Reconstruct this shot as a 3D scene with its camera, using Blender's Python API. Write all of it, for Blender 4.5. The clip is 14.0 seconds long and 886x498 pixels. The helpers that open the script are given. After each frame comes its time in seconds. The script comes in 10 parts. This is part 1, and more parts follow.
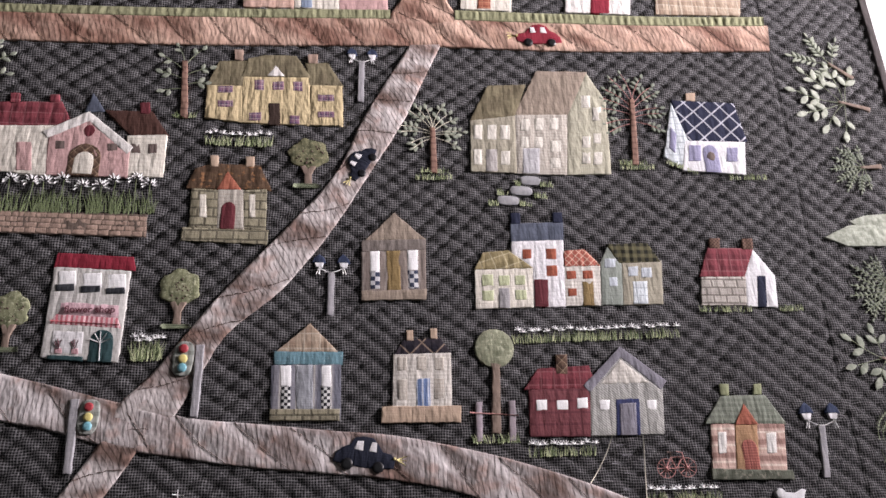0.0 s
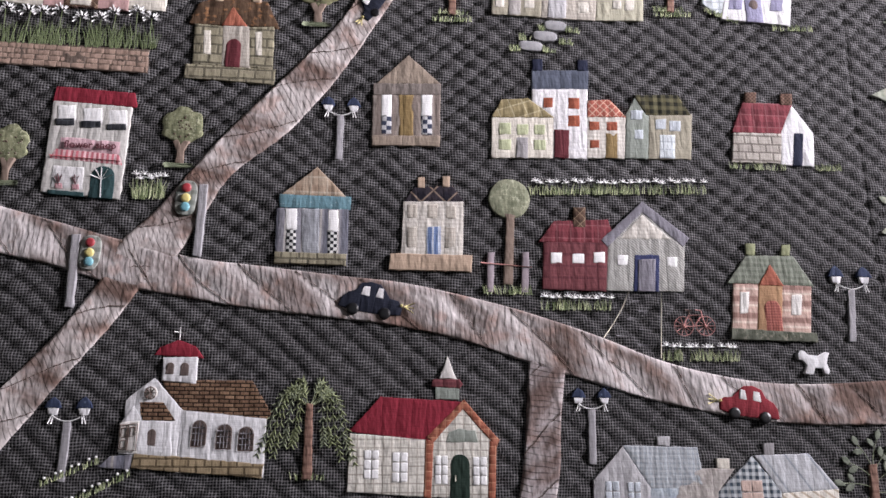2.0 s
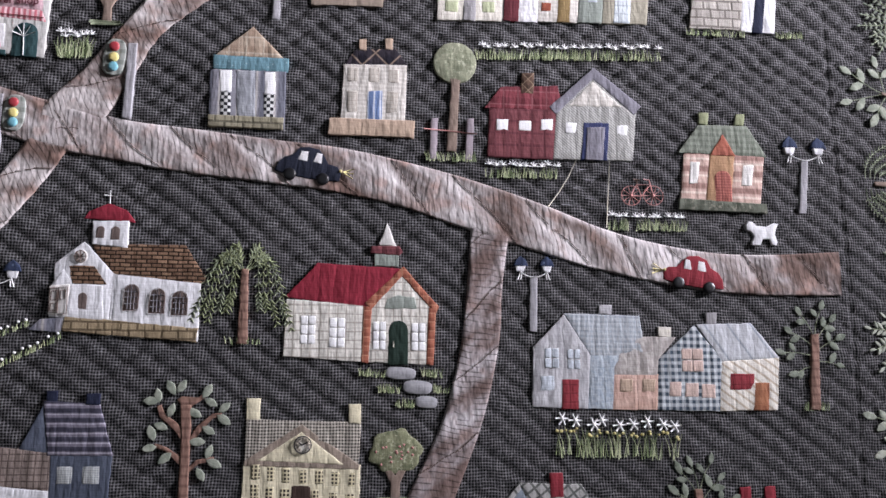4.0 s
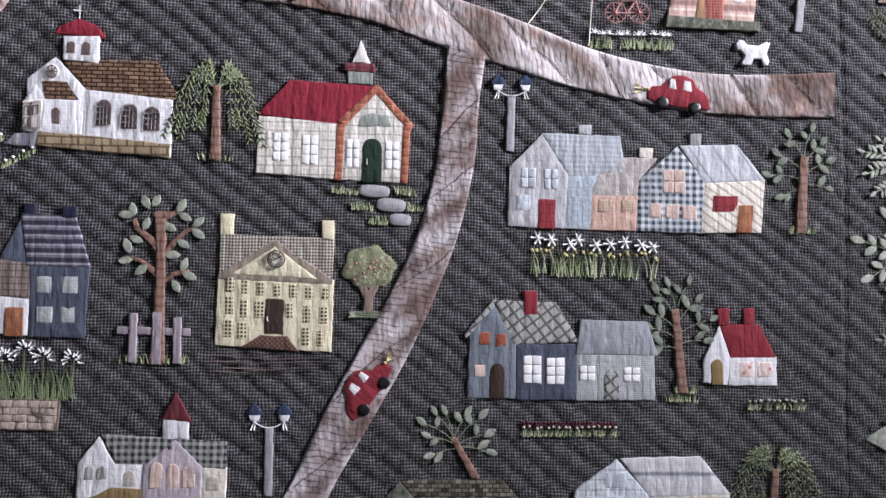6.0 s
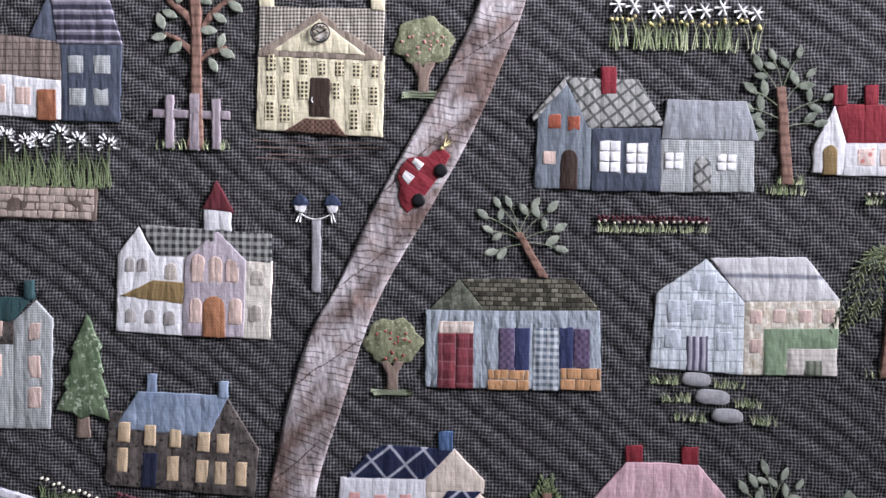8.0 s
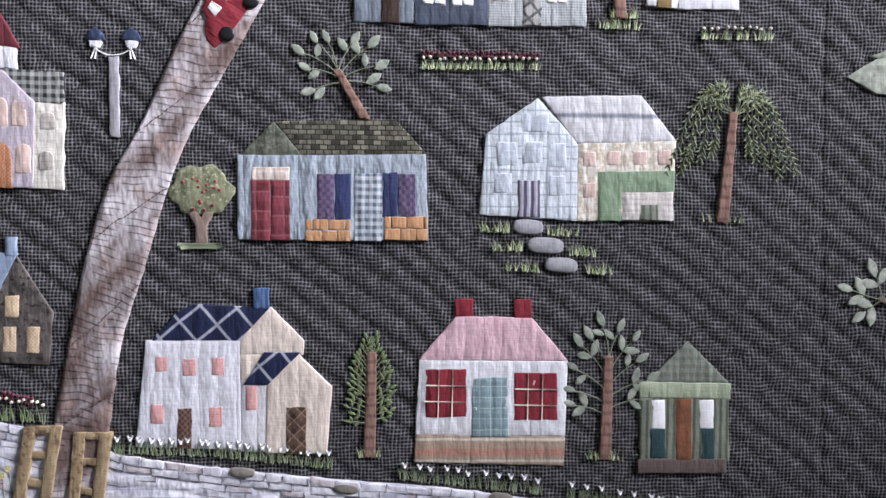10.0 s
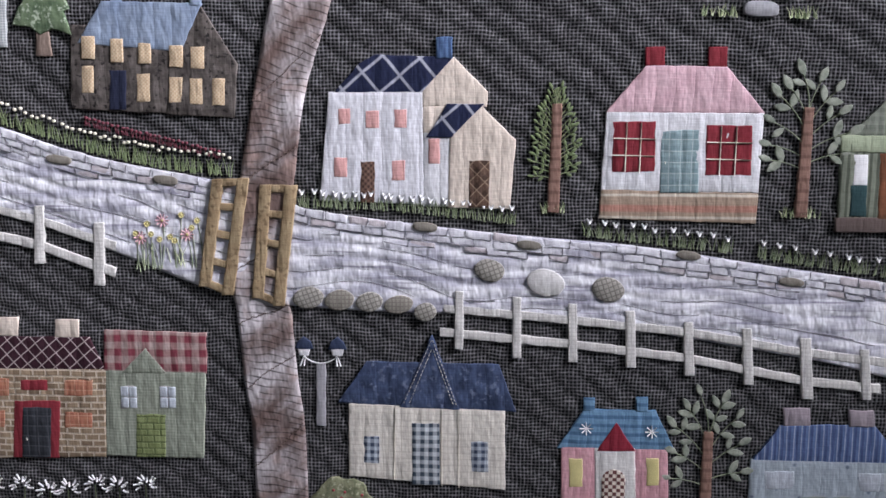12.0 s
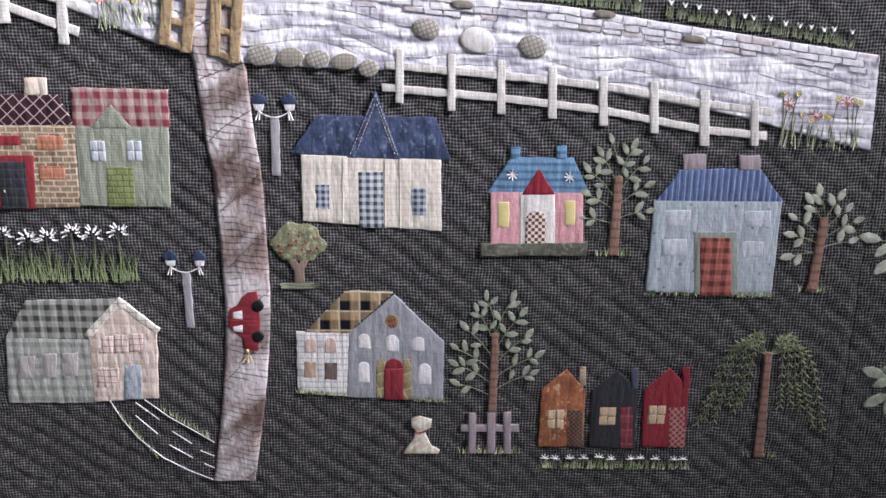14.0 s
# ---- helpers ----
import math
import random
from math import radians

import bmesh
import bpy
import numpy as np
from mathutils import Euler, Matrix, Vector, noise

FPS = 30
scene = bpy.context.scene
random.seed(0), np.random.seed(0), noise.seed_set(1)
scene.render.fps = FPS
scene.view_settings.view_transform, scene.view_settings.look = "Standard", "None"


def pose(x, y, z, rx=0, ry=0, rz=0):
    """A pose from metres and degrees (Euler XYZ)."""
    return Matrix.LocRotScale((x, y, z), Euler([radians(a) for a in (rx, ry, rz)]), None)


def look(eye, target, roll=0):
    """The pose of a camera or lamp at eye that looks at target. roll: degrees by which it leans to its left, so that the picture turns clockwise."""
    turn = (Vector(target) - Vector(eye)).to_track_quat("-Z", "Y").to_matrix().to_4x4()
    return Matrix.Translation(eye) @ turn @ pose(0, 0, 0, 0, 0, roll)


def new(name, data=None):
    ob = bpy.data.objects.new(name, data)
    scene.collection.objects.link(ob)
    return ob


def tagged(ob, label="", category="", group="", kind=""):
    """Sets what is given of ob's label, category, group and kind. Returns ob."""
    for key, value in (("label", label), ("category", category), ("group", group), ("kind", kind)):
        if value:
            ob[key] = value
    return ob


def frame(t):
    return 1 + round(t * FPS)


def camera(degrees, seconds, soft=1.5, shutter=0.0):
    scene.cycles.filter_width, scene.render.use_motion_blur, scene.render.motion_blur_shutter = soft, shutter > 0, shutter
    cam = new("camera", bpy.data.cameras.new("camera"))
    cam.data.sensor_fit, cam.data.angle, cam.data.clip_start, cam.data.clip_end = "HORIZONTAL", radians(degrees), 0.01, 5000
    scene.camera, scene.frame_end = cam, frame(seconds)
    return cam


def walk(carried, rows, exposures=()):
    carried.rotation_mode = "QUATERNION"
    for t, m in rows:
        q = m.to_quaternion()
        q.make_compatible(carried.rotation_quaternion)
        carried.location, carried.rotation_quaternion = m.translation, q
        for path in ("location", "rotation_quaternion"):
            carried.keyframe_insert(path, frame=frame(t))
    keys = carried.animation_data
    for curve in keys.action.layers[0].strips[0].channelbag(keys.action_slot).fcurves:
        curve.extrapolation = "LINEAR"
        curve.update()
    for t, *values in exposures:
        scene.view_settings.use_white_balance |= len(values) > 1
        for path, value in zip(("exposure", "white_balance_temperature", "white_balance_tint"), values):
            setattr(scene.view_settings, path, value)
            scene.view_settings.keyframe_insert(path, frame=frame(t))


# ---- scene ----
import collections

cam = camera(57.3, 14.0, soft=1.6)
PATH = [
    (0, (0.0196, -0.8166, 1.2994), (0.1065, -0.1760, 1.5680), -2.12),
    (0.5, (0.0394, -0.7883, 1.2866), (0.1343, -0.1422, 1.5388), -2.11),
    (1, (0.0356, -0.7743, 1.2760), (0.1206, -0.1189, 1.5068), -1.21),
    (1.5, (0.0332, -0.7662, 1.2653), (0.1038, -0.1024, 1.4760), -0.27),
    (2, (0.0436, -0.7626, 1.2562), (0.1056, -0.0922, 1.4481), 0.18),
    (2.5, (0.0592, -0.7524, 1.2403), (0.1264, -0.0774, 1.4131), 0.20),
    (3, (0.0731, -0.7401, 1.2283), (0.1460, -0.0602, 1.3779), 0.33),
    (3.2, (0.0736, -0.7369, 1.2246), (0.1483, -0.0555, 1.3662), 0.36),
    (5.3, (0.1501, -0.7359, 1.1734), (0.2161, -0.0440, 1.2567), 0.31),
    (5.5, (0.1542, -0.7311, 1.1597), (0.2209, -0.0380, 1.2320), 0.38),
    (6, (0.1512, -0.7202, 1.1278), (0.1937, -0.0234, 1.1792), 0.72),
    (6.5, (0.1441, -0.6961, 1.1002), (0.1417, 0.0037, 1.1172), 0.77),
    (7, (0.1510, -0.6709, 1.0613), (0.1210, 0.0284, 1.0573), 0.75),
    (7.2, (0.1465, -0.6663, 1.0517), (0.1131, 0.0326, 1.0311), 0.83),
    (9.3, (0.2627, -0.5939, 0.9554), (0.2505, 0.1060, 0.9470), 0.44),
    (9.5, (0.2676, -0.5928, 0.9449), (0.2672, 0.1070, 0.9275), 0.46),
    (10, (0.2667, -0.5928, 0.9052), (0.2867, 0.1065, 0.8822), 0.40),
    (10.5, (0.2555, -0.5885, 0.8731), (0.2881, 0.1105, 0.8535), 0.51),
    (11, (0.2311, -0.5803, 0.8352), (0.2536, 0.1182, 0.7954), 0.44),
    (11.5, (0.2061, -0.5807, 0.8062), (0.2014, 0.1159, 0.7374), 0.25),
    (12, (0.1852, -0.5881, 0.7782), (0.1449, 0.1053, 0.6918), 0.21),
    (12.5, (0.1609, -0.6042, 0.7472), (0.1147, 0.0871, 0.6467), 0.37),
    (13, (0.1528, -0.6245, 0.7245), (0.1037, 0.0630, 0.6021), 0.26),
    (13.5, (0.1687, -0.6535, 0.7063), (0.1503, 0.0310, 0.5609), 0.54),
    (14, (0.1996, -0.6771, 0.6886), (0.2002, -0.0013, 0.5063), 0.59),
]

EXPOSURE = [(0.0, -0.14, 7100, 12), (3.0, 0.08, 6650, 9), (6.0, 0.53, 6400, 9), (7.0, 0.8, 6400, 9), (9.5, 1.08, 6350, 8), (10.5, 1.25, 6320, 7), (11.5, 1.17, 6350, 7), (12.5, 1.14, 6500, 8), (13.0, 1.25, 6550, 8), (13.5, 1.58, 6600, 8), (14.0, 1.86, 6650, 8)]
walk(cam, [(t, look(eye, target, roll)) for t, eye, target, roll in PATH], EXPOSURE)

# ---- light: daylight through one wide window, a weak added fill, a soft room ----
SUN_UP, SUN_ROUND = radians(38), radians(60)
world = bpy.data.worlds.new("sky")
scene.world = world
world.use_nodes = True
wn, wl = world.node_tree.nodes, world.node_tree.links
sky = wn.new("ShaderNodeTexSky")
sky.sky_type, sky.sun_disc, sky.sun_elevation, sky.sun_rotation = "NISHITA", False, SUN_UP, SUN_ROUND
wl.new(sky.outputs[0], wn["Background"].inputs[0])
wn["Background"].inputs[1].default_value = 0.06


def area_lamp(name, eye, target, wide, high, watts, colour):
    data = bpy.data.lights.new(name, "AREA")
    data.shape, data.size, data.size_y, data.energy, data.color = "RECTANGLE", wide, high, watts, colour
    ob = new(name, data)
    ob.matrix_world = look(eye, target)
    return ob


area_lamp("window_daylight", (2.668, -0.93, 2.25), (0.2, -0.05, 1.3), 1.14, 0.5, 400, (1.0, 0.965, 1.09))
# added fill from behind the camera to lift shadows, no known source there
area_lamp("back_fill", (-0.1, -3.25, 1.75), (0.0, 0.0, 1.3), 1.8, 1.4, 0.8, (1.0, 0.965, 1.06))


# ---- materials ----
def nodes_of(name):
    m = bpy.data.materials.new(name)
    m.use_nodes = True
    t = m.node_tree
    return m, t.nodes, t.links, t.nodes["Principled BSDF"]


class Net:
    """Small helpers to wire up shader nodes."""

    def __init__(self, nodes, links):
        self.n, self.l = nodes, links

    def put(self, socket, value):
        if isinstance(value, bpy.types.NodeSocket):
            self.l.new(value, socket)
        else:
            socket.default_value = value

    def math(self, op, a, b=0.0, c=None):
        m = self.n.new("ShaderNodeMath")
        m.operation = op
        self.put(m.inputs[0], a)
        self.put(m.inputs[1], b)
        if c is not None:
            self.put(m.inputs[2], c)
        return m.outputs[0]

    def mix(self, f, a, b, blend="MIX"):
        m = self.n.new("ShaderNodeMix")
        m.data_type, m.blend_type = "RGBA", blend
        self.put(m.inputs[0], f)
        self.put(m.inputs[6], a if isinstance(a, bpy.types.NodeSocket) else (*a, 1))
        self.put(m.inputs[7], b if isinstance(b, bpy.types.NodeSocket) else (*b, 1))
        return m.outputs[2]

    def noise(self, coord, scale, detail=3.0, rough=0.55):
        m = self.n.new("ShaderNodeTexNoise")
        self.l.new(coord, m.inputs["Vector"])
        m.inputs["Scale"].default_value, m.inputs["Detail"].default_value, m.inputs["Roughness"].default_value = scale, detail, rough
        return m.outputs[0]

    def ramp(self, x, lo, hi):
        m = self.n.new("ShaderNodeMapRange")
        m.interpolation_type = "SMOOTHSTEP"
        self.put(m.inputs[0], x)
        m.inputs[1].default_value, m.inputs[2].default_value = lo, hi
        return m.outputs[0]

    def stripe(self, x, period, share, soft=0.06):
        """1 on a stripe that takes that share of each period, 0 beside it."""
        saw = self.math("FRACT", self.math("DIVIDE", x, period))
        tri = self.math("ABSOLUTE", self.math("SUBTRACT", saw, 0.5))
        return self.ramp(tri, 0.5 - share / 2 - soft, 0.5 - share / 2 + soft)

    def stretch(self, coord, factors):
        m = self.n.new("ShaderNodeMapping")
        self.l.new(coord, m.inputs[0])
        m.inputs[3].default_value = factors
        return m.outputs[0]


def lin(c):
    """Linear, slightly faded colour from a hex colour of the cloth."""
    v = [int(c[i:i + 2], 16) / 255 for i in (0, 2, 4)]
    v = [x / 12.92 if x < 0.04045 else ((x + 0.055) / 1.055) ** 2.4 for x in v]
    grey = 0.3 * v[0] + 0.6 * v[1] + 0.1 * v[2]
    return tuple(0.9 * (x * 0.72 + grey * 0.28) for x in v)


def fabric(name, base, kind="plain", second=None, period=0.004, share=0.5, turn=0.0, third=None, mottle=0.22, wrinkle=0.35, ditches=1.0, thread=0.0007):
    """A woven cotton: its print in the cloth's own plane, the weave's relief, soft creases and uneven dye."""
    m, n, l, out = nodes_of(name)
    net = Net(n, l)
    coord = n.new("ShaderNodeTexCoord").outputs["Object"]
    rnd = n.new("ShaderNodeObjectInfo").outputs["Random"]
    off = n.new("ShaderNodeCombineXYZ")
    net.put(off.inputs[0], net.math("MULTIPLY", rnd, 0.037))
    net.put(off.inputs[2], net.math("MULTIPLY", rnd, 0.061))
    shift = n.new("ShaderNodeVectorMath")
    l.new(coord, shift.inputs[0])
    l.new(off.outputs[0], shift.inputs[1])
    warp = n.new("ShaderNodeTexNoise")
    l.new(shift.outputs[0], warp.inputs["Vector"])
    warp.inputs["Scale"].default_value = 45
    bend = n.new("ShaderNodeVectorMath")
    bend.operation = "MULTIPLY_ADD"
    l.new(warp.outputs["Color"], bend.inputs[0])
    bend.inputs[1].default_value = (0.0016, 0, 0.0016)
    l.new(shift.outputs[0], bend.inputs[2])
    sep = n.new("ShaderNodeSeparateXYZ")
    l.new(bend.outputs[0], sep.inputs[0])
    c, s = math.cos(radians(turn)), math.sin(radians(turn))
    u = net.math("ADD", net.math("MULTIPLY", sep.outputs[0], c), net.math("MULTIPLY", sep.outputs[2], s))
    v = net.math("SUBTRACT", net.math("MULTIPLY", sep.outputs[2], c), net.math("MULTIPLY", sep.outputs[0], s))
    base, second = lin(base), lin(second or base)
    third = lin(third) if third else None
    bump = None
    if kind == "gingham":
        f = net.math("MULTIPLY", net.math("ADD", net.stripe(u, period, share), net.stripe(v, period, share)), 0.5)
        col = net.mix(f, base, second)
    elif kind == "plaid":
        wide = net.math("MULTIPLY", net.math("ADD", net.stripe(u, period, share), net.stripe(v, period, share)), 0.5)
        fine = net.math("MAXIMUM", net.stripe(net.math("ADD", u, period * 0.27), period, 0.07, 0.03), net.stripe(net.math("ADD", v, period * 0.27), period, 0.07, 0.03))
        col = net.mix(net.math("MULTIPLY", fine, 0.8), net.mix(wide, base, second), third or second)
    elif kind == "windowpane":
        f = net.math("MAXIMUM", net.stripe(u, period, share, 0.03), net.stripe(v, period, share, 0.03))
        col = net.mix(f, base, second)
    elif kind == "stripe":
        col = net.mix(net.stripe(u, period, share), base, second)
        if third:
            col = net.mix(net.stripe(net.math("ADD", u, period * 0.4), period, 0.12, 0.03), col, third)
    elif kind == "checker":
        k = n.new("ShaderNodeTexChecker")
        cmb = n.new("ShaderNodeCombineXYZ")
        net.put(cmb.inputs[0], u)
        net.put(cmb.inputs[1], v)
        l.new(cmb.outputs[0], k.inputs[0])
        k.inputs[3].default_value = 1 / period
        col = net.mix(k.outputs[1], base, second)
    elif kind == "brick":
        k = n.new("ShaderNodeTexBrick")
        cmb = n.new("ShaderNodeCombineXYZ")
        net.put(cmb.inputs[0], u)
        net.put(cmb.inputs[1], v)
        l.new(cmb.outputs[0], k.inputs[0])
        k.inputs["Color1"].default_value, k.inputs["Color2"].default_value = (*base, 1), (*second, 1)
        k.inputs["Mortar"].default_value = (*(third or second), 1)
        k.inputs["Scale"].default_value, k.inputs["Mortar Size"].default_value, k.inputs["Mortar Smooth"].default_value = 1.0, period * 0.075, 0.3
        k.inputs["Brick Width"].default_value, k.inputs["Row Height"].default_value = period, period * share
        col = k.outputs[0]
        bump = k.outputs[1]
    elif kind == "blotch":
        f = net.ramp(net.noise(shift.outputs[0], 1 / period, 4.0), 0.5 - share / 2, 0.5 + share / 2)
        col = net.mix(f, base, second)
        if third:
            col = net.mix(net.ramp(net.noise(shift.outputs[0], 2.3 / period, 3.0), 0.56, 0.66), col, third)
    elif kind == "streak":
        f = net.ramp(net.noise(net.stretch(bend.outputs[0], (1, 1, 5)), 1 / period, 4.0), 0.5 - share / 2, 0.5 + share / 2)
        col = net.mix(f, base, second)
        if third:
            col = net.mix(net.ramp(net.noise(net.stretch(bend.outputs[0], (0.35, 1, 9)), 1.2 / period, 4.0), 0.55, 0.63), col, third)
    elif kind == "grain":
        f = net.ramp(net.noise(net.stretch(bend.outputs[0], (7, 1, 0.8)), 1 / period, 4.0), 0.5 - share / 2, 0.5 + share / 2)
        col = net.mix(f, base, second)
    elif kind == "dyed":
        slant = n.new("ShaderNodeCombineXYZ")
        net.put(slant.inputs[0], net.math("MULTIPLY", net.math("ADD", u, v), 0.9))
        net.put(slant.inputs[1], net.math("MULTIPLY", net.math("SUBTRACT", u, v), 0.32))
        f = net.ramp(net.noise(slant.outputs[0], 1 / period, 5.0), 0.5 - share / 2, 0.5 + share / 2)
        col = net.mix(f, base, second)
        col = net.mix(net.math("MULTIPLY", net.ramp(net.noise(shift.outputs[0], 2.1 / period, 3.0), 0.52, 0.68), 0.55), col, third)
        wave = net.math("ADD", u, net.math("MULTIPLY", net.noise(shift.outputs[0], 9, 3.0), 0.034))
        hair = net.math("MULTIPLY", net.stripe(wave, 0.0052, 0.15, 0.1), net.ramp(net.noise(shift.outputs[0], 65, 3.0), 0.38, 0.56))
        col = net.mix(net.math("MULTIPLY", hair, 0.9), col, tuple(0.14 * x for x in second))
    elif kind == "dots":
        k = n.new("ShaderNodeTexVoronoi")
        l.new(shift.outputs[0], k.inputs["Vector"])
        k.inputs["Scale"].default_value = 1 / period
        col = net.mix(net.ramp(k.outputs["Distance"], share - 0.08, share + 0.08), second, base)
    else:
        col = net.mix(0.0, base, base)
    big = net.noise(shift.outputs[0], 34, 3.0)
    small = net.noise(shift.outputs[0], 420, 2.0)
    warpline = net.stripe(sep.outputs[0], thread, 0.5, 0.25)
    weftline = net.stripe(sep.outputs[2], thread, 0.5, 0.25)
    weave = net.math("ADD", net.math("MULTIPLY", warpline, 0.5), net.math("MULTIPLY", weftline, 0.5))
    tone = net.math("ADD", net.math("MULTIPLY", net.math("SUBTRACT", big, 0.5), 2 * mottle), 1.0)
    tone = net.math("MULTIPLY", tone, net.math("ADD", net.math("MULTIPLY", small, 0.24), 0.88))
    slub = net.math("ADD", net.noise(net.stretch(shift.outputs[0], (1, 1, 0.09)), 750, 2.0), net.noise(net.stretch(shift.outputs[0], (0.09, 1, 1)), 750, 2.0))
    tone = net.math("MULTIPLY", tone, net.math("ADD", net.math("MULTIPLY", net.math("SUBTRACT", slub, 1.0), 0.36 if ditches else 0.1 if kind in ("streak", "dyed") else 0.2), 1.0))
    tone = net.math("MULTIPLY", tone, net.math("ADD", net.math("MULTIPLY", weave, 0.1 if ditches else 0.04), 0.95 if ditches else 0.98))
    grey = n.new("ShaderNodeCombineColor")
    for k in range(3):
        net.put(grey.inputs[k], tone)
    l.new(net.mix(1.0, col, grey.outputs[0], "MULTIPLY"), out.inputs["Base Color"])
    out.inputs["Roughness"].default_value = 0.88
    out.inputs["Specular IOR Level"].default_value = 0.12
    crease = net.noise(net.stretch(shift.outputs[0], (1.6, 1, 0.7)), 85, 2.0)
    h = net.math("ADD", net.math("MULTIPLY", crease, wrinkle * 5.0), net.math("MULTIPLY", slub, 0.05 if kind in ("streak", "dyed") else 0.22))
    place = net.math("ADD", sep.outputs[0], net.math("MULTIPLY", net.noise(shift.outputs[0], 14, 2.0), 0.012))
    ditch = net.math("POWER", net.math("ABSOLUTE", net.math("SINE", net.math("MULTIPLY", place, math.pi / 0.0135))), 0.45)
    h = net.math("ADD", h, net.math("MULTIPLY", ditch, wrinkle * 1.15 * ditches))
    if bump is not None:
        h = net.math("SUBTRACT", h, net.math("MULTIPLY", bump, 0.5))
    b = n.new("ShaderNodeBump")
    b.inputs["Strength"].default_value, b.inputs["Distance"].default_value = 0.8, 0.001
    net.put(b.inputs["Height"], h)
    l.new(b.outputs[0], out.inputs["Normal"])
    return m


def yarn(name, colour, rough=0.7, uneven=0.25):
    """Embroidery floss: a twisted, slightly shiny thread with uneven dye."""
    m, n, l, out = nodes_of(name)
    net = Net(n, l)
    coord = n.new("ShaderNodeTexCoord").outputs["Object"]
    f = net.noise(coord, 260, 2.0)
    a = lin(colour)
    isle = n.new("ShaderNodeNewGeometry").outputs["Random Per Island"]
    f = net.math("ADD", net.math("MULTIPLY", f, 0.5), net.math("MULTIPLY", isle, 0.5))
    l.new(net.mix(f, tuple(x * (1 - uneven) for x in a), tuple(min(1, x * (1 + uneven)) for x in a)), out.inputs["Base Color"])
    out.inputs["Roughness"].default_value = rough
    out.inputs["Specular IOR Level"].default_value = 0.3
    b = n.new("ShaderNodeBump")
    b.inputs["Strength"].default_value, b.inputs["Distance"].default_value = 0.5, 0.0003
    net.put(b.inputs["Height"], net.noise(coord, 1600, 1.0))
    l.new(b.outputs[0], out.inputs["Normal"])
    return m


def ground_fabric():
    """Charcoal cotton woven with a fine pale check, the quilt's background."""
    m, n, l, out = nodes_of("charcoal_check")
    net = Net(n, l)
    coord = n.new("ShaderNodeTexCoord").outputs["Object"]
    warp = n.new("ShaderNodeTexNoise")
    l.new(coord, warp.inputs["Vector"])
    warp.inputs["Scale"].default_value = 28
    bend = n.new("ShaderNodeVectorMath")
    bend.operation = "MULTIPLY_ADD"
    l.new(warp.outputs["Color"], bend.inputs[0])
    bend.inputs[1].default_value = (0.006, 0, 0.006)
    l.new(coord, bend.inputs[2])
    sep = n.new("ShaderNodeSeparateXYZ")
    l.new(bend.outputs[0], sep.inputs[0])
    p = 0.0027
    a, b = net.stripe(sep.outputs[0], p, 0.36, 0.14), net.stripe(sep.outputs[2], p, 0.36, 0.14)
    slub = net.ramp(net.noise(net.stretch(coord, (1, 1, 0.12)), 900, 2.0), 0.35, 0.7)
    slub2 = net.ramp(net.noise(net.stretch(coord, (0.12, 1, 1)), 900, 2.0), 0.35, 0.7)
    f = net.math("ADD", net.math("MULTIPLY", a, net.math("ADD", net.math("MULTIPLY", slub, 0.45), 0.2)), net.math("MULTIPLY", b, net.math("ADD", net.math("MULTIPLY", slub2, 0.45), 0.2)))
    col = net.mix(net.math("MINIMUM", f, 1.0), lin("0b0b0d"), lin("999799"))
    col = net.mix(net.math("MULTIPLY", net.ramp(net.noise(coord, 330, 3.0), 0.45, 0.72), 0.5), col, lin("121215"))
    hue = net.noise(coord, 6.0, 2.0)
    col = net.mix(net.math("MULTIPLY", hue, 0.3), col, lin("131116"))
    l.new(col, out.inputs["Base Color"])
    out.inputs["Roughness"].default_value = 0.9
    out.inputs["Specular IOR Level"].default_value = 0.06
    h = net.math("ADD", net.math("MULTIPLY", net.noise(coord, 120, 3.0), 1.2), net.math("MULTIPLY", net.math("ADD", a, b), 0.14))
    k = n.new("ShaderNodeBump")
    k.inputs["Strength"].default_value, k.inputs["Distance"].default_value = 0.7, 0.001
    net.put(k.inputs["Height"], h)
    l.new(k.outputs[0], out.inputs["Normal"])
    return m


def plain(name, colour, rough=0.6, grain=60.0):
    m, n, l, out = nodes_of(name)
    net = Net(n, l)
    coord = n.new("ShaderNodeTexCoord").outputs["Object"]
    a = lin(colour)
    l.new(net.mix(net.noise(coord, grain, 4.0), tuple(x * 0.9 for x in a), tuple(min(1, x * 1.08) for x in a)), out.inputs["Base Color"])
    out.inputs["Roughness"].default_value = rough
    b = n.new("ShaderNodeBump")
    b.inputs["Strength"].default_value, b.inputs["Distance"].default_value = 0.15, 0.001
    net.put(b.inputs["Height"], net.noise(coord, grain * 6, 2.0))
    l.new(b.outputs[0], out.inputs["Normal"])
    return m



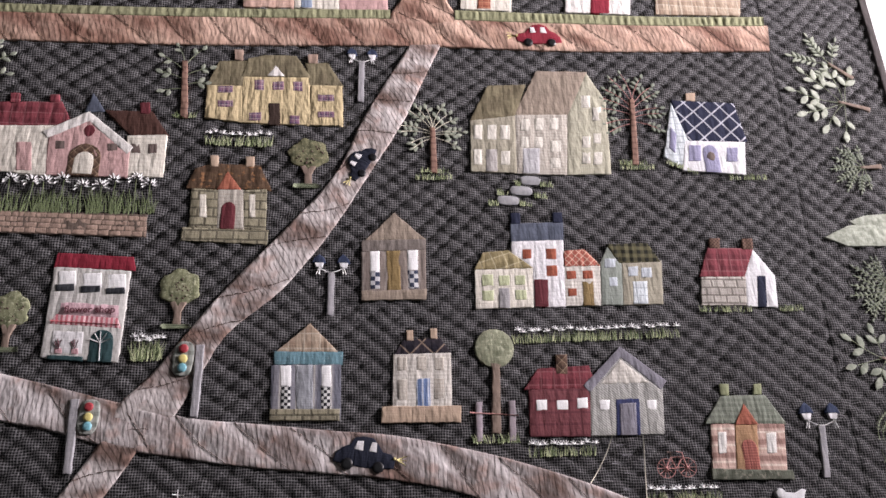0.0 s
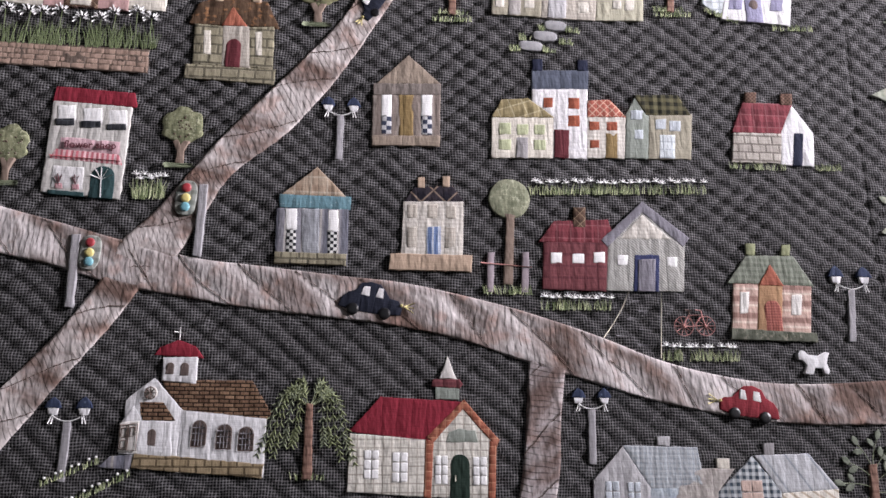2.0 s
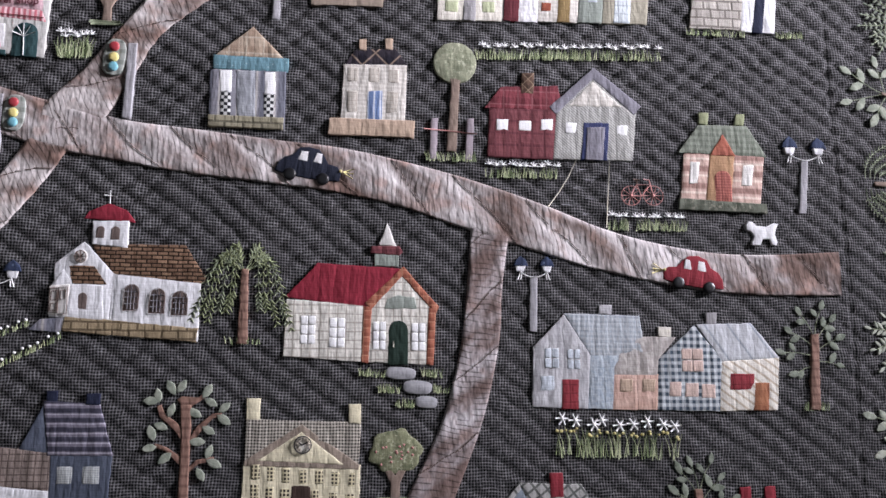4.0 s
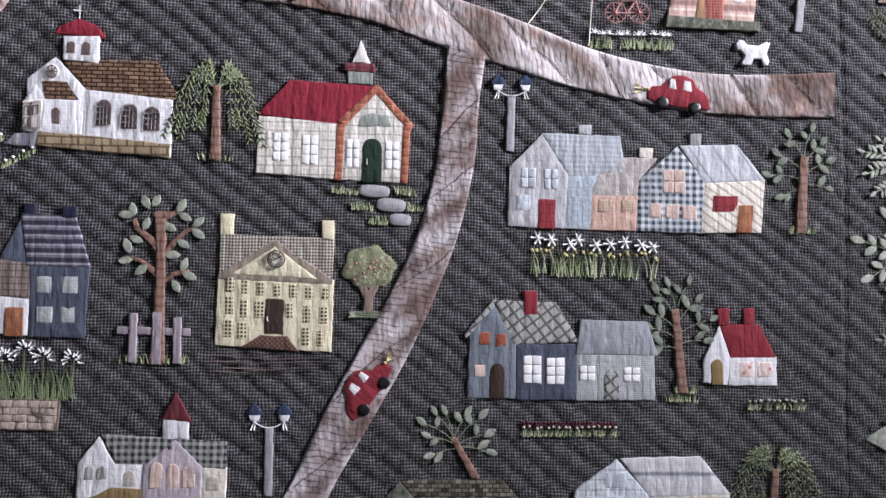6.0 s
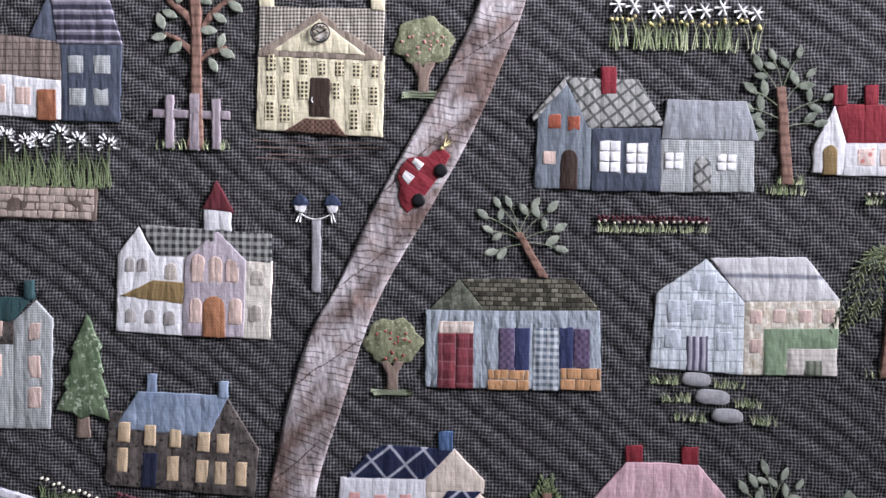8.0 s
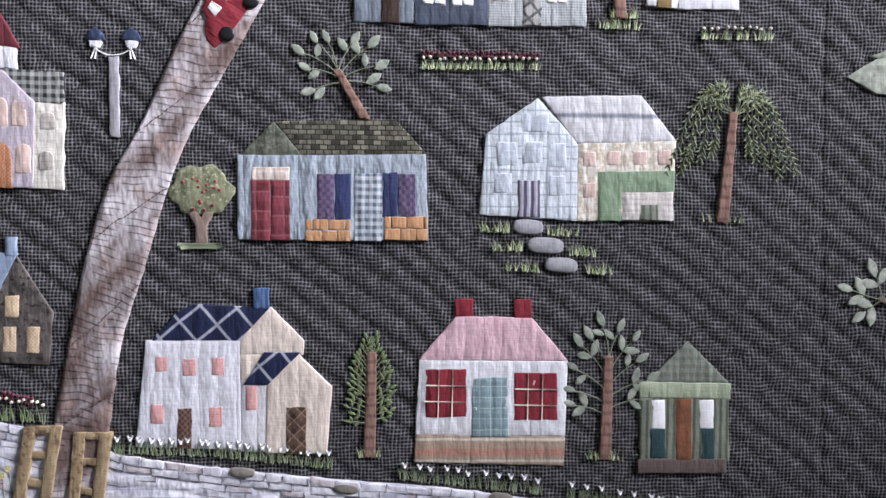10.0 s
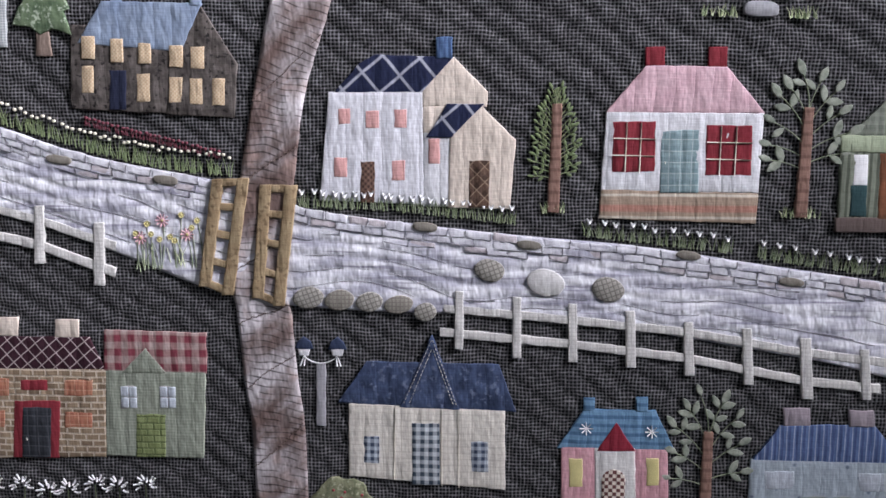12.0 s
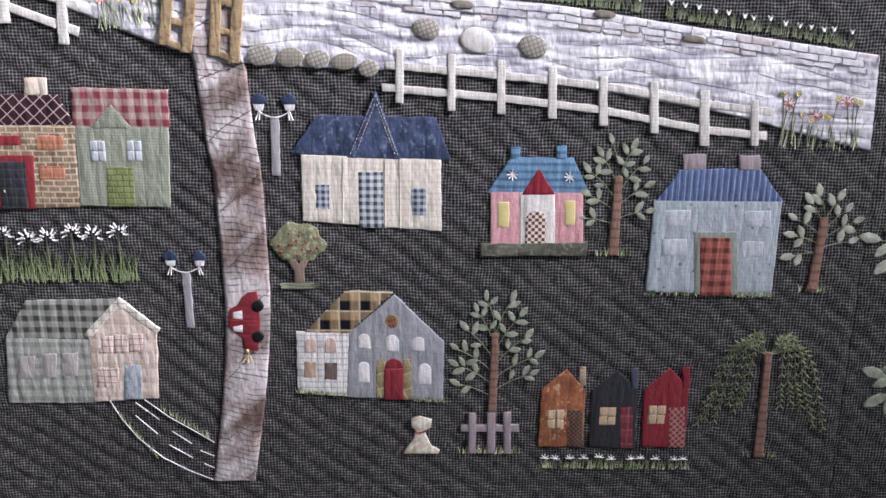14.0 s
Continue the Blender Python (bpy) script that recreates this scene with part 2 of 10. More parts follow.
# name: base colour, then the print
CLOTH = {}
for spec in (
    ("road_brown", "d3cac9", "dyed", "745a4f", 0.05, 0.26, 8.0, "b78d7c", 0.3, 0.5, 0.0),
    ("road_brown_down", "d0c8ca", "dyed", "735b53", 0.05, 0.26, 80.0, "ab8a7d", 0.3, 0.5, 0.0),
    ("road_brown_slant", "d3c9c6", "dyed", "74584c", 0.05, 0.26, 28.0, "b78d7c", 0.3, 0.5, 0.0),
    ("road_peach", "cfa68d", "dyed", "8d604d", 0.05, 0.26, 15.0, "cf9f80", 0.3, 0.5, 0.0),
    ("river_blue", "f0f0f5", "streak", "b4b3c4", 0.04, 0.3, 0.0, "a3a1b3", 0.16, 0.5, 0.0),
    ("bank_grey", "dddce3", "blotch", "c3c1cb", 0.009, 0.3, 0, None, 0.2, 0.3, 0.0),
    ("bank_pale", "ebebf0", "blotch", "d0ced8", 0.009, 0.3, 0, None, 0.2, 0.3, 0.0),
    ("bank_rose", "d6cccf", "blotch", "b9adb0", 0.009, 0.3, 0, None, 0.2, 0.3, 0.0),
    ("purple_stripe", "a39db0", "stripe", "55506a", 0.0052, 0.45, 0, "d1cdd2"),
    ("blue_knot", "a2b1bb", "dots", "66788a", 0.0095, 0.15),
    ("blue_band", "6295ba", "stripe", "44749c", 0.0065, 0.4, 90),
    ("rose_plain", "e2a1a9", "blotch", "d58f99", 0.014, 0.4),
    ("brown_checker", "70403a", "checker", "e2d3be", 0.0029),
    ("pane_cream", "d3cdbf", "plain"),
    ("navy_gingham", "37465f", "gingham", "aeb9c4", 0.0055, 0.5),
    ("white_pane", "dfdfdc", "windowpane", "a6a8aa", 0.0056, 0.14),
    ("shop_grey", "c9c6c0", "plain"),
    ("navy_plaid_mid", "252a44", "windowpane", "b9bac6", 0.0165, 0.1, 40),
    ("cream_pane", "dcd7ca", "windowpane", "aaa192", 0.0078, 0.13),
    ("pink_bands", "c9a493", "stripe", "9d7468", 0.017, 0.35, 90, "dcc6b4"),
    ("rust_check", "b4604a", "gingham", "8a3d3a", 0.0028, 0.5),
    ("verge_green", "8f9065", "plain", None, 0.004, 0.5, 0.0, None, 0.3, 0.5),
    ("white", "dcdcdf", "plain"),
    ("pane_white", "f3f3f3", "plain", None, 0.004, 0.5, 0.0, None, 0.08, 0.2, 0.0),
    ("navy_mottle", "46587e", "blotch", "303e5c", 0.014, 0.3, 0, "62708f"),
    ("white_rib", "dadae0", "stripe", "d3d3dc", 0.0055, 0.12),
    ("white_lace", "eceaec", "blotch", "d4d2d6", 0.004, 0.3),
    ("cream", "ddd6c6", "windowpane", "cdc4b2", 0.005, 0.12),
    ("cream_check", "d8d2c8", "gingham", "c2baae", 0.0042, 0.5),
    ("cream_floral", "e3ddcd", "blotch", "c6b79a", 0.005, 0.25),
    ("beige_mottle", "bdb5ae", "blotch", "a29a94", 0.008, 0.3),
    ("cream_slant", "e4ddcf", "stripe", "bfae92", 0.007, 0.3, 55),
    ("off_white", "dcd8d2", "plain"),
    ("yellow", "ddd2a8", "plain"),
    ("yellow_old", "c7b07a", "plain", None, 0.004, 0.5, 0.0, None, 0.25, 0.6),
    ("beige", "dfcdb8", "plain"),
    ("beige_roof", "a2907c", "grain", "8d7b6a", 0.02, 0.6),
    ("olive_roof", "857a58", "blotch", "6b6046", 0.02, 0.4),
    ("olive_wall", "a29b84", "plain", None, 0.004, 0.5, 0.0, None, 0.3),
    ("stone_olive", "9f9777", "brick", "8a8266", 0.017, 0.6, 0, "6a6450"),
    ("greige", "bdb4a6", "windowpane", "a89e90", 0.004, 0.15),
    ("green_beige", "b1ad93", "plain"),
    ("taupe", "8e7f75", "stripe", "7a6c64", 0.012, 0.4, 0, "9f928a"),
    ("grey_brown", "7c716a", "plain", None, 0.004, 0.5, 0.0, None, 0.3),
    ("pale_pane", "dcdadb", "plain"),
    ("pale_blue_pane", "b9c3cd", "plain"),
    ("grey_pane", "a9a39f", "plain"),
    ("tan_pane", "b99c80", "plain"),
    ("pink_pane", "d3b3a3", "plain"),
    ("apricot_pane", "d99f72", "stripe", "c0834f", 0.0022, 0.4, 45),
    ("orange_pane", "b3552c", "blotch", "8f3d1e", 0.006, 0.4),
    ("orange_door", "b06a38", "blotch", "94522a", 0.008, 0.4),
    ("orange_check", "bd7a45", "gingham", "a4622f", 0.002, 0.5, 45),
    ("orange_brick", "c98e4d", "plain"),
    ("orange_roof", "a15b2a", "blotch", "6d4526", 0.012, 0.5),
    ("brown_blotch", "6b4f36", "blotch", "4b3726", 0.014, 0.4, 0, "96622f"),
    ("brown_roof", "5c3a30", "grain", "492c25", 0.012, 0.6),
    ("brown_window", "6b5a54", "plain"),
    ("brown_door", "4a3830", "grain", "3a2b25", 0.01, 0.6),
    ("brown_plaid", "6b4f3c", "plaid", "4d382c", 0.008, 0.4, 45, "a58a6a"),
    ("brown_check", "7c5a48", "gingham", "4c352b", 0.003, 0.5, 45),
    ("brown_pane", "8c7a70", "windowpane", "5f5049", 0.0055, 0.18),
    ("shingle", "96714f", "brick", "64462f", 0.009, 0.4, 0, "2a1c13"),
    ("thatch", "3b392c", "brick", "84806a", 0.006, 0.6, 0, "2a2920"),
    ("tan_brick", "a58f66", "brick", "8f7a54", 0.014, 0.5, 0, "6f5d40"),
    ("wall_brick", "a98a76", "plain"),
    ("wall_brick_grey", "b09d8d", "plain", None, 0.004, 0.5, 0.0, None, 0.4),
    ("mortar", "6b5a4f", "plain"),
    ("stone_brick", "a48a66", "brick", "80684c", 0.010, 0.5, 0, "c2b095"),
    ("stone_dark", "6b625b", "blotch", "463f3b", 0.010, 0.4, 0, "2a2625"),
    ("red", "90182b", "plain"),
    ("red_bright", "94062c", "plain"),
    ("maroon", "6b2630", "plain"),
    ("dusty_red", "7d3b42", "windowpane", "6c3038", 0.012, 0.2),
    ("stone_block", "a79f95", "brick", "b9b1a6", 0.015, 0.62, 0, "837b72"),
    ("gable_orange", "b8603c", "blotch", "9a4a34", 0.012, 0.5),
    ("off_white_weave", "d6d3cc", "windowpane", "c6c3bc", 0.003, 0.3),
    ("maroon_pane", "3f1f2b", "windowpane", "c4b0ad", 0.0078, 0.09, 40),
    ("maroon_plaid", "5c3743", "plaid", "43313c", 0.012, 0.45, 0, "8c7b86"),
    ("red_plaid", "8e3541", "plaid", "6e2631", 0.014, 0.45, 0, "9d5a60"),
    ("red_window", "97222f", "windowpane", "7b1a26", 0.008, 0.12),
    ("red_gingham", "8c3142", "gingham", "b39a90", 0.011, 0.5),
    ("red_check", "b25a4a", "gingham", "6a2c2a", 0.010, 0.45),
    ("pink", "e0b4bc", "blotch", "d6a5af", 0.012, 0.4),
    ("pink_wall", "c99a96", "plain"),
    ("pink_stripe", "d0606f", "stripe", "e8b9bd", 0.0048, 0.5),
    ("pink_plaid", "bb9a8f", "plaid", "a5857b", 0.01, 0.4, 0, "dcc3b4"),
    ("pink_patch", "dc9a92", "plain"),
    ("rose", "c88d95", "windowpane", "d6a8ab", 0.006, 0.2),
    ("pink_dots", "e7c9bd", "dots", "d06f5f", 0.006, 0.3),
    ("peach", "d3ab97", "blotch", "c79a84", 0.01, 0.4),
    ("peach_plaid", "dfccbb", "plaid", "c4aa98", 0.014, 0.4, 0, "dfd2c6"),
    ("pink_tattersall", "dccabf", "windowpane", "a8615c", 0.006, 0.12),
    ("salmon_stripe", "a88f74", "stripe", "b97a63", 0.016, 0.3, 90, "d3c6ae"),
    ("navy", "252b43", "plain"),
    ("navy_light", "34415f", "dots", "5c6c8a", 0.007, 0.12),
    ("navy_plaid", "232a42", "plaid", "171c30", 0.018, 0.4, 42, "c6c6cc"),
    ("navy_plaid_big", "232b4c", "windowpane", "a9acbb", 0.019, 0.1, 40),
    ("navy_brown_plaid", "39323a", "plaid", "211f2b", 0.018, 0.45, 45, "a88b72"),
    ("navy_streak", "3f4759", "grain", "566072", 0.02, 0.7),
    ("blue", "4a6d9c", "stripe", "3c5a86", 0.004, 0.35),
    ("blue_stripe", "5571a4", "stripe", "44598a", 0.0052, 0.3, 0, "a3b0cb"),
    ("blue_door", "5f7cac", "stripe", "c3cbd8", 0.006, 0.25),
    ("blue_gingham", "3b4c5c", "gingham", "c6cdd0", 0.0064, 0.5),
    ("blue_gingham_small", "55697c", "gingham", "c6cdd0", 0.0055, 0.5),
    ("blue_grey", "78838e", "grain", "66717c", 0.012, 0.7),
    ("blue_grey_light", "a0a4ab", "blotch", "8c9098", 0.014, 0.5),
    ("blue_floral", "91a2b1", "blotch", "b3bec6", 0.004, 0.4),
    ("blue_tweed", "8796a3", "grain", "a3aeb6", 0.005, 0.8, 0, None, 0.15, 0.7),
    ("blue_slate", "5b6477", "blotch", "4b5466", 0.02, 0.5),
    ("blue_plain", "7186a4", "blotch", "8fa2ba", 0.02, 0.5),
    ("teal", "5d8f9d", "dots", "8fb4bd", 0.005, 0.14),
    ("teal_door", "87a5a8", "plaid", "6f8f94", 0.008, 0.4, 0, "b9c9c8"),
    ("dark_teal", "2c4f52", "plain"),
    ("ice", "ccd5da", "windowpane", "9dabb5", 0.0088, 0.12),
    ("ice_stripe", "cfced0", "stripe", "868a98", 0.021, 0.16, 90),
    ("ice_stripe_slant", "c0c3c8", "stripe", "8f98a3", 0.019, 0.10, 35),
    ("lilac", "b7aab4", "plain"),
    ("lilac_door", "8d8bad", "plain"),
    ("lilac_plaid", "777182", "stripe", "3d3c4d", 0.008, 0.5, 90, "aaa6b3"),
    ("purple_check", "56486b", "checker", "6e5a78", 0.003),
    ("purple_plaid", "8d5f76", "plaid", "5e4668", 0.006, 0.4, 0, "cfc0b5"),
    ("indigo", "3c4573", "grain", "303861", 0.006, 0.7),
    ("grey", "9b989a", "plain"),
    ("grey_light", "bdbcbf", "blotch", "aaa9ad", 0.012, 0.4),
    ("grey_check", "b6bcc2", "gingham", "98a3ab", 0.0046, 0.5),
    ("grey_herring", "b5b4ae", "stripe", "8e8e88", 0.0022, 0.45, 50),
    ("grey_plaid", "a5a49f", "windowpane", "5d605c", 0.0085, 0.24, 38),
    ("grey_plaid_soft", "a9ada5", "gingham", "7b8279", 0.0105, 0.42),
    ("grey_plaid_dark", "a3a59d", "gingham", "3c413d", 0.0105, 0.48),
    ("grey_tweed", "b9bcbb", "gingham", "8f9797", 0.0019, 0.5),
    ("grey_trim", "8d8a96", "grain", "76737f", 0.006, 0.7),
    ("grey_stripe_soft", "8a8994", "stripe", "6a6c7a", 0.017, 0.45, 0, "b5b0ac"),
    ("grey_post", "9d9ba0", "plain"),
    ("lilac_post", "9d8f97", "plain"),
    ("houndstooth", "2d2926", "gingham", "c9c0ae", 0.0028, 0.5),
    ("black_check", "34363a", "gingham", "a2a39c", 0.006, 0.5),
    ("black_white", "26282e", "checker", "d5d5d2", 0.0032),
    ("navy_check", "39425a", "checker", "c5c5c8", 0.005),
    ("grille", "3a342e", "windowpane", "d8cb98", 0.0033, 0.34),
    ("tartan_gold", "b79763", "plaid", "17151d", 0.018, 0.55, 0, "d6cba8"),
    ("gold", "9a7d3f", "grain", "806632", 0.01, 0.7),
    ("gold_plaid", "a08f5c", "plaid", "857545", 0.014, 0.4, 20, "c2b78c"),
    ("gold_window", "c7a271", "gingham", "d6bd92", 0.002, 0.5, 45),
    ("mustard_frame", "ab9263", "blotch", "94784c", 0.012, 0.4, 0, "7c6440", 0.3),
    ("orange_plaid", "b5623f", "plaid", "8d4327", 0.008, 0.4, 0, "d4966a"),
    ("orange_gold", "b98a58", "blotch", "a3764a", 0.012, 0.5),
    ("tan_plaid", "b7a085", "plaid", "9c8168", 0.016, 0.4, 0, "cbbba4"),
    ("orange_red_plaid", "b3523c", "windowpane", "dcae92", 0.006, 0.14, 45),
    ("green_roof", "868e7c", "gingham", "6d7566", 0.006, 0.5),
    ("green_plaid", "68633f", "gingham", "24251d", 0.009, 0.5),
    ("green_grey", "8b958a", "plain"),
    ("green_tweed", "99a18c", "gingham", "848c77", 0.0024, 0.5),
    ("green_light", "a3b18b", "plain"),
    ("green_porch", "7f9a74", "plain"),
    ("green_dark", "24382f", "plain"),
    ("green_window", "b3bb8b", "plain"),
    ("green_moss", "6e7362", "blotch", "4c5142", 0.008, 0.4, 0, "83806e"),
    ("green_stripe", "808872", "stripe", "575f4e", 0.005, 0.4),
    ("lime", "87964f", "brick", "75843f", 0.01, 0.5, 0, "65733a"),
    ("lime_chimney", "8f9668", "plain"),
    ("crown_green", "8f9268", "blotch", "666c48", 0.006, 0.35, 0, "adaf88", 0.25, 0.3, 0.0),
    ("crown_olive", "7d7a52", "blotch", "565a3c", 0.006, 0.35, 0, "98946a", 0.25, 0.3, 0.0),
    ("crown_pale", "9a9d7c", "blotch", "7a8162", 0.008, 0.4, 0, "b1b392", 0.25, 0.3, 0.0),
    ("fir_green", "6c8259", "blotch", "486040", 0.008, 0.4, 0, "a3b394", 0.25, 0.3, 0.0),
    ("leaf_green", "8f9884", "blotch", "66715f", 0.006, 0.4, 0, None, 0.2, 0.25, 0.0),
    ("leaf_pale", "b8beab", "blotch", "8d9682", 0.006, 0.4, 0, None, 0.2, 0.25, 0.0),
    ("leaf_sage", "a5ac97", "blotch", "7a8572", 0.006, 0.4, 0, None, 0.2, 0.25, 0.0),
    ("trunk", "8f6856", "stripe", "7a5748", 0.008, 0.3, 90, None, 0.35, 0.5, 0.0),
    ("trunk_pale", "927c6c", "grain", "7a6557", 0.006, 0.7, 0, None, 0.3, 0.4, 0.0),
    ("pebble_white", "dcdad6", "blotch", "c3c0bb", 0.006, 0.4, 0, None, 0.2, 0.2, 0.0),
    ("pebble_check", "a9a498", "windowpane", "7d786d", 0.0034, 0.25, 20, None, 0.2, 0.2, 0.0),
    ("pebble_plain", "9b9486", "windowpane", "857e70", 0.003, 0.3, 0, None, 0.2, 0.2, 0.0),
    ("stepping", "a8a8ab", "blotch", "919196", 0.006, 0.4, 0, None, 0.2, 0.2, 0.0),
    ("river_stone", "8d8678", "blotch", "736c60", 0.008, 0.5, 0, None, 0.2, 0.3, 0.0),
    ("charcoal_door", "363940", "plaid", "2a2d33", 0.008, 0.4, 0, "53565c"),
    ("charcoal_plain", "34363c", "plain"),
    ("orange_swirl", "b3652a", "blotch", "8a4c22", 0.016, 0.3, 0, "c99a6a"),
    ("red_lattice", "8e3036", "windowpane", "b98a80", 0.0042, 0.2, 45),
    ("brick_window", "c2784e", "plaid", "ad5f3c", 0.007, 0.45, 0, "d9a07a"),
    ("black", "1d1c20", "plain"),
    ("navy_car", "232838", "plain"),
    ("binding", "4b4444", "plain"),
):
    CLOTH[spec[0]] = fabric(*spec)
for name, colour in (
    ("thread_white", "eeeeee"), ("thread_grey", "77757c"), ("thread_cream", "d9d2b8"), ("thread_green", "70834a"), ("thread_dark_green", "6a7a4a"),
    ("thread_lime", "b4be88"), ("thread_brown", "5f473c"), ("thread_pink", "dca2a8"), ("thread_rose", "c27a72"), ("thread_maroon", "6a2636"),
    ("thread_yellow", "d8c96a"), ("thread_black", "26242a"), ("thread_sage", "7f8b68"), ("thread_willow", "7f8b57"), ("thread_red", "a62c35"), ("thread_gold", "b7a043"),
):
    CLOTH[name] = yarn(name, colour)
for name, colour in (("button_red", "b5182c"), ("button_yellow", "e3cf5a"), ("button_blue", "5fb3c4"), ("button_black", "16161a")):
    CLOTH[name] = plain(name, colour, 0.35, 300.0)


from mathutils.geometry import delaunay_2d_cdt

# ---- shapes: all lengths below are millimetres on the hanging quilt: x across, z up, h out of the cloth ----
MM = 0.001
FLAT = 0.58  # the cloth is sewn down tightly, so every layer lies low


def mesh_from(name, verts, faces, material, smooth=True):
    me = bpy.data.meshes.new(name)
    me.from_pydata(verts, [], faces)
    if smooth:
        me.polygons.foreach_set("use_smooth", [True] * len(me.polygons))
    me.materials.append(material)
    me.update()
    return me


def thing(name, x, z, label, category, group=""):
    """An empty at a sewn-on motif's base, which parents its pieces."""
    ob = new(name)
    ob.location = (x * MM, 0, z * MM)
    ob.empty_display_size = 0.01
    return tagged(ob, label, category, group)


def hang(name, me, parent, label=""):
    ob = new(name, me)
    ob.parent = parent
    if label:
        ob["label"] = label
    return ob


def area_of(p):
    return 0.5 * sum(p[i - 1][0] * p[i][1] - p[i][0] * p[i - 1][1] for i in range(len(p)))


def densify(p, step):
    out = []
    for i in range(len(p)):
        a, b = p[i], p[(i + 1) % len(p)]
        k = max(1, int(math.hypot(b[0] - a[0], b[1] - a[1]) / step))
        out += [(a[0] + (b[0] - a[0]) * j / k, a[1] + (b[1] - a[1]) * j / k) for j in range(k)]
    return out


def inset(p, d):
    """The outline moved inwards by d (p runs anticlockwise)."""
    out = []
    for i in range(len(p)):
        a, b, c = p[i - 1], p[i], p[(i + 1) % len(p)]
        n = []
        for s, e in ((a, b), (b, c)):
            dx, dy = e[0] - s[0], e[1] - s[1]
            k = math.hypot(dx, dy) or 1.0
            n.append((-dy / k, dx / k))
        mx, my = n[0][0] + n[1][0], n[0][1] + n[1][1]
        q = max(0.45, 1 + n[0][0] * n[1][0] + n[0][1] * n[1][1])
        out.append((b[0] + mx / q * d, b[1] + my / q * d))
    return out


def cut(pts, level=0, thick=1.0, puff=0.55, wobble=0.6, step=5.0, back=3.6, seed=0.0, crease=1.0):
    """A piece of cloth with turned edges: it rises from the quilt, rolls over, puffs up and creases towards its middle."""
    p = list(pts)
    if area_of(p) < 0:
        p.reverse()
    size = math.sqrt(abs(area_of(p)))
    p = densify(p, step)
    if wobble:
        p = [(x + wobble * noise.noise((x * 0.19 + seed, z * 0.19, 3.1)), z + wobble * noise.noise((x * 0.19, z * 0.19 + seed, 9.7))) for x, z in p]
    base = level * 1.0
    roll = min(0.85, size * 0.07)
    rings = [(0, -back), (0, base + 0.4 * thick), (roll * 0.35, base + 0.8 * thick), (roll, base + thick)]
    verts, faces, n = [], [], len(p)
    for d, h in rings:
        verts += [(x * MM, -(h * FLAT if h > 0 else h) * MM, z * MM) for x, z in (inset(p, d) if d else p)]
    for r in range(len(rings) - 1):
        for i in range(n):
            j = (i + 1) % n
            faces.append((r * n + i, r * n + j, (r + 1) * n + j, (r + 1) * n + i))
    edge = np.array(inset(p, roll))
    ahead = np.roll(edge, -1, 0) - edge
    lo, hi = edge.min(0), edge.max(0)
    gap = 3.0 if size > 18 else max(1.2, size / 6)
    flat = [Vector(v) for v in edge]
    if size > 3.5:
        gx, gz = np.arange(lo[0] + gap * 0.5, hi[0], gap), np.arange(lo[1] + gap * 0.5, hi[1], gap)
        spots = np.array([(x + (0.3 * gap if k % 2 else 0), z) for k, z in enumerate(gz) for x in gx]).reshape(-1, 2)
        if len(spots):
            off = spots[:, None] - edge[None]
            f = np.clip((off * ahead).sum(-1) / ((ahead ** 2).sum(-1) + 1e-9), 0, 1)
            far = np.sqrt(((off - f[..., None] * ahead) ** 2).sum(-1)).min(1)
            x0, z0, x1, z1 = edge[:, 0], edge[:, 1], edge[:, 0] + ahead[:, 0], edge[:, 1] + ahead[:, 1]
            with np.errstate(divide="ignore", invalid="ignore"):
                crosses = ((z0 > spots[:, 1:]) != (z1 > spots[:, 1:])) & (spots[:, :1] < (x1 - x0) * (spots[:, 1:] - z0) / (z1 - z0) + x0)
            flat += [Vector(v) for v in spots[(crosses.sum(1) % 2 == 1) & (far > gap * 0.55)]]
    got, _, tris, back_to, _, _ = delaunay_2d_cdt(flat, [], [tuple(range(n))], 1, 1e-4)
    top, k0 = {}, len(verts)
    first = (len(rings) - 1) * n
    for i, v in enumerate(got):
        src = [s for s in back_to[i] if s < n]
        if src:
            top[i] = first + src[0]
            continue
        o2 = np.array(v) - edge
        f = np.clip((o2 * ahead).sum(-1) / ((ahead ** 2).sum(-1) + 1e-9), 0, 1)
        d = math.sqrt(((o2 - f[:, None] * ahead) ** 2).sum(-1).min())
        h = base + thick + puff * (1 - math.exp(-d / 3.0)) * min(1.0, size / 14)
        fade = min(1, d / 3.5) * min(1, size / 30) * crease
        h += fade * (0.8 * noise.noise((v.x * 0.11 + seed, v.y * 0.055, level * 3.7)) + 0.40 * noise.noise((v.x * 0.26, v.y * 0.2 + seed, 6.6)))
        top[i] = len(verts)
        verts.append((v.x * MM, -h * FLAT * MM, v.y * MM))
    faces += [tuple(top[i] for i in f) for f in tris if len({top[i] for i in f}) == len(f)]
    return verts, faces


def patch(name, material, parent, pts, level=0, label="", thick=1.0, **kw):
    verts, faces = cut(pts, level, thick, seed=(parent.location.x * 7.3 + pts[0][0] * 0.13), **kw)
    return hang(name, mesh_from(name, verts, faces, CLOTH[material]), parent, label)


def box(x0, z0, x1, z1):
    return [(x0, z0), (x1, z0), (x1, z1), (x0, z1)]


def oval(x, z, a, b, turn=0.0, n=18, power=1.0):
    c, s = math.cos(radians(turn)), math.sin(radians(turn))
    out = []
    for i in range(n):
        w = 2 * math.pi * i / n
        u, v = math.cos(w), math.sin(w)
        u, v = a * math.copysign(abs(u) ** power, u), b * math.copysign(abs(v) ** power, v)
        out.append((x + c * u - s * v, z + s * u + c * v))
    return out


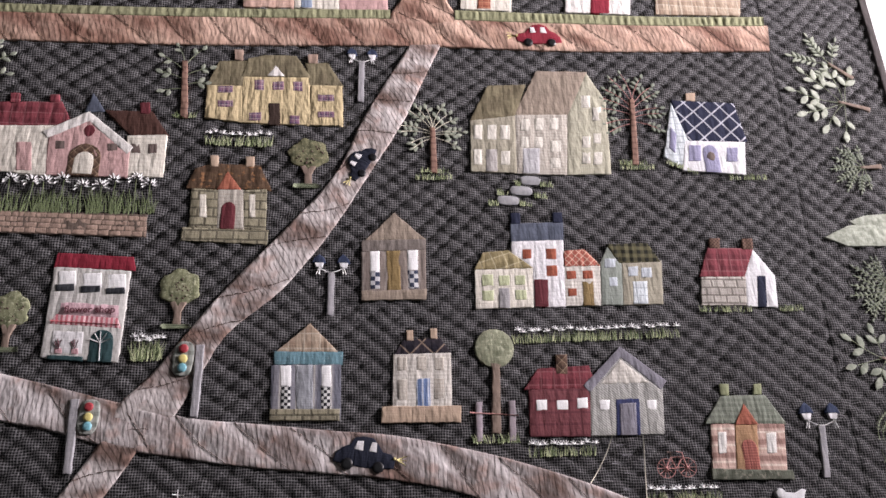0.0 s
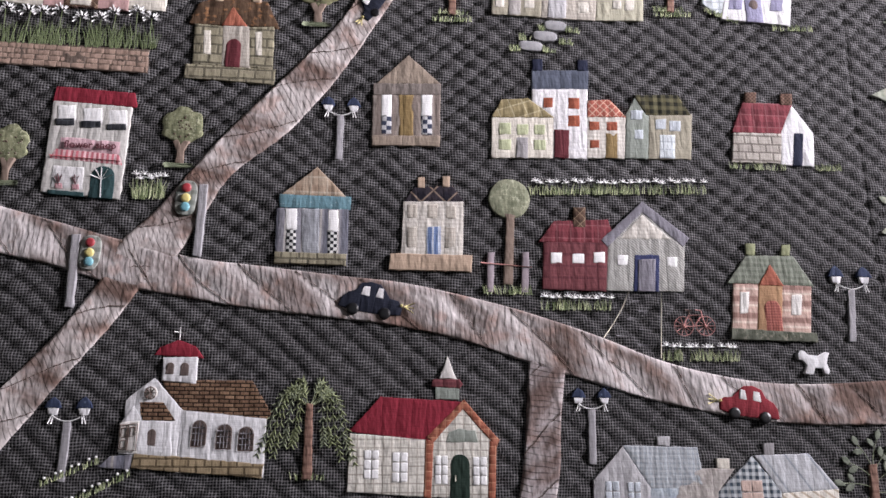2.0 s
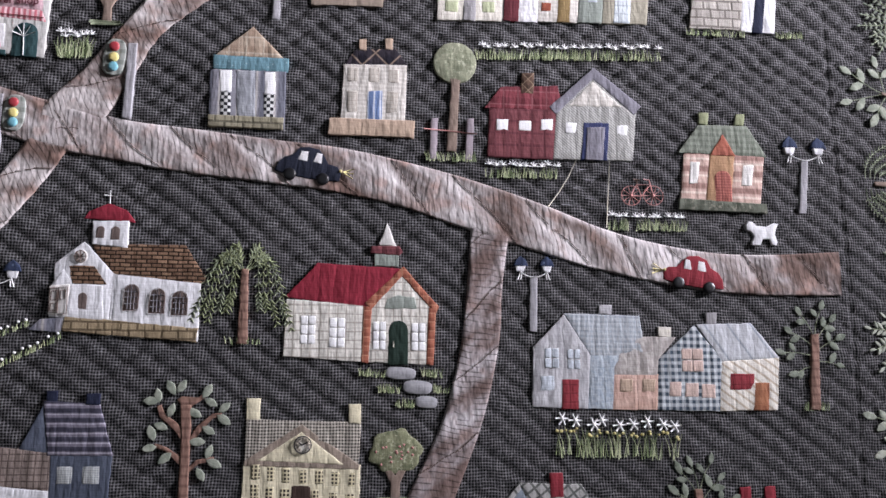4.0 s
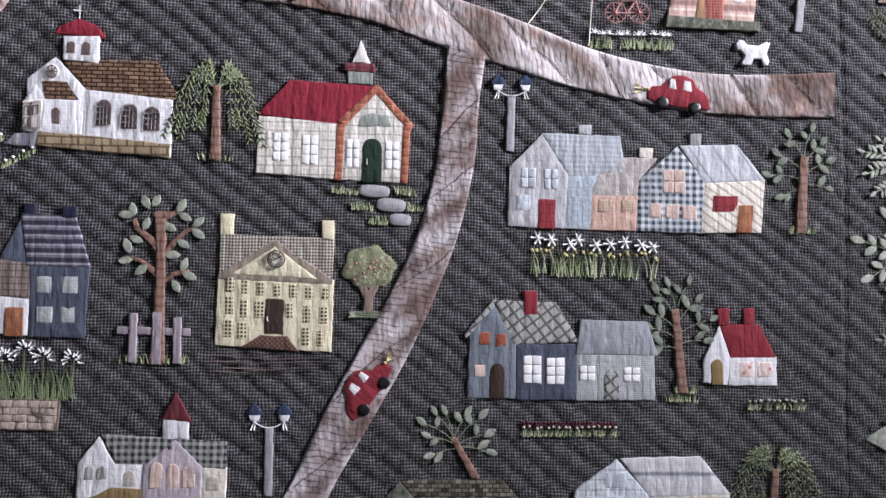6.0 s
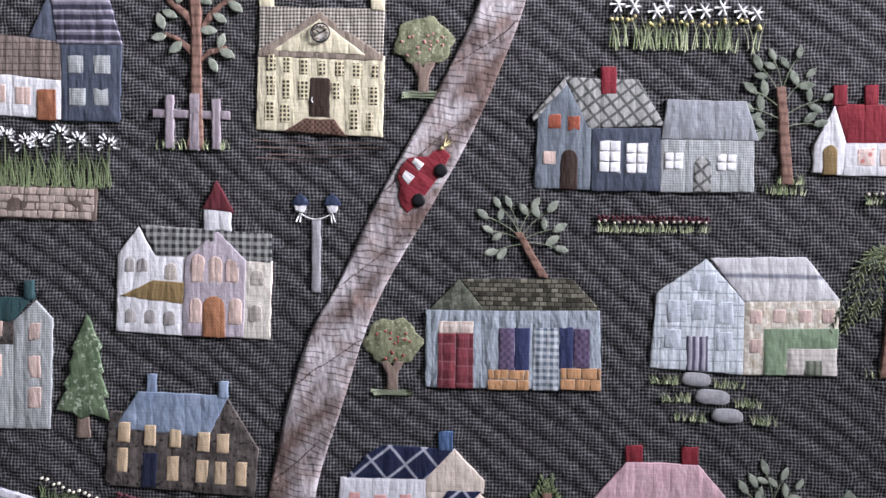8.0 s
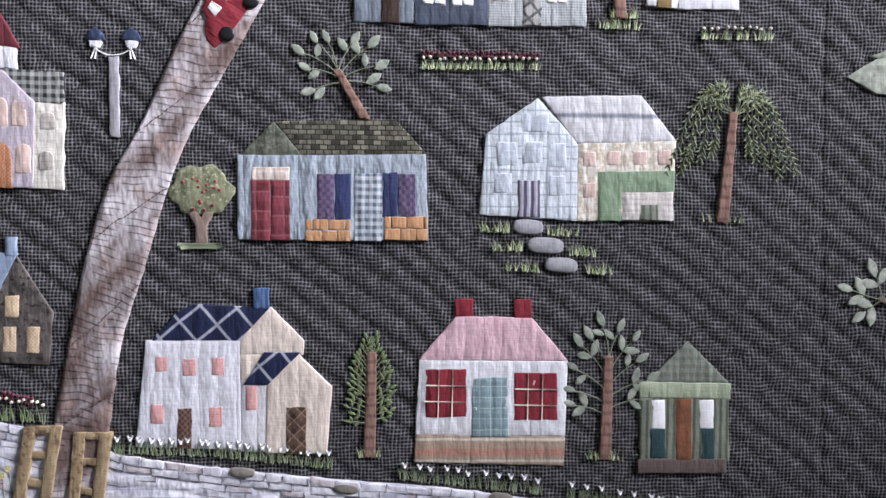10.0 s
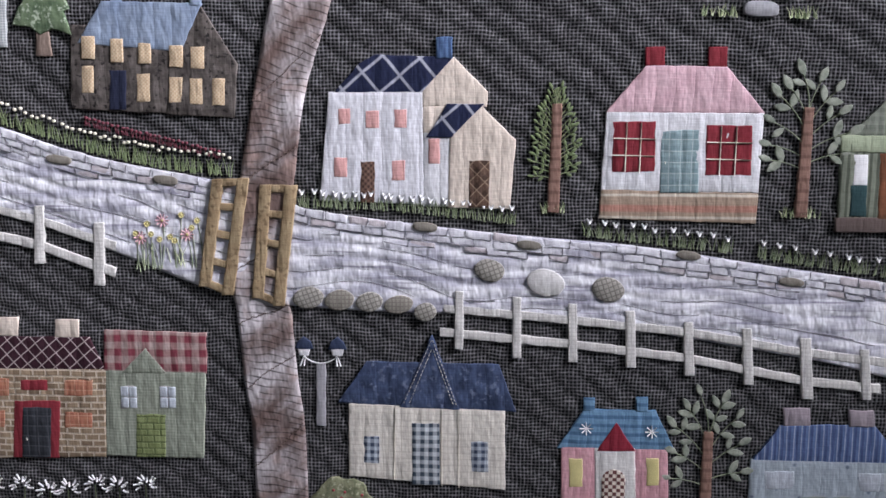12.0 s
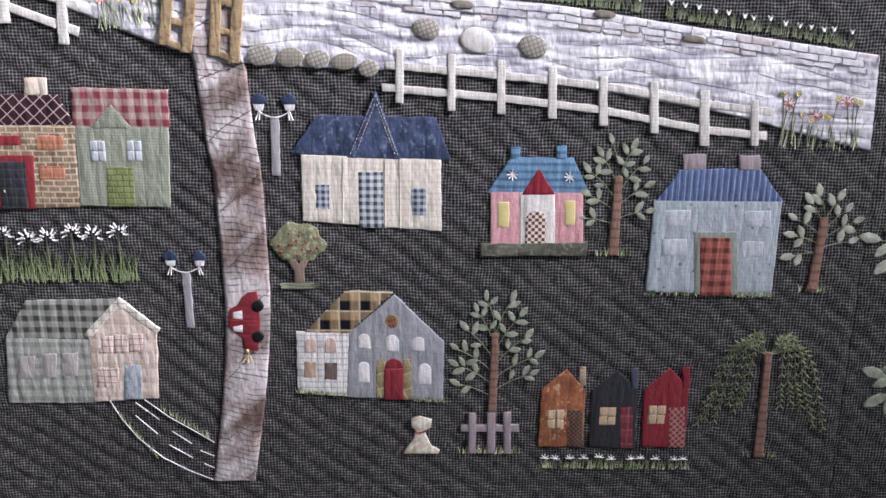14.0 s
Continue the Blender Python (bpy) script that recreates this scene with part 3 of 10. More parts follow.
def arch(x0, z0, x1, z1):
    """A round-headed opening."""
    r = (x1 - x0) / 2
    return [(x0, z0), (x1, z0)] + [((x0 + x1) / 2 + r * math.cos(math.pi * i / 8), z1 - r + r * math.sin(math.pi * i / 8)) for i in range(9)]


def strand(lines, r=0.35, h=1.2, sides=5, taper=0.0):
    """Threads along polylines (x, z) or (x, z, h), as one list of verts and faces."""
    verts, faces = [], []
    for line in lines:
        k0 = len(verts)
        pts = [Vector((p[0], -FLAT * (p[2] if len(p) > 2 else h) - 0.12, p[1])) for p in line]
        for i, q in enumerate(pts):
            d = (pts[min(i + 1, len(pts) - 1)] - pts[max(i - 1, 0)])
            d = d.normalized() if d.length > 1e-6 else Vector((0, 0, 1))
            a = d.cross(Vector((0, 1, 0)))
            a = a.normalized() if a.length > 1e-6 else Vector((1, 0, 0))
            b = d.cross(a)
            rr = r * (1 - taper * i / max(1, len(pts) - 1))
            for s in range(sides):
                w = 2 * math.pi * s / sides
                verts.append(tuple((q + a * rr * math.cos(w) + b * rr * math.sin(w)) * MM))
        for i in range(len(pts) - 1):
            for s in range(sides):
                t = (s + 1) % sides
                faces.append((k0 + i * sides + s, k0 + i * sides + t, k0 + (i + 1) * sides + t, k0 + (i + 1) * sides + s))
        faces.append(tuple(k0 + s for s in range(sides)))
        faces.append(tuple(k0 + (len(pts) - 1) * sides + s for s in reversed(range(sides))))
    return verts, faces


def sewn(name, material, parent, lines, r=0.35, h=1.2, label="", taper=0.0):
    """A line of embroidery."""
    verts, faces = strand(lines, r, h, 5, taper)
    return hang(name, mesh_from(name, verts, faces, CLOTH[material]), parent, label)


def bow(a, b, bulge, n=8, h=1.2):
    """A curved line from a to b that bulges to its left."""
    dx, dz = b[0] - a[0], b[1] - a[1]
    return [(a[0] + dx * t - dz * bulge * 4 * t * (1 - t), a[1] + dz * t + dx * bulge * 4 * t * (1 - t), h) for t in (i / n for i in range(n + 1))]


def dashes(a, b, step=3.2):
    """A straight line of running stitches."""
    n = max(2, round(math.hypot(b[0] - a[0], b[1] - a[1]) / step))
    at = lambda f: (a[0] + (b[0] - a[0]) * f, a[1] + (b[1] - a[1]) * f)
    return [[at(k / n), at((k + 0.6) / n)] for k in range(n)]


# ---- the room: white quilt wall, unseen added dark walls, two openings behind and beside the camera ----
def slab(name, x0, y0, z0, x1, y1, z1, material, label=""):
    verts = [(x, y, z) for x in (x0, x1) for y in (y0, y1) for z in (z0, z1)]
    faces = [(0, 1, 3, 2), (4, 6, 7, 5), (0, 4, 5, 1), (2, 3, 7, 6), (0, 2, 6, 4), (1, 5, 7, 3)]
    return tagged(new(name, mesh_from(name, verts, faces, material, False)), label, name.split("_")[0], kind="structure")


def wall_with_window(name, along, at, thick, a0, a1, o0, o1, z0, z1, material, label):
    """A wall along x or y with one opening cut through it, as one mesh of four blocks."""
    verts, faces = [], []
    for b0, b1, c0, c1 in ((a0, o0, 0, 2.6), (o1, a1, 0, 2.6), (o0, o1, 0, z0), (o0, o1, z1, 2.6)):
        k = len(verts)
        for a in (b0, b1):
            for d in (at, at + thick):
                for z in (c0, c1):
                    verts.append((a, d, z) if along == "x" else (d, a, z))
        faces += [tuple(k + i for i in f) for f in ((0, 1, 3, 2), (4, 6, 7, 5), (0, 4, 5, 1), (2, 3, 7, 6), (0, 2, 6, 4), (1, 5, 7, 3))]
    return tagged(new(name, mesh_from(name, verts, faces, material, False)), label, "wall", kind="structure")


PAINT = plain("white_wall_paint", "dedfe0", 0.7, 9.0)
# dark grey chosen so unseen walls and ceiling bounce little light
LOW_BOUNCE = plain("low_bounce_grey", "52504d", 0.8, 9.0)
slab("wall_north", -1.9, 0.03, 0, 2.2, 0.15, 2.6, PAINT, "plain white painted wall behind the hanging quilt")
# unseen wall, sill placed high to throw shade on the quilt's lower right
wall_with_window("wall_east", "y", 2.2, 0.12, -3.4, 0.15, -2.0, -0.2, 2.10, 2.55, LOW_BOUNCE, "unseen dark grey wall with high opening, shades the quilt's lower right")
slab("wall_west", -2.02, -3.4, 0, -1.9, 0.15, 2.6, LOW_BOUNCE, "unseen plain wall, dark grey to cut bounced light")
# unseen wall behind the camera, its opening is made up
wall_with_window("wall_south", "x", -3.52, 0.12, -2.02, 2.32, -1.0, 0.9, 0.95, 2.4, LOW_BOUNCE, "unseen dark grey wall with a made-up opening behind the fill lamp")
slab("ceiling", -2.02, -3.52, 2.6, 2.32, 0.15, 2.72, LOW_BOUNCE, "unseen ceiling, dark grey to cut bounced light")
# unseen floor, darkened to hold back bounce onto the quilt's lower part
slab("floor", -2.02, -3.52, -0.1, 2.32, 0.15, 0.0, plain("low_bounce_floor", "3d322a", 0.45, 5.0), "unseen floor, dark to cut bounced light")


# ---- the quilt's ground ----
def pillow(x, z):
    """Depth of the hand-quilted crosshatch at a place on the cloth (mm below the crests)."""
    wx = 2.2 * math.sin(z * 0.021 + 1.0) + 1.6 * math.sin(z * 0.057)
    wz = 2.0 * math.sin(x * 0.024) + 1.3 * math.sin(x * 0.061 + 2)
    k = 2.0 * noise.noise((x * 0.012, z * 0.012, 8.0))
    u = ((x + wx) * 0.60 + (z + wz) * 0.80 + k) / 16.0
    v = ((x + wx) * 0.64 - (z + wz) * 0.77 - k) / 16.5
    a = abs(math.sin(math.pi * u)) ** 0.46
    b = abs(math.sin(math.pi * v)) ** 0.46
    cross = 2.5 + 1.4 * min(1, max(0, (z - 1380) / 330))
    soft = 0.62 + 0.1 * min(1, max(0, (z - 560) / 260)) + 0.28 * min(1, max(0, (z - 1150) / 300))
    return soft * ((2.5 + 1.2 * noise.noise((x * 0.025, z * 0.025, 1.0))) * (1 - a) + cross * (1 + 0.8 * noise.noise((x * 0.02, z * 0.02, 6.0))) * (1 - b))


def quilt_sheet():
    xs = list(np.arange(-1000, -430, 14.0)) + list(np.arange(-430, 716, 2.3)) + [716.0]
    zs = list(np.arange(120, 215, 6.0)) + list(np.arange(215, 2080, 2.3)) + list(np.arange(2080, 2320, 8.0))
    verts, faces = [], []
    for x in xs:
        for z in zs:
            d = pillow(x, z) + 0.35 + 0.5 * noise.noise((x * 0.03, z * 0.03, 0.5)) + 0.45 * noise.noise((x * 0.09, z * 0.09, 4.5))
            d += 1.6 * math.exp(-((x - 566.0 - 2.5 * math.sin(z * 0.011)) / 1.5) ** 2) + 0.9 * math.exp(-((z - 277) / 1.6) ** 2)
            verts.append((x * MM, d * MM, z * MM))
    n = len(zs)
    for i in range(len(xs) - 1):
        for j in range(n - 1):
            a = i * n + j
            faces.append((a, a + n, a + n + 1, a + 1))
    ob = new("quilt_ground", mesh_from("quilt_ground", verts, faces, ground_fabric()))
    return tagged(ob, "charcoal checked cotton quilt ground with diagonal quilting, hanging on the wall", "quilt", kind="structure")


quilt_sheet()


def strip_height(x, z, out, lines, depth=1.5):
    """How far a quilted strip stands out of the cloth: padded between sharp, uneven quilting lines."""
    gap, turn = lines
    cs, sn = math.cos(radians(turn)), math.sin(radians(turn))
    w = noise.noise((x * 0.012, z * 0.012, 7.0))
    u = (x * cs + z * sn + 16 * w) / gap
    g = abs(math.sin(math.pi * u)) ** 0.7
    fold = 0.75 * abs(noise.noise((x * 0.05 * cs + z * 0.05 * sn, (z * cs - x * sn) * 0.012, 3.0)))
    h = out + 2.2 - depth * 2.9 * (1 - g) * (0.75 + 0.5 * noise.noise((x * 0.02, z * 0.02, 9.0))) - fold + 0.9 * noise.noise((x * 0.045, z * 0.045, 2.0)) + 0.3 * noise.noise((x * 0.2, z * 0.2, 5.0))
    return max(h, 0.2)


def ribbon(name, material, pairs, label, category, out=0.7, lines=(34.0, 62), depth=1.5, along=0):
    """A long sewn-on strip between two edges, given as pairs of points, with quilting lines across it."""
    def spline(k, t):
        p = [Vector(q[k]) for q in pairs]
        p = [2 * p[0] - p[1]] + p + [2 * p[-1] - p[-2]]
        i = min(int(t), len(pairs) - 2)
        f = t - i
        a, b, c, d = p[i:i + 4]
        return 0.5 * ((2 * b) + (c - a) * f + (2 * a - 5 * b + 4 * c - d) * f * f + (3 * b - a - 3 * c + d) * f ** 3)
    length = sum((Vector(pairs[i + 1][0]) - Vector(pairs[i][0])).length for i in range(len(pairs) - 1))
    across = max((Vector(q[0]) - Vector(q[1])).length for q in pairs)
    n, m = max(8, int(length / 2.2)), max(8, int(across / 2.2))
    verts, faces = [], []
    for i in range(n + 1):
        t = (len(pairs) - 1) * i / n
        a, b = spline(0, t), spline(1, t)
        for j in range(-1, m + 2):
            s = min(max(j / m, 0), 1)
            q = a.lerp(b, s)
            h = strip_height(q.x, q.y, out, lines, depth)
            if along:
                h = river_height(q.x, q.y, s, out, depth, along)
            edge = min(s, 1 - s) * across
            h = out + (h - out) * min(1, edge / 4.0)
            if j in (-1, m + 1):
                h = -2.8
            verts.append((q.x * MM, -(h * FLAT if h > 0 else h) * MM, q.y * MM))
    k = m + 3
    for i in range(n):
        for j in range(k - 1):
            a = i * k + j
            faces.append((a, a + 1, a + k + 1, a + k))
    return tagged(new(name, mesh_from(name, verts, faces, CLOTH[material])), label, category, kind="structure")



# ---- kinds of motif ----
def tufts(ob):
    """Marks stitches that are too many and too small to tell apart."""
    ob["kind"] = "stuff"
    return ob


def button(name, material, parent, x, z, r, h=1.4, thick=1.6):
    """A small domed button or bead."""
    verts, faces, n = [], [], 14
    for rr, hh in ((r, -1.0), (r, h + thick * 0.5), (r * 0.85, h + thick * 0.85), (r * 0.5, h + thick), (r * 0.15, h + thick * 1.02)):
        verts += [((x + rr * math.cos(2 * math.pi * i / n)) * MM, -(hh - h * (1 - FLAT) if hh > 0 else hh) * MM, (z + rr * math.sin(2 * math.pi * i / n)) * MM) for i in range(n)]
    for k in range(4):
        faces += [(k * n + i, k * n + (i + 1) % n, (k + 1) * n + (i + 1) % n, (k + 1) * n + i) for i in range(n)]
    faces.append(tuple(range(4 * n, 5 * n)))
    return hang(name, mesh_from(name, verts, faces, CLOTH[material]), parent)


def street_lamp(x, z, high, wide, lean=0.0):
    """A twin lamp: a grey post, a stitched arm, two blue hoods over white glass, hanging threads."""
    t = thing("street_lamp", x, z, "twin street lamp with grey fabric post, blue hoods and white glass", "street lamp", "street lamps")
    w, s = wide / 2, wide / 56
    patch("post", "grey_post", t, [(-3.6, 0), (3.6, 0), (3.6 + lean, high), (-3.6 + lean, high)])
    arm = [(lean - w + w * i / 5, high + 11 * s * (abs(i - 5) / 5) ** 2, 1.3) for i in range(11)]
    sewn("arm", "thread_white", t, [arm], 0.5)
    for k in (-1, 1):
        c, z0 = lean + k * w, high + 12 * s
        patch("glass", "white", t, [(c - 7.5 * s, z0), (c + 7.5 * s, z0), (c + 11 * s, z0 + 14 * s), (c - 11 * s, z0 + 14 * s)], 0, thick=1.2)
        patch("hood", "navy_light", t, [(c - 15.5 * s, z0 + 12 * s), (c + 15.5 * s, z0 + 12 * s), (c + 11 * s, z0 + 24 * s), (c, z0 + 33 * s), (c - 11 * s, z0 + 24 * s)], 1, thick=1.2)
        sewn("tassel", "thread_white", t, [[(c + (d - k) * 1.2 * s, z0), (c + (d * 3.2 + k * 3) * s, z0 - 17 * s)] for d in (-1, 1)], 0.5)
    return t


def car(x, z, turn, long, cloth, label, flip=1, lamps="thread_yellow", wheel="button_black"):
    """A round-backed little car with button wheels and stitched headlight beams."""
    t = thing("car", x, z, label, "car", "cars")
    s = long / 100
    t.rotation_euler = (0, -radians(turn), 0)
    t.scale = (flip, 1, 1)
    outline = [(-50, 6), (-47, 20), (-38, 30), (-26, 36), (-18, 48), (-4, 52), (12, 50), (22, 40), (30, 30), (44, 27), (51, 18), (50, 6), (30, 2), (0, 1), (-30, 2)]
    patch("body", cloth, t, [(a * s, b * s) for a, b in outline], 3, thick=1.4, puff=1.2)
    for a, b in ((-18, -3), (6, 19)):
        patch("window", "pale_pane", t, [(a * s, 28 * s), (b * s, 28 * s), ((b - 1) * s, 43 * s), ((a + 4) * s, 43 * s)], 5)
    for c in (-26, 25):
        button("wheel", wheel, t, c * s, 4 * s, 9.5 * s, 4.4)
    button("headlight", lamps if lamps in CLOTH else "thread_yellow", t, 50 * s, 21 * s, 2.4 * s, 5.0, 1.0)
    sewn("beam", lamps, t, [[(54 * s, 20 * s), (70 * s, (20 + d) * s)] for d in (-8, 0, 8)], 0.5, 5.0)
    return t


def leaf_mesh(long, wide, material, level=0, tag="leaf"):
    pts = [(-long / 2, 0), (-long * 0.22, -wide * 0.42), (long * 0.12, -wide * 0.5), (long * 0.36, -wide * 0.25), (long / 2, 0), (long * 0.36, wide * 0.25), (long * 0.12, wide * 0.5), (-long * 0.22, wide * 0.42)]
    verts, faces = cut(pts, level, 0.7, 0.7, 0.0, 9.0, 0.8)
    return mesh_from(tag, verts, faces, CLOTH[material])


def put_leaf(me, parent, x, z, turn, name="leaf"):
    ob = hang(name, me, parent)
    ob.matrix_local = pose(x * MM, -0.0003, z * MM, 0, -turn, 0)
    return ob


def grass(name, parent, x0, z0, x1, z1, high, count, material="thread_green", rng=None, lean=0.35, second=None):
    """A tuft or row of upright stitches, too many to count."""
    rng = rng or random.Random(int(abs(x0 * 31 + z0 * 7 + x1)))
    for k, mat in enumerate((material, second) if second else (material,)):
        lines = []
        for i in range(count // (2 if second else 1)):
            f = rng.random()
            a, b = x0 + (x1 - x0) * f, z0 + (z1 - z0) * f + rng.uniform(-0.12, 0.1) * high
            hh, d = high * rng.uniform(0.6, 1.15), rng.uniform(-lean, lean) * high
            lines.append([(a, b, 0.5), (a + d * 0.35, b + hh * 0.55, 1.4 + rng.random() * 0.6), (a + d, b + hh, 0.7)])
        verts, faces = strand(lines, 0.42, 1.0, 4, 0.5)
        ob = hang(name, mesh_from(name, verts, faces, CLOTH[mat]), parent)
        ob["kind"] = "stuff"
    return ob


def leafy_tree(x, z, dx, high, label, reach, leaf=(13, 6.5), cloth="leaf_green", stem="thread_sage", limbs=7, width=8.0, bark="trunk", foot=True, seed=1, start=0.35, low=100.0, out=1.0):
    """A straight trunk, stitched twigs and separate almond leaves."""
    t = thing("tree", x, z, label, "tree", "trees")
    rng = random.Random(seed)
    w = width / 2
    patch("trunk", bark, t, [(-w, 0), (w, 0), (w * 0.75 + dx, high), (-w * 0.75 + dx, high)], 1, thick=1.3)
    leaves = [leaf_mesh(leaf[0] * k, leaf[1] * k, cloth) for k in (0.88, 1.0, 1.1)]
    lines, spots = [], []
    for i in range(limbs):
        f = start + (1 - start) * (i + 0.5) / limbs
        side = 1 if i % 2 else -1
        ang = radians(90 - side * (low * (1 - i / limbs) + 6) * rng.uniform(0.85, 1.1))
        long = reach * rng.uniform(0.8, 1.05) * (0.75 + 0.25 * math.sin(math.pi * i / limbs))
        a = (dx * f, high * f)
        b = (a[0] + long * math.cos(ang) * out, a[1] + long * math.sin(ang))
        lines.append(bow(a, b, 0.06 * side, 6, 0.9))
        k = max(2, int(long / (leaf[1] * 2.1)))
        for j in range(1, k + 1):
            g = 0.28 + 0.72 * j / k
            px, pz, _ = lines[-1][min(6, int(round(6 * g)))]
            if j == k:
                spots.append((px + leaf[0] * 0.35 * math.cos(ang), pz + leaf[0] * 0.35 * math.sin(ang), math.degrees(ang)))
            else:
                for sd in ((1, -1) if j % 2 else (-1, 1))[: 2 if rng.random() < 0.55 else 1]:
                    q = ang + sd * radians(rng.uniform(40, 65))
                    spots.append((px + leaf[0] * 0.5 * math.cos(q), pz + leaf[0] * 0.5 * math.sin(q), math.degrees(q)))
    tufts(sewn("twig", stem, t, lines, 0.4, 0.9))
    kept = []
    for px, pz, q in spots:
        if all((px - a) ** 2 + (pz - b) ** 2 > (leaf[1] * 0.9) ** 2 for a, b in kept) and not (abs(px - dx * pz / high) < w + 2 and pz < high):
            kept.append((px, pz))
            put_leaf(rng.choice(leaves), t, px, pz, q + rng.uniform(-12, 12))
    if foot:
        grass("grass", t, -reach * 0.42, 0, reach * 0.42, 0, 7, 26, "thread_green", second="thread_lime")
    return t


def willow(x, z, dx, high, wide, drop, label, seed=3, fronds=15):
    """A bare trunk under arching fronds of tiny stitched leaves."""
    t = thing("willow_tree", x, z, label, "tree", "trees")
    rng = random.Random(seed)
    patch("trunk", "trunk", t, [(-4.6, 0), (4.6, 0), (3.0 + dx, high), (-3.0 + dx, high)], 1, thick=1.3)
    for i in range(fronds):
        s = -1 + 2 * (i + 0.5 + rng.uniform(-0.25, 0.25)) / fronds
        over = wide * 0.54 * (0.22 + 0.78 * abs(s)) * (1 if s > 0 else -1)
        fall = drop * rng.uniform(0.85, 1.1) * (0.62 + 0.36 * abs(s))
        rise = (15 + 9 * (1 - abs(s))) * rng.uniform(0.8, 1.1)
        stem, leaves, steps = [], [], 17
        for k in range(steps):
            f = k / (steps - 1)
            px = dx + over * f ** 0.6 + 1.2 * math.sin(5 * f + i) * f
            pz = high - 3 + 1.15 * rise * math.sin(math.pi * min(1, f * 1.35)) - 0.92 * fall * f ** 2.0
            stem.append((px, pz, 1.0))
        for k in range(2, steps):
            (ax, az, _), (bx, bz, _) = stem[k - 1], stem[k]
            way = math.atan2(bz - az, bx - ax)
            for sd in (-1, 1):
                q = way + sd * rng.uniform(0.5, 0.85)
                m = rng.uniform(4.2, 5.8)
                leaves.append([(bx, bz, 1.0), (bx + 0.55 * m * math.cos(q), bz + 0.55 * m * math.sin(q), 1.7), (bx + m * math.cos(q), bz + m * math.sin(q), 1.0)])
        verts, faces = strand([stem], 0.3, 1.0, 4, 0.25)
        more, sides = strand(leaves, 0.85, 1.1, 4, 0.5)
        faces += [tuple(a + len(verts) for a in q) for q in sides]
        verts += more
        hang("frond", mesh_from("frond", verts, faces, CLOTH["thread_willow" if i % 3 else "thread_sage"]), t)
    grass("grass", t, -18, 0, 18, 0, 6, 22, "thread_green", second="thread_lime")
    return t


def fruit_tree(x, z, w, h, label, crown="crown_green", berries="thread_red", seed=5):
    """A cloud-shaped crown with stitched fruit on a forked trunk, on two stitched lines of grass."""
    t = thing("fruit_tree", x, z, label, "tree", "trees")
    rng = random.Random(seed)
    top, s = h * 0.66, w / 50
    patch("trunk", "trunk_pale", t, [(-4.5 * s, 3), (5 * s, 3), (4.5 * s, h * 0.26), (10 * s, h * 0.43), (3 * s, h * 0.43), (0, h * 0.36), (-4 * s, h * 0.44), (-10 * s, h * 0.42), (-4.5 * s, h * 0.25)], 1)
    pts = []
    for i in range(36):
        a = 2 * math.pi * i / 36
        k = 1 + 0.07 * math.sin(6 * a + seed) + 0.03 * math.sin(11 * a)
        pts.append((w / 2 * k * math.cos(a), top + (h * 0.34) * k * math.sin(a) * (1.0 if math.sin(a) > 0 else 0.78)))
    patch("crown", crown, t, pts, 0, thick=1.3, puff=1.6)
    for i in range(int(16)):
        a, r = rng.uniform(0, 6.28), math.sqrt(rng.random()) * 0.78
        button("fruit", berries, t, w / 2 * r * math.cos(a), top + h * 0.27 * r * math.sin(a), 0.95 * s + 0.2, 2.4, 0.8)
    lines = []
    for i in range(7):
        a = -w * 0.38 + w * 0.08 * rng.random()
        lines.append(bow((a, i * 0.7 - 1), (a + w * 0.68, i * 0.7 - 1.5 + rng.random()), 0.02 * rng.uniform(-1, 1), 5, 1.0))
    tufts(sewn("grass", "thread_sage", t, lines, 0.5))
    return t


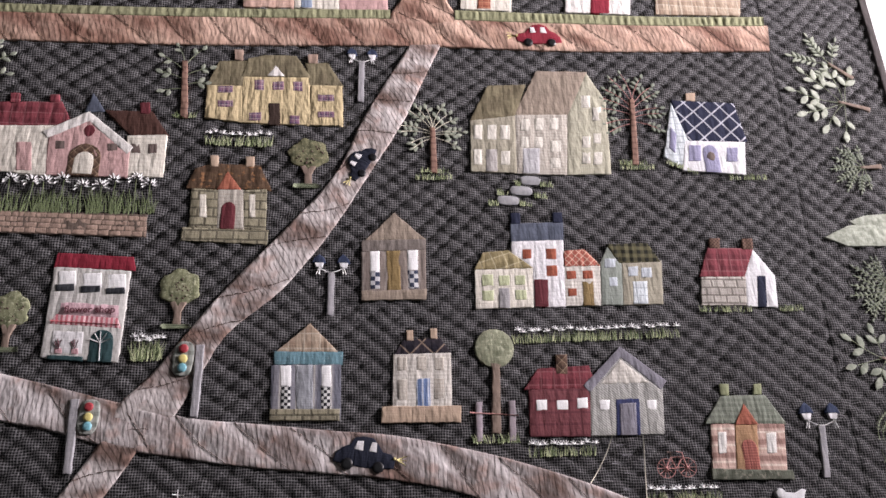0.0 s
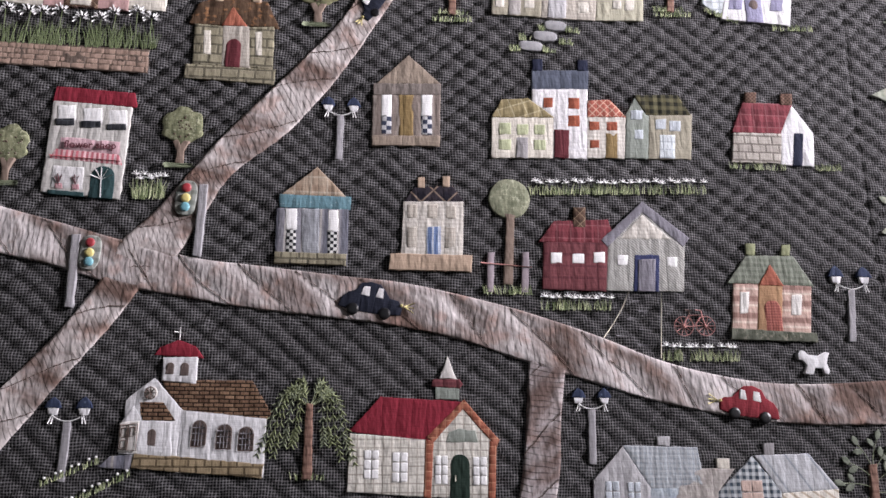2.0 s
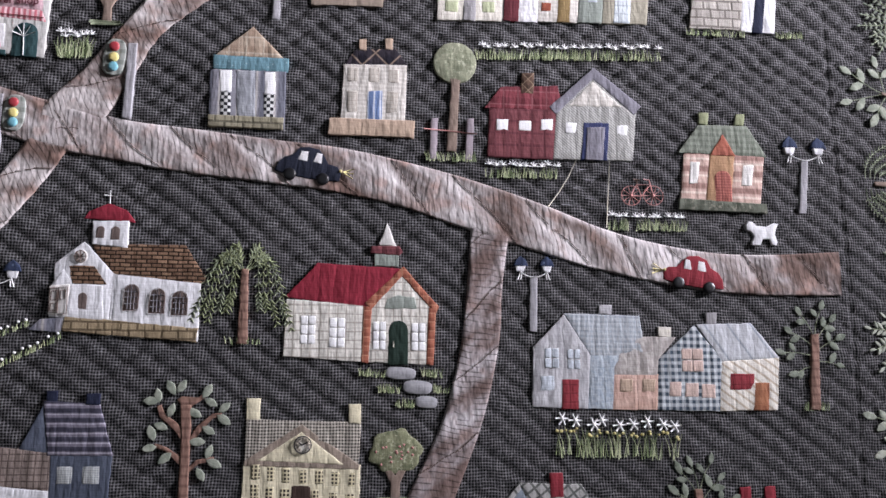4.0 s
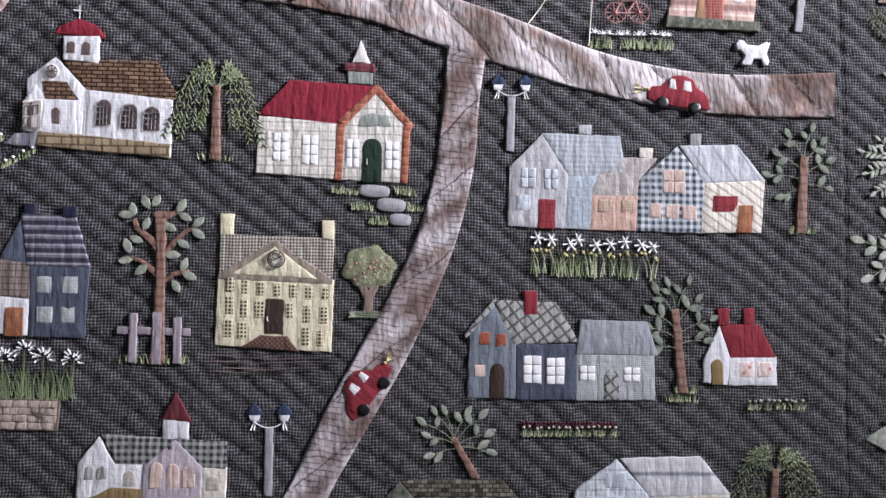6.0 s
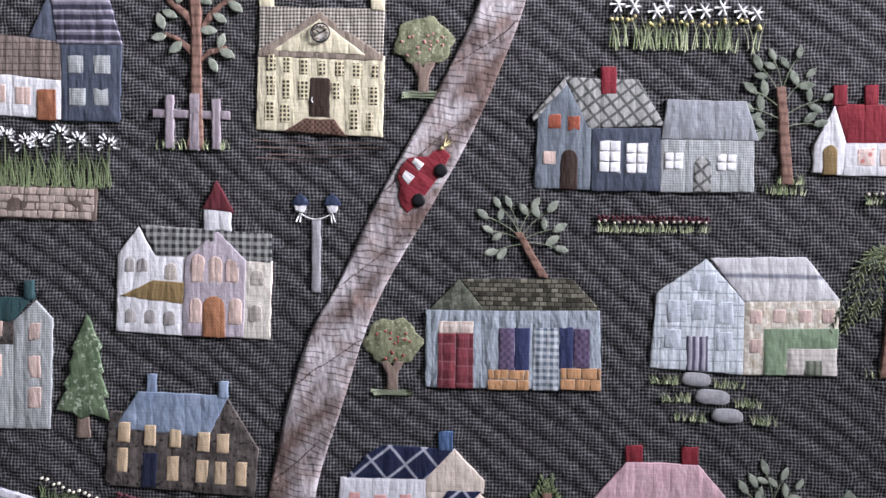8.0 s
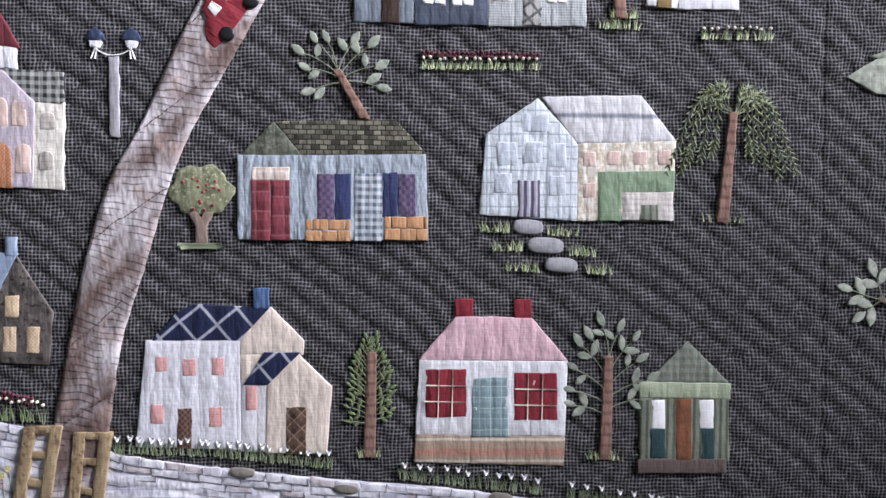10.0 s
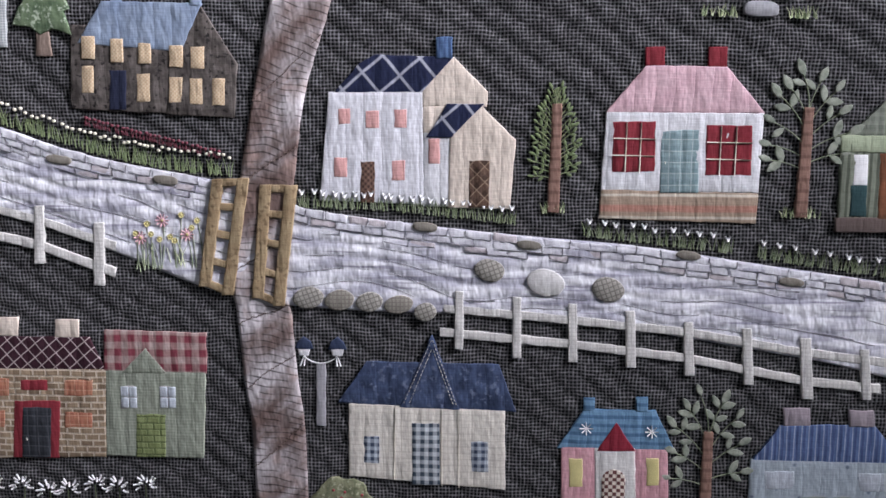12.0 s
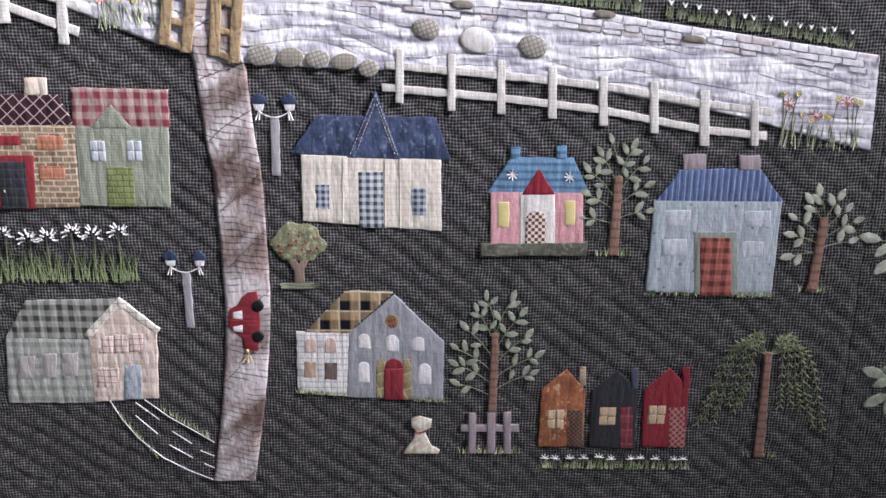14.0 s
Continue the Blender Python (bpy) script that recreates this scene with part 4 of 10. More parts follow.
def flower_row(name, x0, z0, x1, z1, high, label, count, kind="star", blades=None, petal="thread_white", stem="thread_green", second="thread_lime", group="flower rows", seed=2):
    """A row of stitched grass with flower heads over it: stars, bells, lilies, globes, dots or daisies."""
    t = thing(name, x0, z0, label, "flowers", group)
    rng = random.Random(seed + int(x0))
    dx, dz = x1 - x0, z1 - z0
    long = math.hypot(dx, dz)
    grass("grass", t, 0, 0, dx, dz, high * {"globe": 0.66, "lily": 0.72, "daisy": 0.62, "bell": 0.95}.get(kind, 0.8), blades or int(long * (1.1 if kind != "daisy" else 0.25)), stem, rng, 0.3, second)
    for i in range(count):
        f = (i + 0.5 + rng.uniform(-0.25, 0.25)) / count
        px, pz = dx * f, dz * f + high * (rng.uniform(0.5, 1.08) if kind == "daisy" else rng.uniform(0.86, 1.12))
        lines = []
        if kind == "star":
            for k in range(5):
                a = radians(90 + (k - 2) * 42 + rng.uniform(-10, 10))
                lines.append([(px, pz, 1.5), (px + 2.9 * math.cos(a), pz + 2.9 * math.sin(a), 1.9), (px + 4.4 * math.cos(a), pz + 4.4 * math.sin(a), 1.3)])
            r = 0.48
        elif kind == "bell":
            lines = [[(px - 1.9, pz + 3.0, 1.3), (px, pz - 0.6, 2.2)], [(px + 1.9, pz + 3.0, 1.3), (px, pz - 0.6, 2.2)], [(px, pz + 2.0, 1.5), (px, pz - 1.0, 2.2)]]
            r = 0.7
        elif kind == "lily":
            for k in range(6):
                a = radians(60 * k + rng.uniform(-10, 10))
                lines.append([(px, pz, 1.5), (px + 3.6 * math.cos(a), pz + 3.6 * math.sin(a), 2.2), (px + 6.2 * math.cos(a), pz + 6.2 * math.sin(a), 1.3)])
            r = 0.85
        elif kind == "globe":
            sewn("stalk", stem, t, [[(px, dz * f, 0.8), (px + rng.uniform(-3, 3), pz, 1.2)]], 0.5)
            for k in range(10):
                a = radians(-20 + 220 * k / 9 + rng.uniform(-8, 8))
                q = high * rng.uniform(0.22, 0.27)
                b, e = (0.3, 0.72) if k % 3 == 1 else (0.5, 1.0)
                lines.append([(px + b * q * math.cos(a), pz + b * q * math.sin(a), 1.2), (px + (b + e) / 2 * q * math.cos(a), pz + (b + e) / 2 * q * math.sin(a), 1.9), (px + e * q * math.cos(a + 0.08), pz + e * q * math.sin(a + 0.08), 1.4)])
            r = 0.75
        elif kind == "daisy":
            sewn("stalk", stem, t, [bow((px + rng.uniform(-4, 4), dz * f), (px, pz), rng.uniform(-0.08, 0.08), 6, 0.9)], 0.45)
            q = 2.2 + 2.8 * (i % 4 == 1)
            for k in range(10):
                a = radians(36 * k)
                lines.append([(px, pz, 1.6), (px + q * math.cos(a), pz + q * math.sin(a), 1.7)])
            r = 0.55
        else:
            button("flower", petal if not isinstance(petal, tuple) else petal[i % len(petal)], t, px, pz, 1.1, 1.2, 0.9)
            continue
        bloom = sewn("flower", petal[i % len(petal)] if isinstance(petal, tuple) else petal, t, lines, r)
        if kind == "lily":
            for k in range(3):
                bx, bz = px + rng.uniform(-5, 5), pz - rng.uniform(7, 12)
                button("bud", "thread_yellow", bloom, bx, bz, rng.uniform(1.0, 1.5), 1.0, 1.0)
        if kind in ("lily", "daisy"):
            button("flower_centre", "thread_yellow", bloom, px, pz, 1.1, 1.8, 0.7)
    return t


def stitched(name, lines, cloth, label, category, r=0.45, x=0.0, z=0.0):
    """A thing drawn in thread alone."""
    t = thing(name, x, z, label, category)
    tufts(sewn("stitching", cloth, t, lines, r))
    return t


def brick_band(parent, x0, z0, x1, z1, rows, long, cloth, level=1, slope=0.0, seed=4):
    """Small fabric bricks, one by one, in courses."""
    rng = random.Random(seed)
    hh = (z1 - z0) / rows
    if parent.type == "EMPTY":
        parent = patch("mortar", "mortar", parent, box(x0, z0, x1, z1), level, thick=0.5, puff=0.0, step=30)
        level += 0.45
    for r in range(rows):
        a = x0 - (long * 0.5 if r % 2 else 0)
        while a < x1 - 1:
            b = a + long * rng.uniform(0.85, 1.15)
            p, q = max(a, x0) + 0.3, min(b, x1) - 0.3
            if q - p > 2:
                dz = slope * (p + q) / 2
                patch("brick", cloth, parent, box(p, z0 + r * hh + 0.3 + dz, q, z0 + (r + 1) * hh - 0.3 + dz), level, thick=0.8, puff=0.4, step=30)
            a = b


def pane_grid(parent, x0, z0, x1, z1, nx, nz, cloth, level, gap=0.8):
    """A window of separate padded panes."""
    w, h = (x1 - x0) / nx, (z1 - z0) / nz
    frame_cloth = patch("window", "grey_pane", parent, box(x0 - 0.4, z0 - 0.4, x1 + 0.4, z1 + 0.4), level, thick=0.6, puff=0.0, step=30)
    parent, level = frame_cloth, level + 0.55
    for i in range(nx):
        for j in range(nz):
            patch("pane", cloth, parent, box(x0 + i * w + gap / 2, z0 + j * h + gap / 2, x0 + (i + 1) * w - gap / 2, z0 + (j + 1) * h - gap / 2), level, thick=1.0, puff=0.6, wobble=0.15, step=12)


def words(text, parent, x, z, size, material, h=2.0, name="lettering"):
    """Lettering in the built-in font, as a thin raised mesh."""
    cu = bpy.data.curves.new(name, "FONT")
    cu.body, cu.size, cu.extrude, cu.offset, cu.align_x = text, size * MM, 0.0002, 0.0001, "CENTER"
    tmp = bpy.data.objects.new(name, cu)
    me = bpy.data.meshes.new_from_object(tmp)
    bpy.data.objects.remove(tmp)
    me.materials.clear()
    me.materials.append(CLOTH[material])
    ob = hang(name, me, parent)
    ob.matrix_local = pose(x * MM, -(h * FLAT + 0.2) * MM, z * MM, 90, 0, 0)
    return ob


def border_sprig(x, z, dx, dz, label, count, leaf, cloth, seed, spread=60):
    """A twig of the border: a fabric stem with leaves along a fan of stitched shoots."""
    t = thing("border_sprig", x, z, label, "sprig", "border sprigs")
    rng = random.Random(seed)
    k = math.hypot(dx, dz)
    ax, az = dx / k, dz / k
    nx, nz = -az, ax
    patch("twig", "trunk_pale", t, [(nx * 3, nz * 3), (-nx * 3, -nz * 3), (dx * 0.42 - nx * 1.6, dz * 0.42 - nz * 1.6), (dx * 0.42 + nx * 1.6, dz * 0.42 + nz * 1.6)], 1)
    way = math.atan2(dz, dx)
    lines, spots = [], []
    shoots = max(3, count // 2)
    for i in range(shoots):
        f = (i + 0.5) / shoots
        a = way + radians(spread * (f * 2 - 1))
        long = k * (0.42 + 0.18 * math.cos((f * 2 - 1) * 2)) * rng.uniform(0.9, 1.1)
        s = (dx * (0.3 + 0.1 * rng.random()), dz * 0.36)
        e = (s[0] + long * math.cos(a), s[1] + long * math.sin(a))
        lines.append(bow(s, e, rng.uniform(-0.08, 0.08), 8, 0.9))
        m = max(2, int(long / (leaf[1] * 2.0)))
        for j in range(1, m + 1):
            px, pz, _ = lines[-1][min(8, round(8 * (0.2 + 0.8 * j / m)))]
            for sd in ((0,) if j == m else (-1, 1)):
                q = a + sd * radians(rng.uniform(38, 60))
                spots.append((px + leaf[0] * 0.5 * math.cos(q), pz + leaf[0] * 0.5 * math.sin(q), math.degrees(q)))
    tufts(sewn("shoot", "thread_sage", t, lines, 0.45, 0.9))
    me = [leaf_mesh(leaf[0] * v, leaf[1] * v, cloth) for v in (0.9, 1.05)]
    kept = []
    for px, pz, q in spots:
        if all((px - a) ** 2 + (pz - b) ** 2 > (leaf[1] * 0.85) ** 2 for a, b in kept):
            kept.append((px, pz))
            put_leaf(rng.choice(me), t, px, pz, q)
    return t


def across(name, material, pairs, label, out, lines, r=0.36, broken=0.92, seed=8):
    """Quilting thread in the grooves of a strip, one slanting line of short stitches after another."""
    rng = random.Random(seed)
    t = thing(name, 0, 0, label, "stitching", "quilting lines")
    gap, turn = lines
    cs, sn = math.cos(radians(turn)), math.sin(radians(turn))
    grooves, rows = collections.defaultdict(list), 22
    for j in range(rows + 1):
        before = None
        for i in range(len(pairs) - 1):
            (a, b), (c, d) = [[Vector(q) for q in p] for p in pairs[i:i + 2]]
            n = max(4, int((c - a).length / 2))
            for k in range(n):
                q = a.lerp(c, k / n).lerp(b.lerp(d, k / n), 0.01 + 0.98 * j / rows)
                u = (q.x * cs + q.y * sn + 16 * noise.noise((q.x * 0.012, q.y * 0.012, 7.0))) / gap
                if before and math.floor(u) != math.floor(before[0]):
                    grooves[max(math.floor(u), math.floor(before[0]))].append((q.x, q.y, strip_height(q.x, q.y, out, lines) + 1.1))
                before = (u, q)
    threads = []
    for line in grooves.values():
        line.sort()
        for p, q in zip(line, line[1:]):
            if math.hypot(p[0] - q[0], p[1] - q[1]) < 9 and rng.random() < broken:
                threads.append([p, q])
    tufts(sewn("stitching", material, t, threads, r))
    return t


def river_height(x, z, s, out, depth=0.42, along=6):
    """The river's low relief: long uneven ripples from bank to bank."""
    w = 2.6 * noise.noise((x * 0.009, z * 0.014, 7.0)) + 0.9 * noise.noise((x * 0.02, z * 0.02, 3.0))
    g = abs(math.sin(math.pi * (s * along + 0.55 * w))) ** 0.5
    return out + 1.1 - depth * 4.6 * (1 - g) + 0.9 * noise.noise((x * 0.03, z * 0.06, 2.0)) + 0.25 * noise.noise((x * 0.2, z * 0.2, 5.0))


def along_strip(pairs, far):
    """Place on a strip's upper and lower edge at a distance along it."""
    for (a, b), (c, d) in zip(pairs, pairs[1:]):
        a, b, c, d = Vector(a), Vector(b), Vector(c), Vector(d)
        if far <= (c - a).length:
            f = far / (c - a).length
            return a.lerp(c, f), b.lerp(d, f)
        far -= (c - a).length
    return Vector(pairs[-1][0]), Vector(pairs[-1][1])


def bank(pairs, label, seed=9):
    """Three courses of flat fabric stones, piece by piece, along the river's upper edge, outlined in thread."""
    rng = random.Random(seed)
    t = thing("river_bank", 0, 0, label, "river bank")
    length = sum((Vector(c[0]) - Vector(a[0])).length for a, c in zip(pairs, pairs[1:]))
    outline, deep = [], (0.6, 6.4, 12.0, 16.6)
    for row in range(3):
        far = rng.uniform(0, 8)
        while far < length - 16:
            long = rng.uniform(12, 21)
            if row < 2 or rng.random() < 0.62:
                corners = []
                for f, d in ((far + 0.4, deep[row + 1] - 0.4), (far + long - 0.4, deep[row + 1] - 0.4), (far + long - 0.4, deep[row]), (far + 0.4, deep[row])):
                    p, q = along_strip(pairs, f)
                    v = p + (q - p).normalized() * d
                    corners.append((v.x + rng.uniform(-0.5, 0.5), v.y + rng.uniform(-0.5, 0.5)))
                patch("stone", rng.choice(("bank_grey", "bank_grey", "bank_pale", "bank_pale", "bank_pale", "bank_rose")), t, corners, 0.7, thick=0.8, puff=0.5, wobble=1.4, step=4.0)
                for a, b in ((0, 1), (1, 2)):
                    if rng.random() < 0.8:
                        p, q = corners[a], corners[b]
                        outline.append([(p[0] + (q[0] - p[0]) * k / 3 + rng.uniform(-0.3, 0.3), p[1] + (q[1] - p[1]) * k / 3 + rng.uniform(-0.3, 0.3), 1.75) for k in range(4)])
            far += long
    tufts(sewn("stone_outline", "thread_grey", t, outline, 0.27))
    ripples = []
    for s in (0.34, 0.48, 0.62, 0.76, 0.9):
        line = []
        for k in range(int(length / 5)):
            p, q = along_strip(pairs, k * 5.0)
            best = min((s + e * 0.008 for e in range(-9, 10)), key=lambda f: river_height(*p.lerp(q, f), f, 0.4))
            v = p.lerp(q, best)
            if noise.noise((k * 0.06, s * 30, 4.0)) > -0.12 and (not line or abs(v.y - line[-1][1]) < 5):
                line.append((v.x, v.y, river_height(v.x, v.y, best, 0.4) + 0.8))
            else:
                if len(line) > 2:
                    ripples.append(line)
                line = []
        if len(line) > 2:
            ripples.append(line)
    tufts(sewn("ripple", "thread_grey", t, ripples, 0.24))
    return t


# ---- roads and river ----
RIVER = [((-313.5, 818), (-317.8, 773.6)), ((-260.3, 808.7), (-264.8, 756.7)), ((-216.2, 802), (-220.7, 741.9)), ((-172.7, 790.8), (-176.7, 728.5)), ((-129.6, 776.3), (-132.9, 714.3)), ((-86.3, 766.4), (-89.3, 697.9)), ((-30.3, 756.6), (-32.7, 675.7)), ((12.4, 746.8), (10.8, 664.6)), ((50.7, 733.7), (45.6, 660.8)), ((126.8, 723.5), (118.8, 657.2)), ((210.3, 715.1), (211.9, 656.2)), ((292.5, 708.5), (295.4, 646.6)), ((378.1, 696.4), (383.3, 632.8)), ((433.4, 689), (440.3, 622.7)), ((493.7, 680.4), (498.2, 607.9)), ((553, 672.5), (556.7, 594.3))]
bank(RIVER, "courses of pale grey and rose fabric stones stitched along the river")
ribbon("river", "river_blue", RIVER, "pale blue grey marbled fabric river with a stone bank", "river", along=6, depth=0.42, out=0.4)
ROAD_ACROSS = [((-414.1, 1931.8), (-407.3, 1894.2)), ((-377.3, 1932.6), (-370.8, 1893.2)), ((-161.6, 1937.9), (-158.3, 1898)), ((74.8, 1950), (81.4, 1909.7)), ((156.1, 1952.4), (154.5, 1911.3)), ((298, 1955.8), (294, 1913)), ((449.4, 1961.3), (443.2, 1920.3)), ((574, 1968.8), (569, 1928))]
across("road_quilting", "thread_brown", ROAD_ACROSS, "dark slanting quilting lines stitched across the road", 1.0, (38.0, 46))
ribbon("road_across", "road_peach", ROAD_ACROSS, "peach brown hand-dyed fabric road under the verge", "road", out=1.0, lines=(38.0, 46))
ROAD_DIAGONAL = [((98.7, 1911.5), (137, 1913.7)), ((67.2, 1852.8), (111.2, 1854.9)), ((40.7, 1801.1), (90.1, 1805.4)), ((10.7, 1730), (48.6, 1731.1)), ((-43.9, 1659.5), (7.6, 1660.5)), ((-99.1, 1594.1), (-41.2, 1594.6)), ((-135, 1545.1), (-93.1, 1546.3)), ((-164, 1504.3), (-116.4, 1507)), ((-194.9, 1469.9), (-141, 1459.5)), ((-204.9, 1439.4), (-166.2, 1434.7)), ((-238.2, 1386.3), (-194.2, 1390.9)), ((-279.5, 1336.7), (-232, 1339.9)), ((-326.7, 1283.2), (-279.1, 1273.7))]
across("road_quilting", "thread_brown", ROAD_DIAGONAL, "dark slanting quilting lines stitched across the road", 0.8, (38.0, 105))
ribbon("road_diagonal", "road_brown_slant", ROAD_DIAGONAL, "hand-dyed brown fabric road", "road", out=0.8, lines=(38.0, 105))
ROAD_MAIN = [((-384.2, 1525.6), (-374.9, 1474.4)), ((-304.9, 1503.9), (-297.9, 1457.9)), ((-252.1, 1490.3), (-246.2, 1446.6)), ((-191, 1474.1), (-193.9, 1431.5)), ((-122, 1458.6), (-131.6, 1420.9)), ((-61, 1452.5), (-63.4, 1410.8)), ((17, 1444.6), (3.3, 1404.4)), ((80.4, 1438.6), (65.7, 1397.7)), ((160.9, 1422.1), (129.1, 1385.6)), ((215.1, 1407.3), (187.7, 1367.2)), ((269.5, 1389.6), (241.4, 1351.3)), ((324.1, 1369.1), (300.7, 1334.3)), ((379.4, 1355.6), (358, 1322)), ((435.4, 1348.1), (415.9, 1312.9)), ((492.8, 1348.2), (483.5, 1308.6)), ((559.2, 1352.5), (558.6, 1309.8))]
across("road_quilting", "thread_brown", ROAD_MAIN, "dark slanting quilting lines stitched across the road", 1.1, (40.0, 42))
ribbon("road_main", "road_brown", ROAD_MAIN, "wide hand-dyed brown fabric road", "road", out=1.1, lines=(40.0, 42))
ROAD_DOWN = [((196.9, 1368.5), (231.8, 1358.6)), ((192.7, 1307.5), (225.6, 1308)), ((187.3, 1256.1), (222.8, 1261.5)), ((172.8, 1195.9), (209.2, 1196.3)), ((149.2, 1142), (188, 1137.7)), ((120.8, 1088.3), (164.4, 1084)), ((92.5, 1034.7), (133.7, 1028)), ((65.3, 974.4), (101.5, 970.5)), ((42.5, 933), (84.7, 929.2)), ((25.9, 879), (68.5, 875.2)), ((12.7, 815.9), (50.5, 816)), ((2.9, 763), (42.4, 761.2)), ((-2.2, 729.9), (37.4, 726)), ((-7.9, 679.4), (34.2, 675.6)), ((-3.7, 657.4), (37.8, 653.4)), ((1, 602.9), (41.5, 608.2)), ((6, 565.6), (46.3, 566.4)), ((7.7, 504.5), (48, 509.9)), ((8.9, 442.4), (47.9, 442.8)), ((1.8, 366.1), (40.3, 366.5)), ((-11.4, 279.5), (26.7, 279.9))]
across("road_quilting", "thread_brown", ROAD_DOWN, "dark slanting quilting lines stitched across the road", 1.4, (41.0, 130))
ribbon("road_down", "road_brown_down", ROAD_DOWN, "long hand-dyed brown fabric road running down over the bridge", "road", out=1.4, lines=(41.0, 130))
ribbon("verge_west", "verge_green", [((-416.4, 1944.6), (-414.2, 1932.6)), ((-379.2, 1943.8), (-377.2, 1931.8)), ((-162.6, 1950.3), (-161.6, 1937.9)), ((75, 1962.9), (74.8, 1949.1))], "mossy green fabric verge strip", "verge", lines=(9.0, 0), out=1.6)
ribbon("verge_east", "verge_green", [((156.7, 1967.2), (156.1, 1952.4)), ((299.3, 1970), (297.9, 1954.9)), ((451.5, 1975), (449.3, 1960.4)), ((570.4, 1982.4), (569, 1967.6))], "mossy green fabric verge strip", "verge", lines=(9.0, 0), out=1.6)
ROAD_TOP = [((90.9, 1992.1), (143.4, 1995.6)), ((85.7, 1974.9), (147.8, 1979)), ((76.3, 1957.8), (156.5, 1962.8)), ((73.4, 1942.2), (158, 1947.3))]
across("road_quilting", "thread_brown", ROAD_TOP, "dark slanting quilting lines stitched across the road", 0.9, (34.0, 62))
ribbon("road_top", "road_peach", ROAD_TOP, "peach brown fabric road joining from above", "road", out=0.9)

# ---- village houses ----
h = thing("manor_house", 252, 1738, "large grey and beige mansion of three wings with many windows", "house", "village houses")
patch("wall", "olive_wall", h, [(-83.5, 69.7), (-28.3, 78.2), (-31.7, 1.1), (-86.1, 1)])
patch("wall", "greige", h, [(-29.6, 79.7), (36, 82.5), (28.1, -0.1), (-31.8, -0.4)])
patch("wall", "green_beige", h, [(65.6, 143.3), (86.4, 103.1), (81.8, 3), (28.1, -0.1), (36, 82.5)])
patch("roof", "olive_roof", h, [(-84.2, 68.9), (-60.3, 119.1), (-12.5, 123), (-28.4, 77.4)])
patch("roof", "beige_roof", h, [(1.8, 143.4), (66.5, 145), (36.6, 81.7), (-30.3, 78.9)])
patch("window", "pane_cream", h, [(-80.7, 43.7), (-70.6, 44.1), (-69.6, 63.3), (-79.7, 62.9)], 1)
patch("window", "pane_cream", h, [(-64.6, 43.5), (-53.7, 43.9), (-52.5, 64), (-63.4, 63.6)], 1)
patch("window", "pane_cream", h, [(-49, 44.1), (-37.5, 44.5), (-36.1, 64.6), (-47.7, 64.2)], 1)
patch("window", "pane_cream", h, [(-82.3, 9.9), (-72.4, 10.2), (-71.3, 30.4), (-81.4, 30.1)], 1)
patch("window", "pane_cream", h, [(-50.4, 10.9), (-39.7, 11.2), (-38.5, 29.3), (-49.3, 28.9)], 1)
patch("door", "grey_pane", h, [(-68.2, 1.5), (-54.9, 1.9), (-53.2, 31), (-66.6, 30.6)], 1)
patch("window", "pane_cream", h, [(-23.6, 57.3), (-12.6, 57.8), (-11.4, 73.4), (-22.5, 73)], 1)
patch("window", "pane_cream", h, [(-6.4, 58), (4.6, 58.4), (6.1, 75.7), (-5, 75.2)], 1)
patch("window", "pane_cream", h, [(11.7, 60.2), (22.8, 60.7), (24.3, 76.4), (13.1, 76)], 1)
patch("window", "pane_cream", h, [(-25.3, 34.3), (-15.1, 34.6), (-14, 49.2), (-24.2, 48.8)], 1)
patch("window", "pane_cream", h, [(-8.9, 34.9), (2, 35.2), (3.2, 49.9), (-7.8, 49.4)], 1)
patch("window", "pane_cream", h, [(10.4, 29.4), (23.4, 29.9), (24.9, 45.2), (11.7, 44.8)], 1)
patch("window", "pane_cream", h, [(8.6, 8.3), (20.8, 8.7), (22.1, 22.2), (9.7, 21.8)], 1)
patch("door", "grey_light", h, [(-25.1, -0.2), (-4.9, 0.4), (-2.2, 34.3), (-22.6, 33.6)], 1)
patch("window", "pane_cream", h, [(53.9, 92), (65.3, 92.5), (67.2, 110.4), (55.7, 109.8)], 1)
patch("window", "pane_cream", h, [(66.1, 74.2), (76.8, 74.6), (79, 94.7), (68.3, 94.2)], 1)
patch("window", "pane_cream", h, [(49.6, 36.9), (60, 37.2), (61.7, 52.8), (51.2, 52.4)], 1)
patch("window", "pane_cream", h, [(64.1, 42.8), (73.2, 43.1), (74.8, 57.2), (65.6, 56.8)], 1)
patch("window", "pane_cream", h, [(47.4, 15.5), (57.8, 15.8), (59.4, 31.1), (49, 30.7)], 1)
patch("window", "pane_cream", h, [(61, 14.4), (72.1, 14.8), (74, 31.6), (62.9, 31.2)], 1)
h = thing("cottage", 457, 1744, "white cottage with navy plaid roof, lavender shutters and door", "house", "village houses")
patch("wall", "ice", h, [(-35.1, 99.1), (-19.4, 45), (-32.9, 4.3), (-54.9, 22.7)])
patch("wall", "white", h, [(-25.2, 44.8), (52, 46), (44.9, 0.5), (-34.3, 4.2)], 1)
patch("roof", "navy_plaid_mid", h, [(-34.6, 102.4), (47.5, 101.9), (55.3, 47.7), (-22.3, 44.9)])
patch("chimney", "tan_pane", h, [(-15.5, 102.4), (-2.9, 103), (-1, 114.7), (-13.7, 114.1)])
patch("window", "lilac_door", h, [(-25.3, 16.8), (-9.5, 17.3), (-5.9, 39.2), (-21.8, 38.6)], 2)
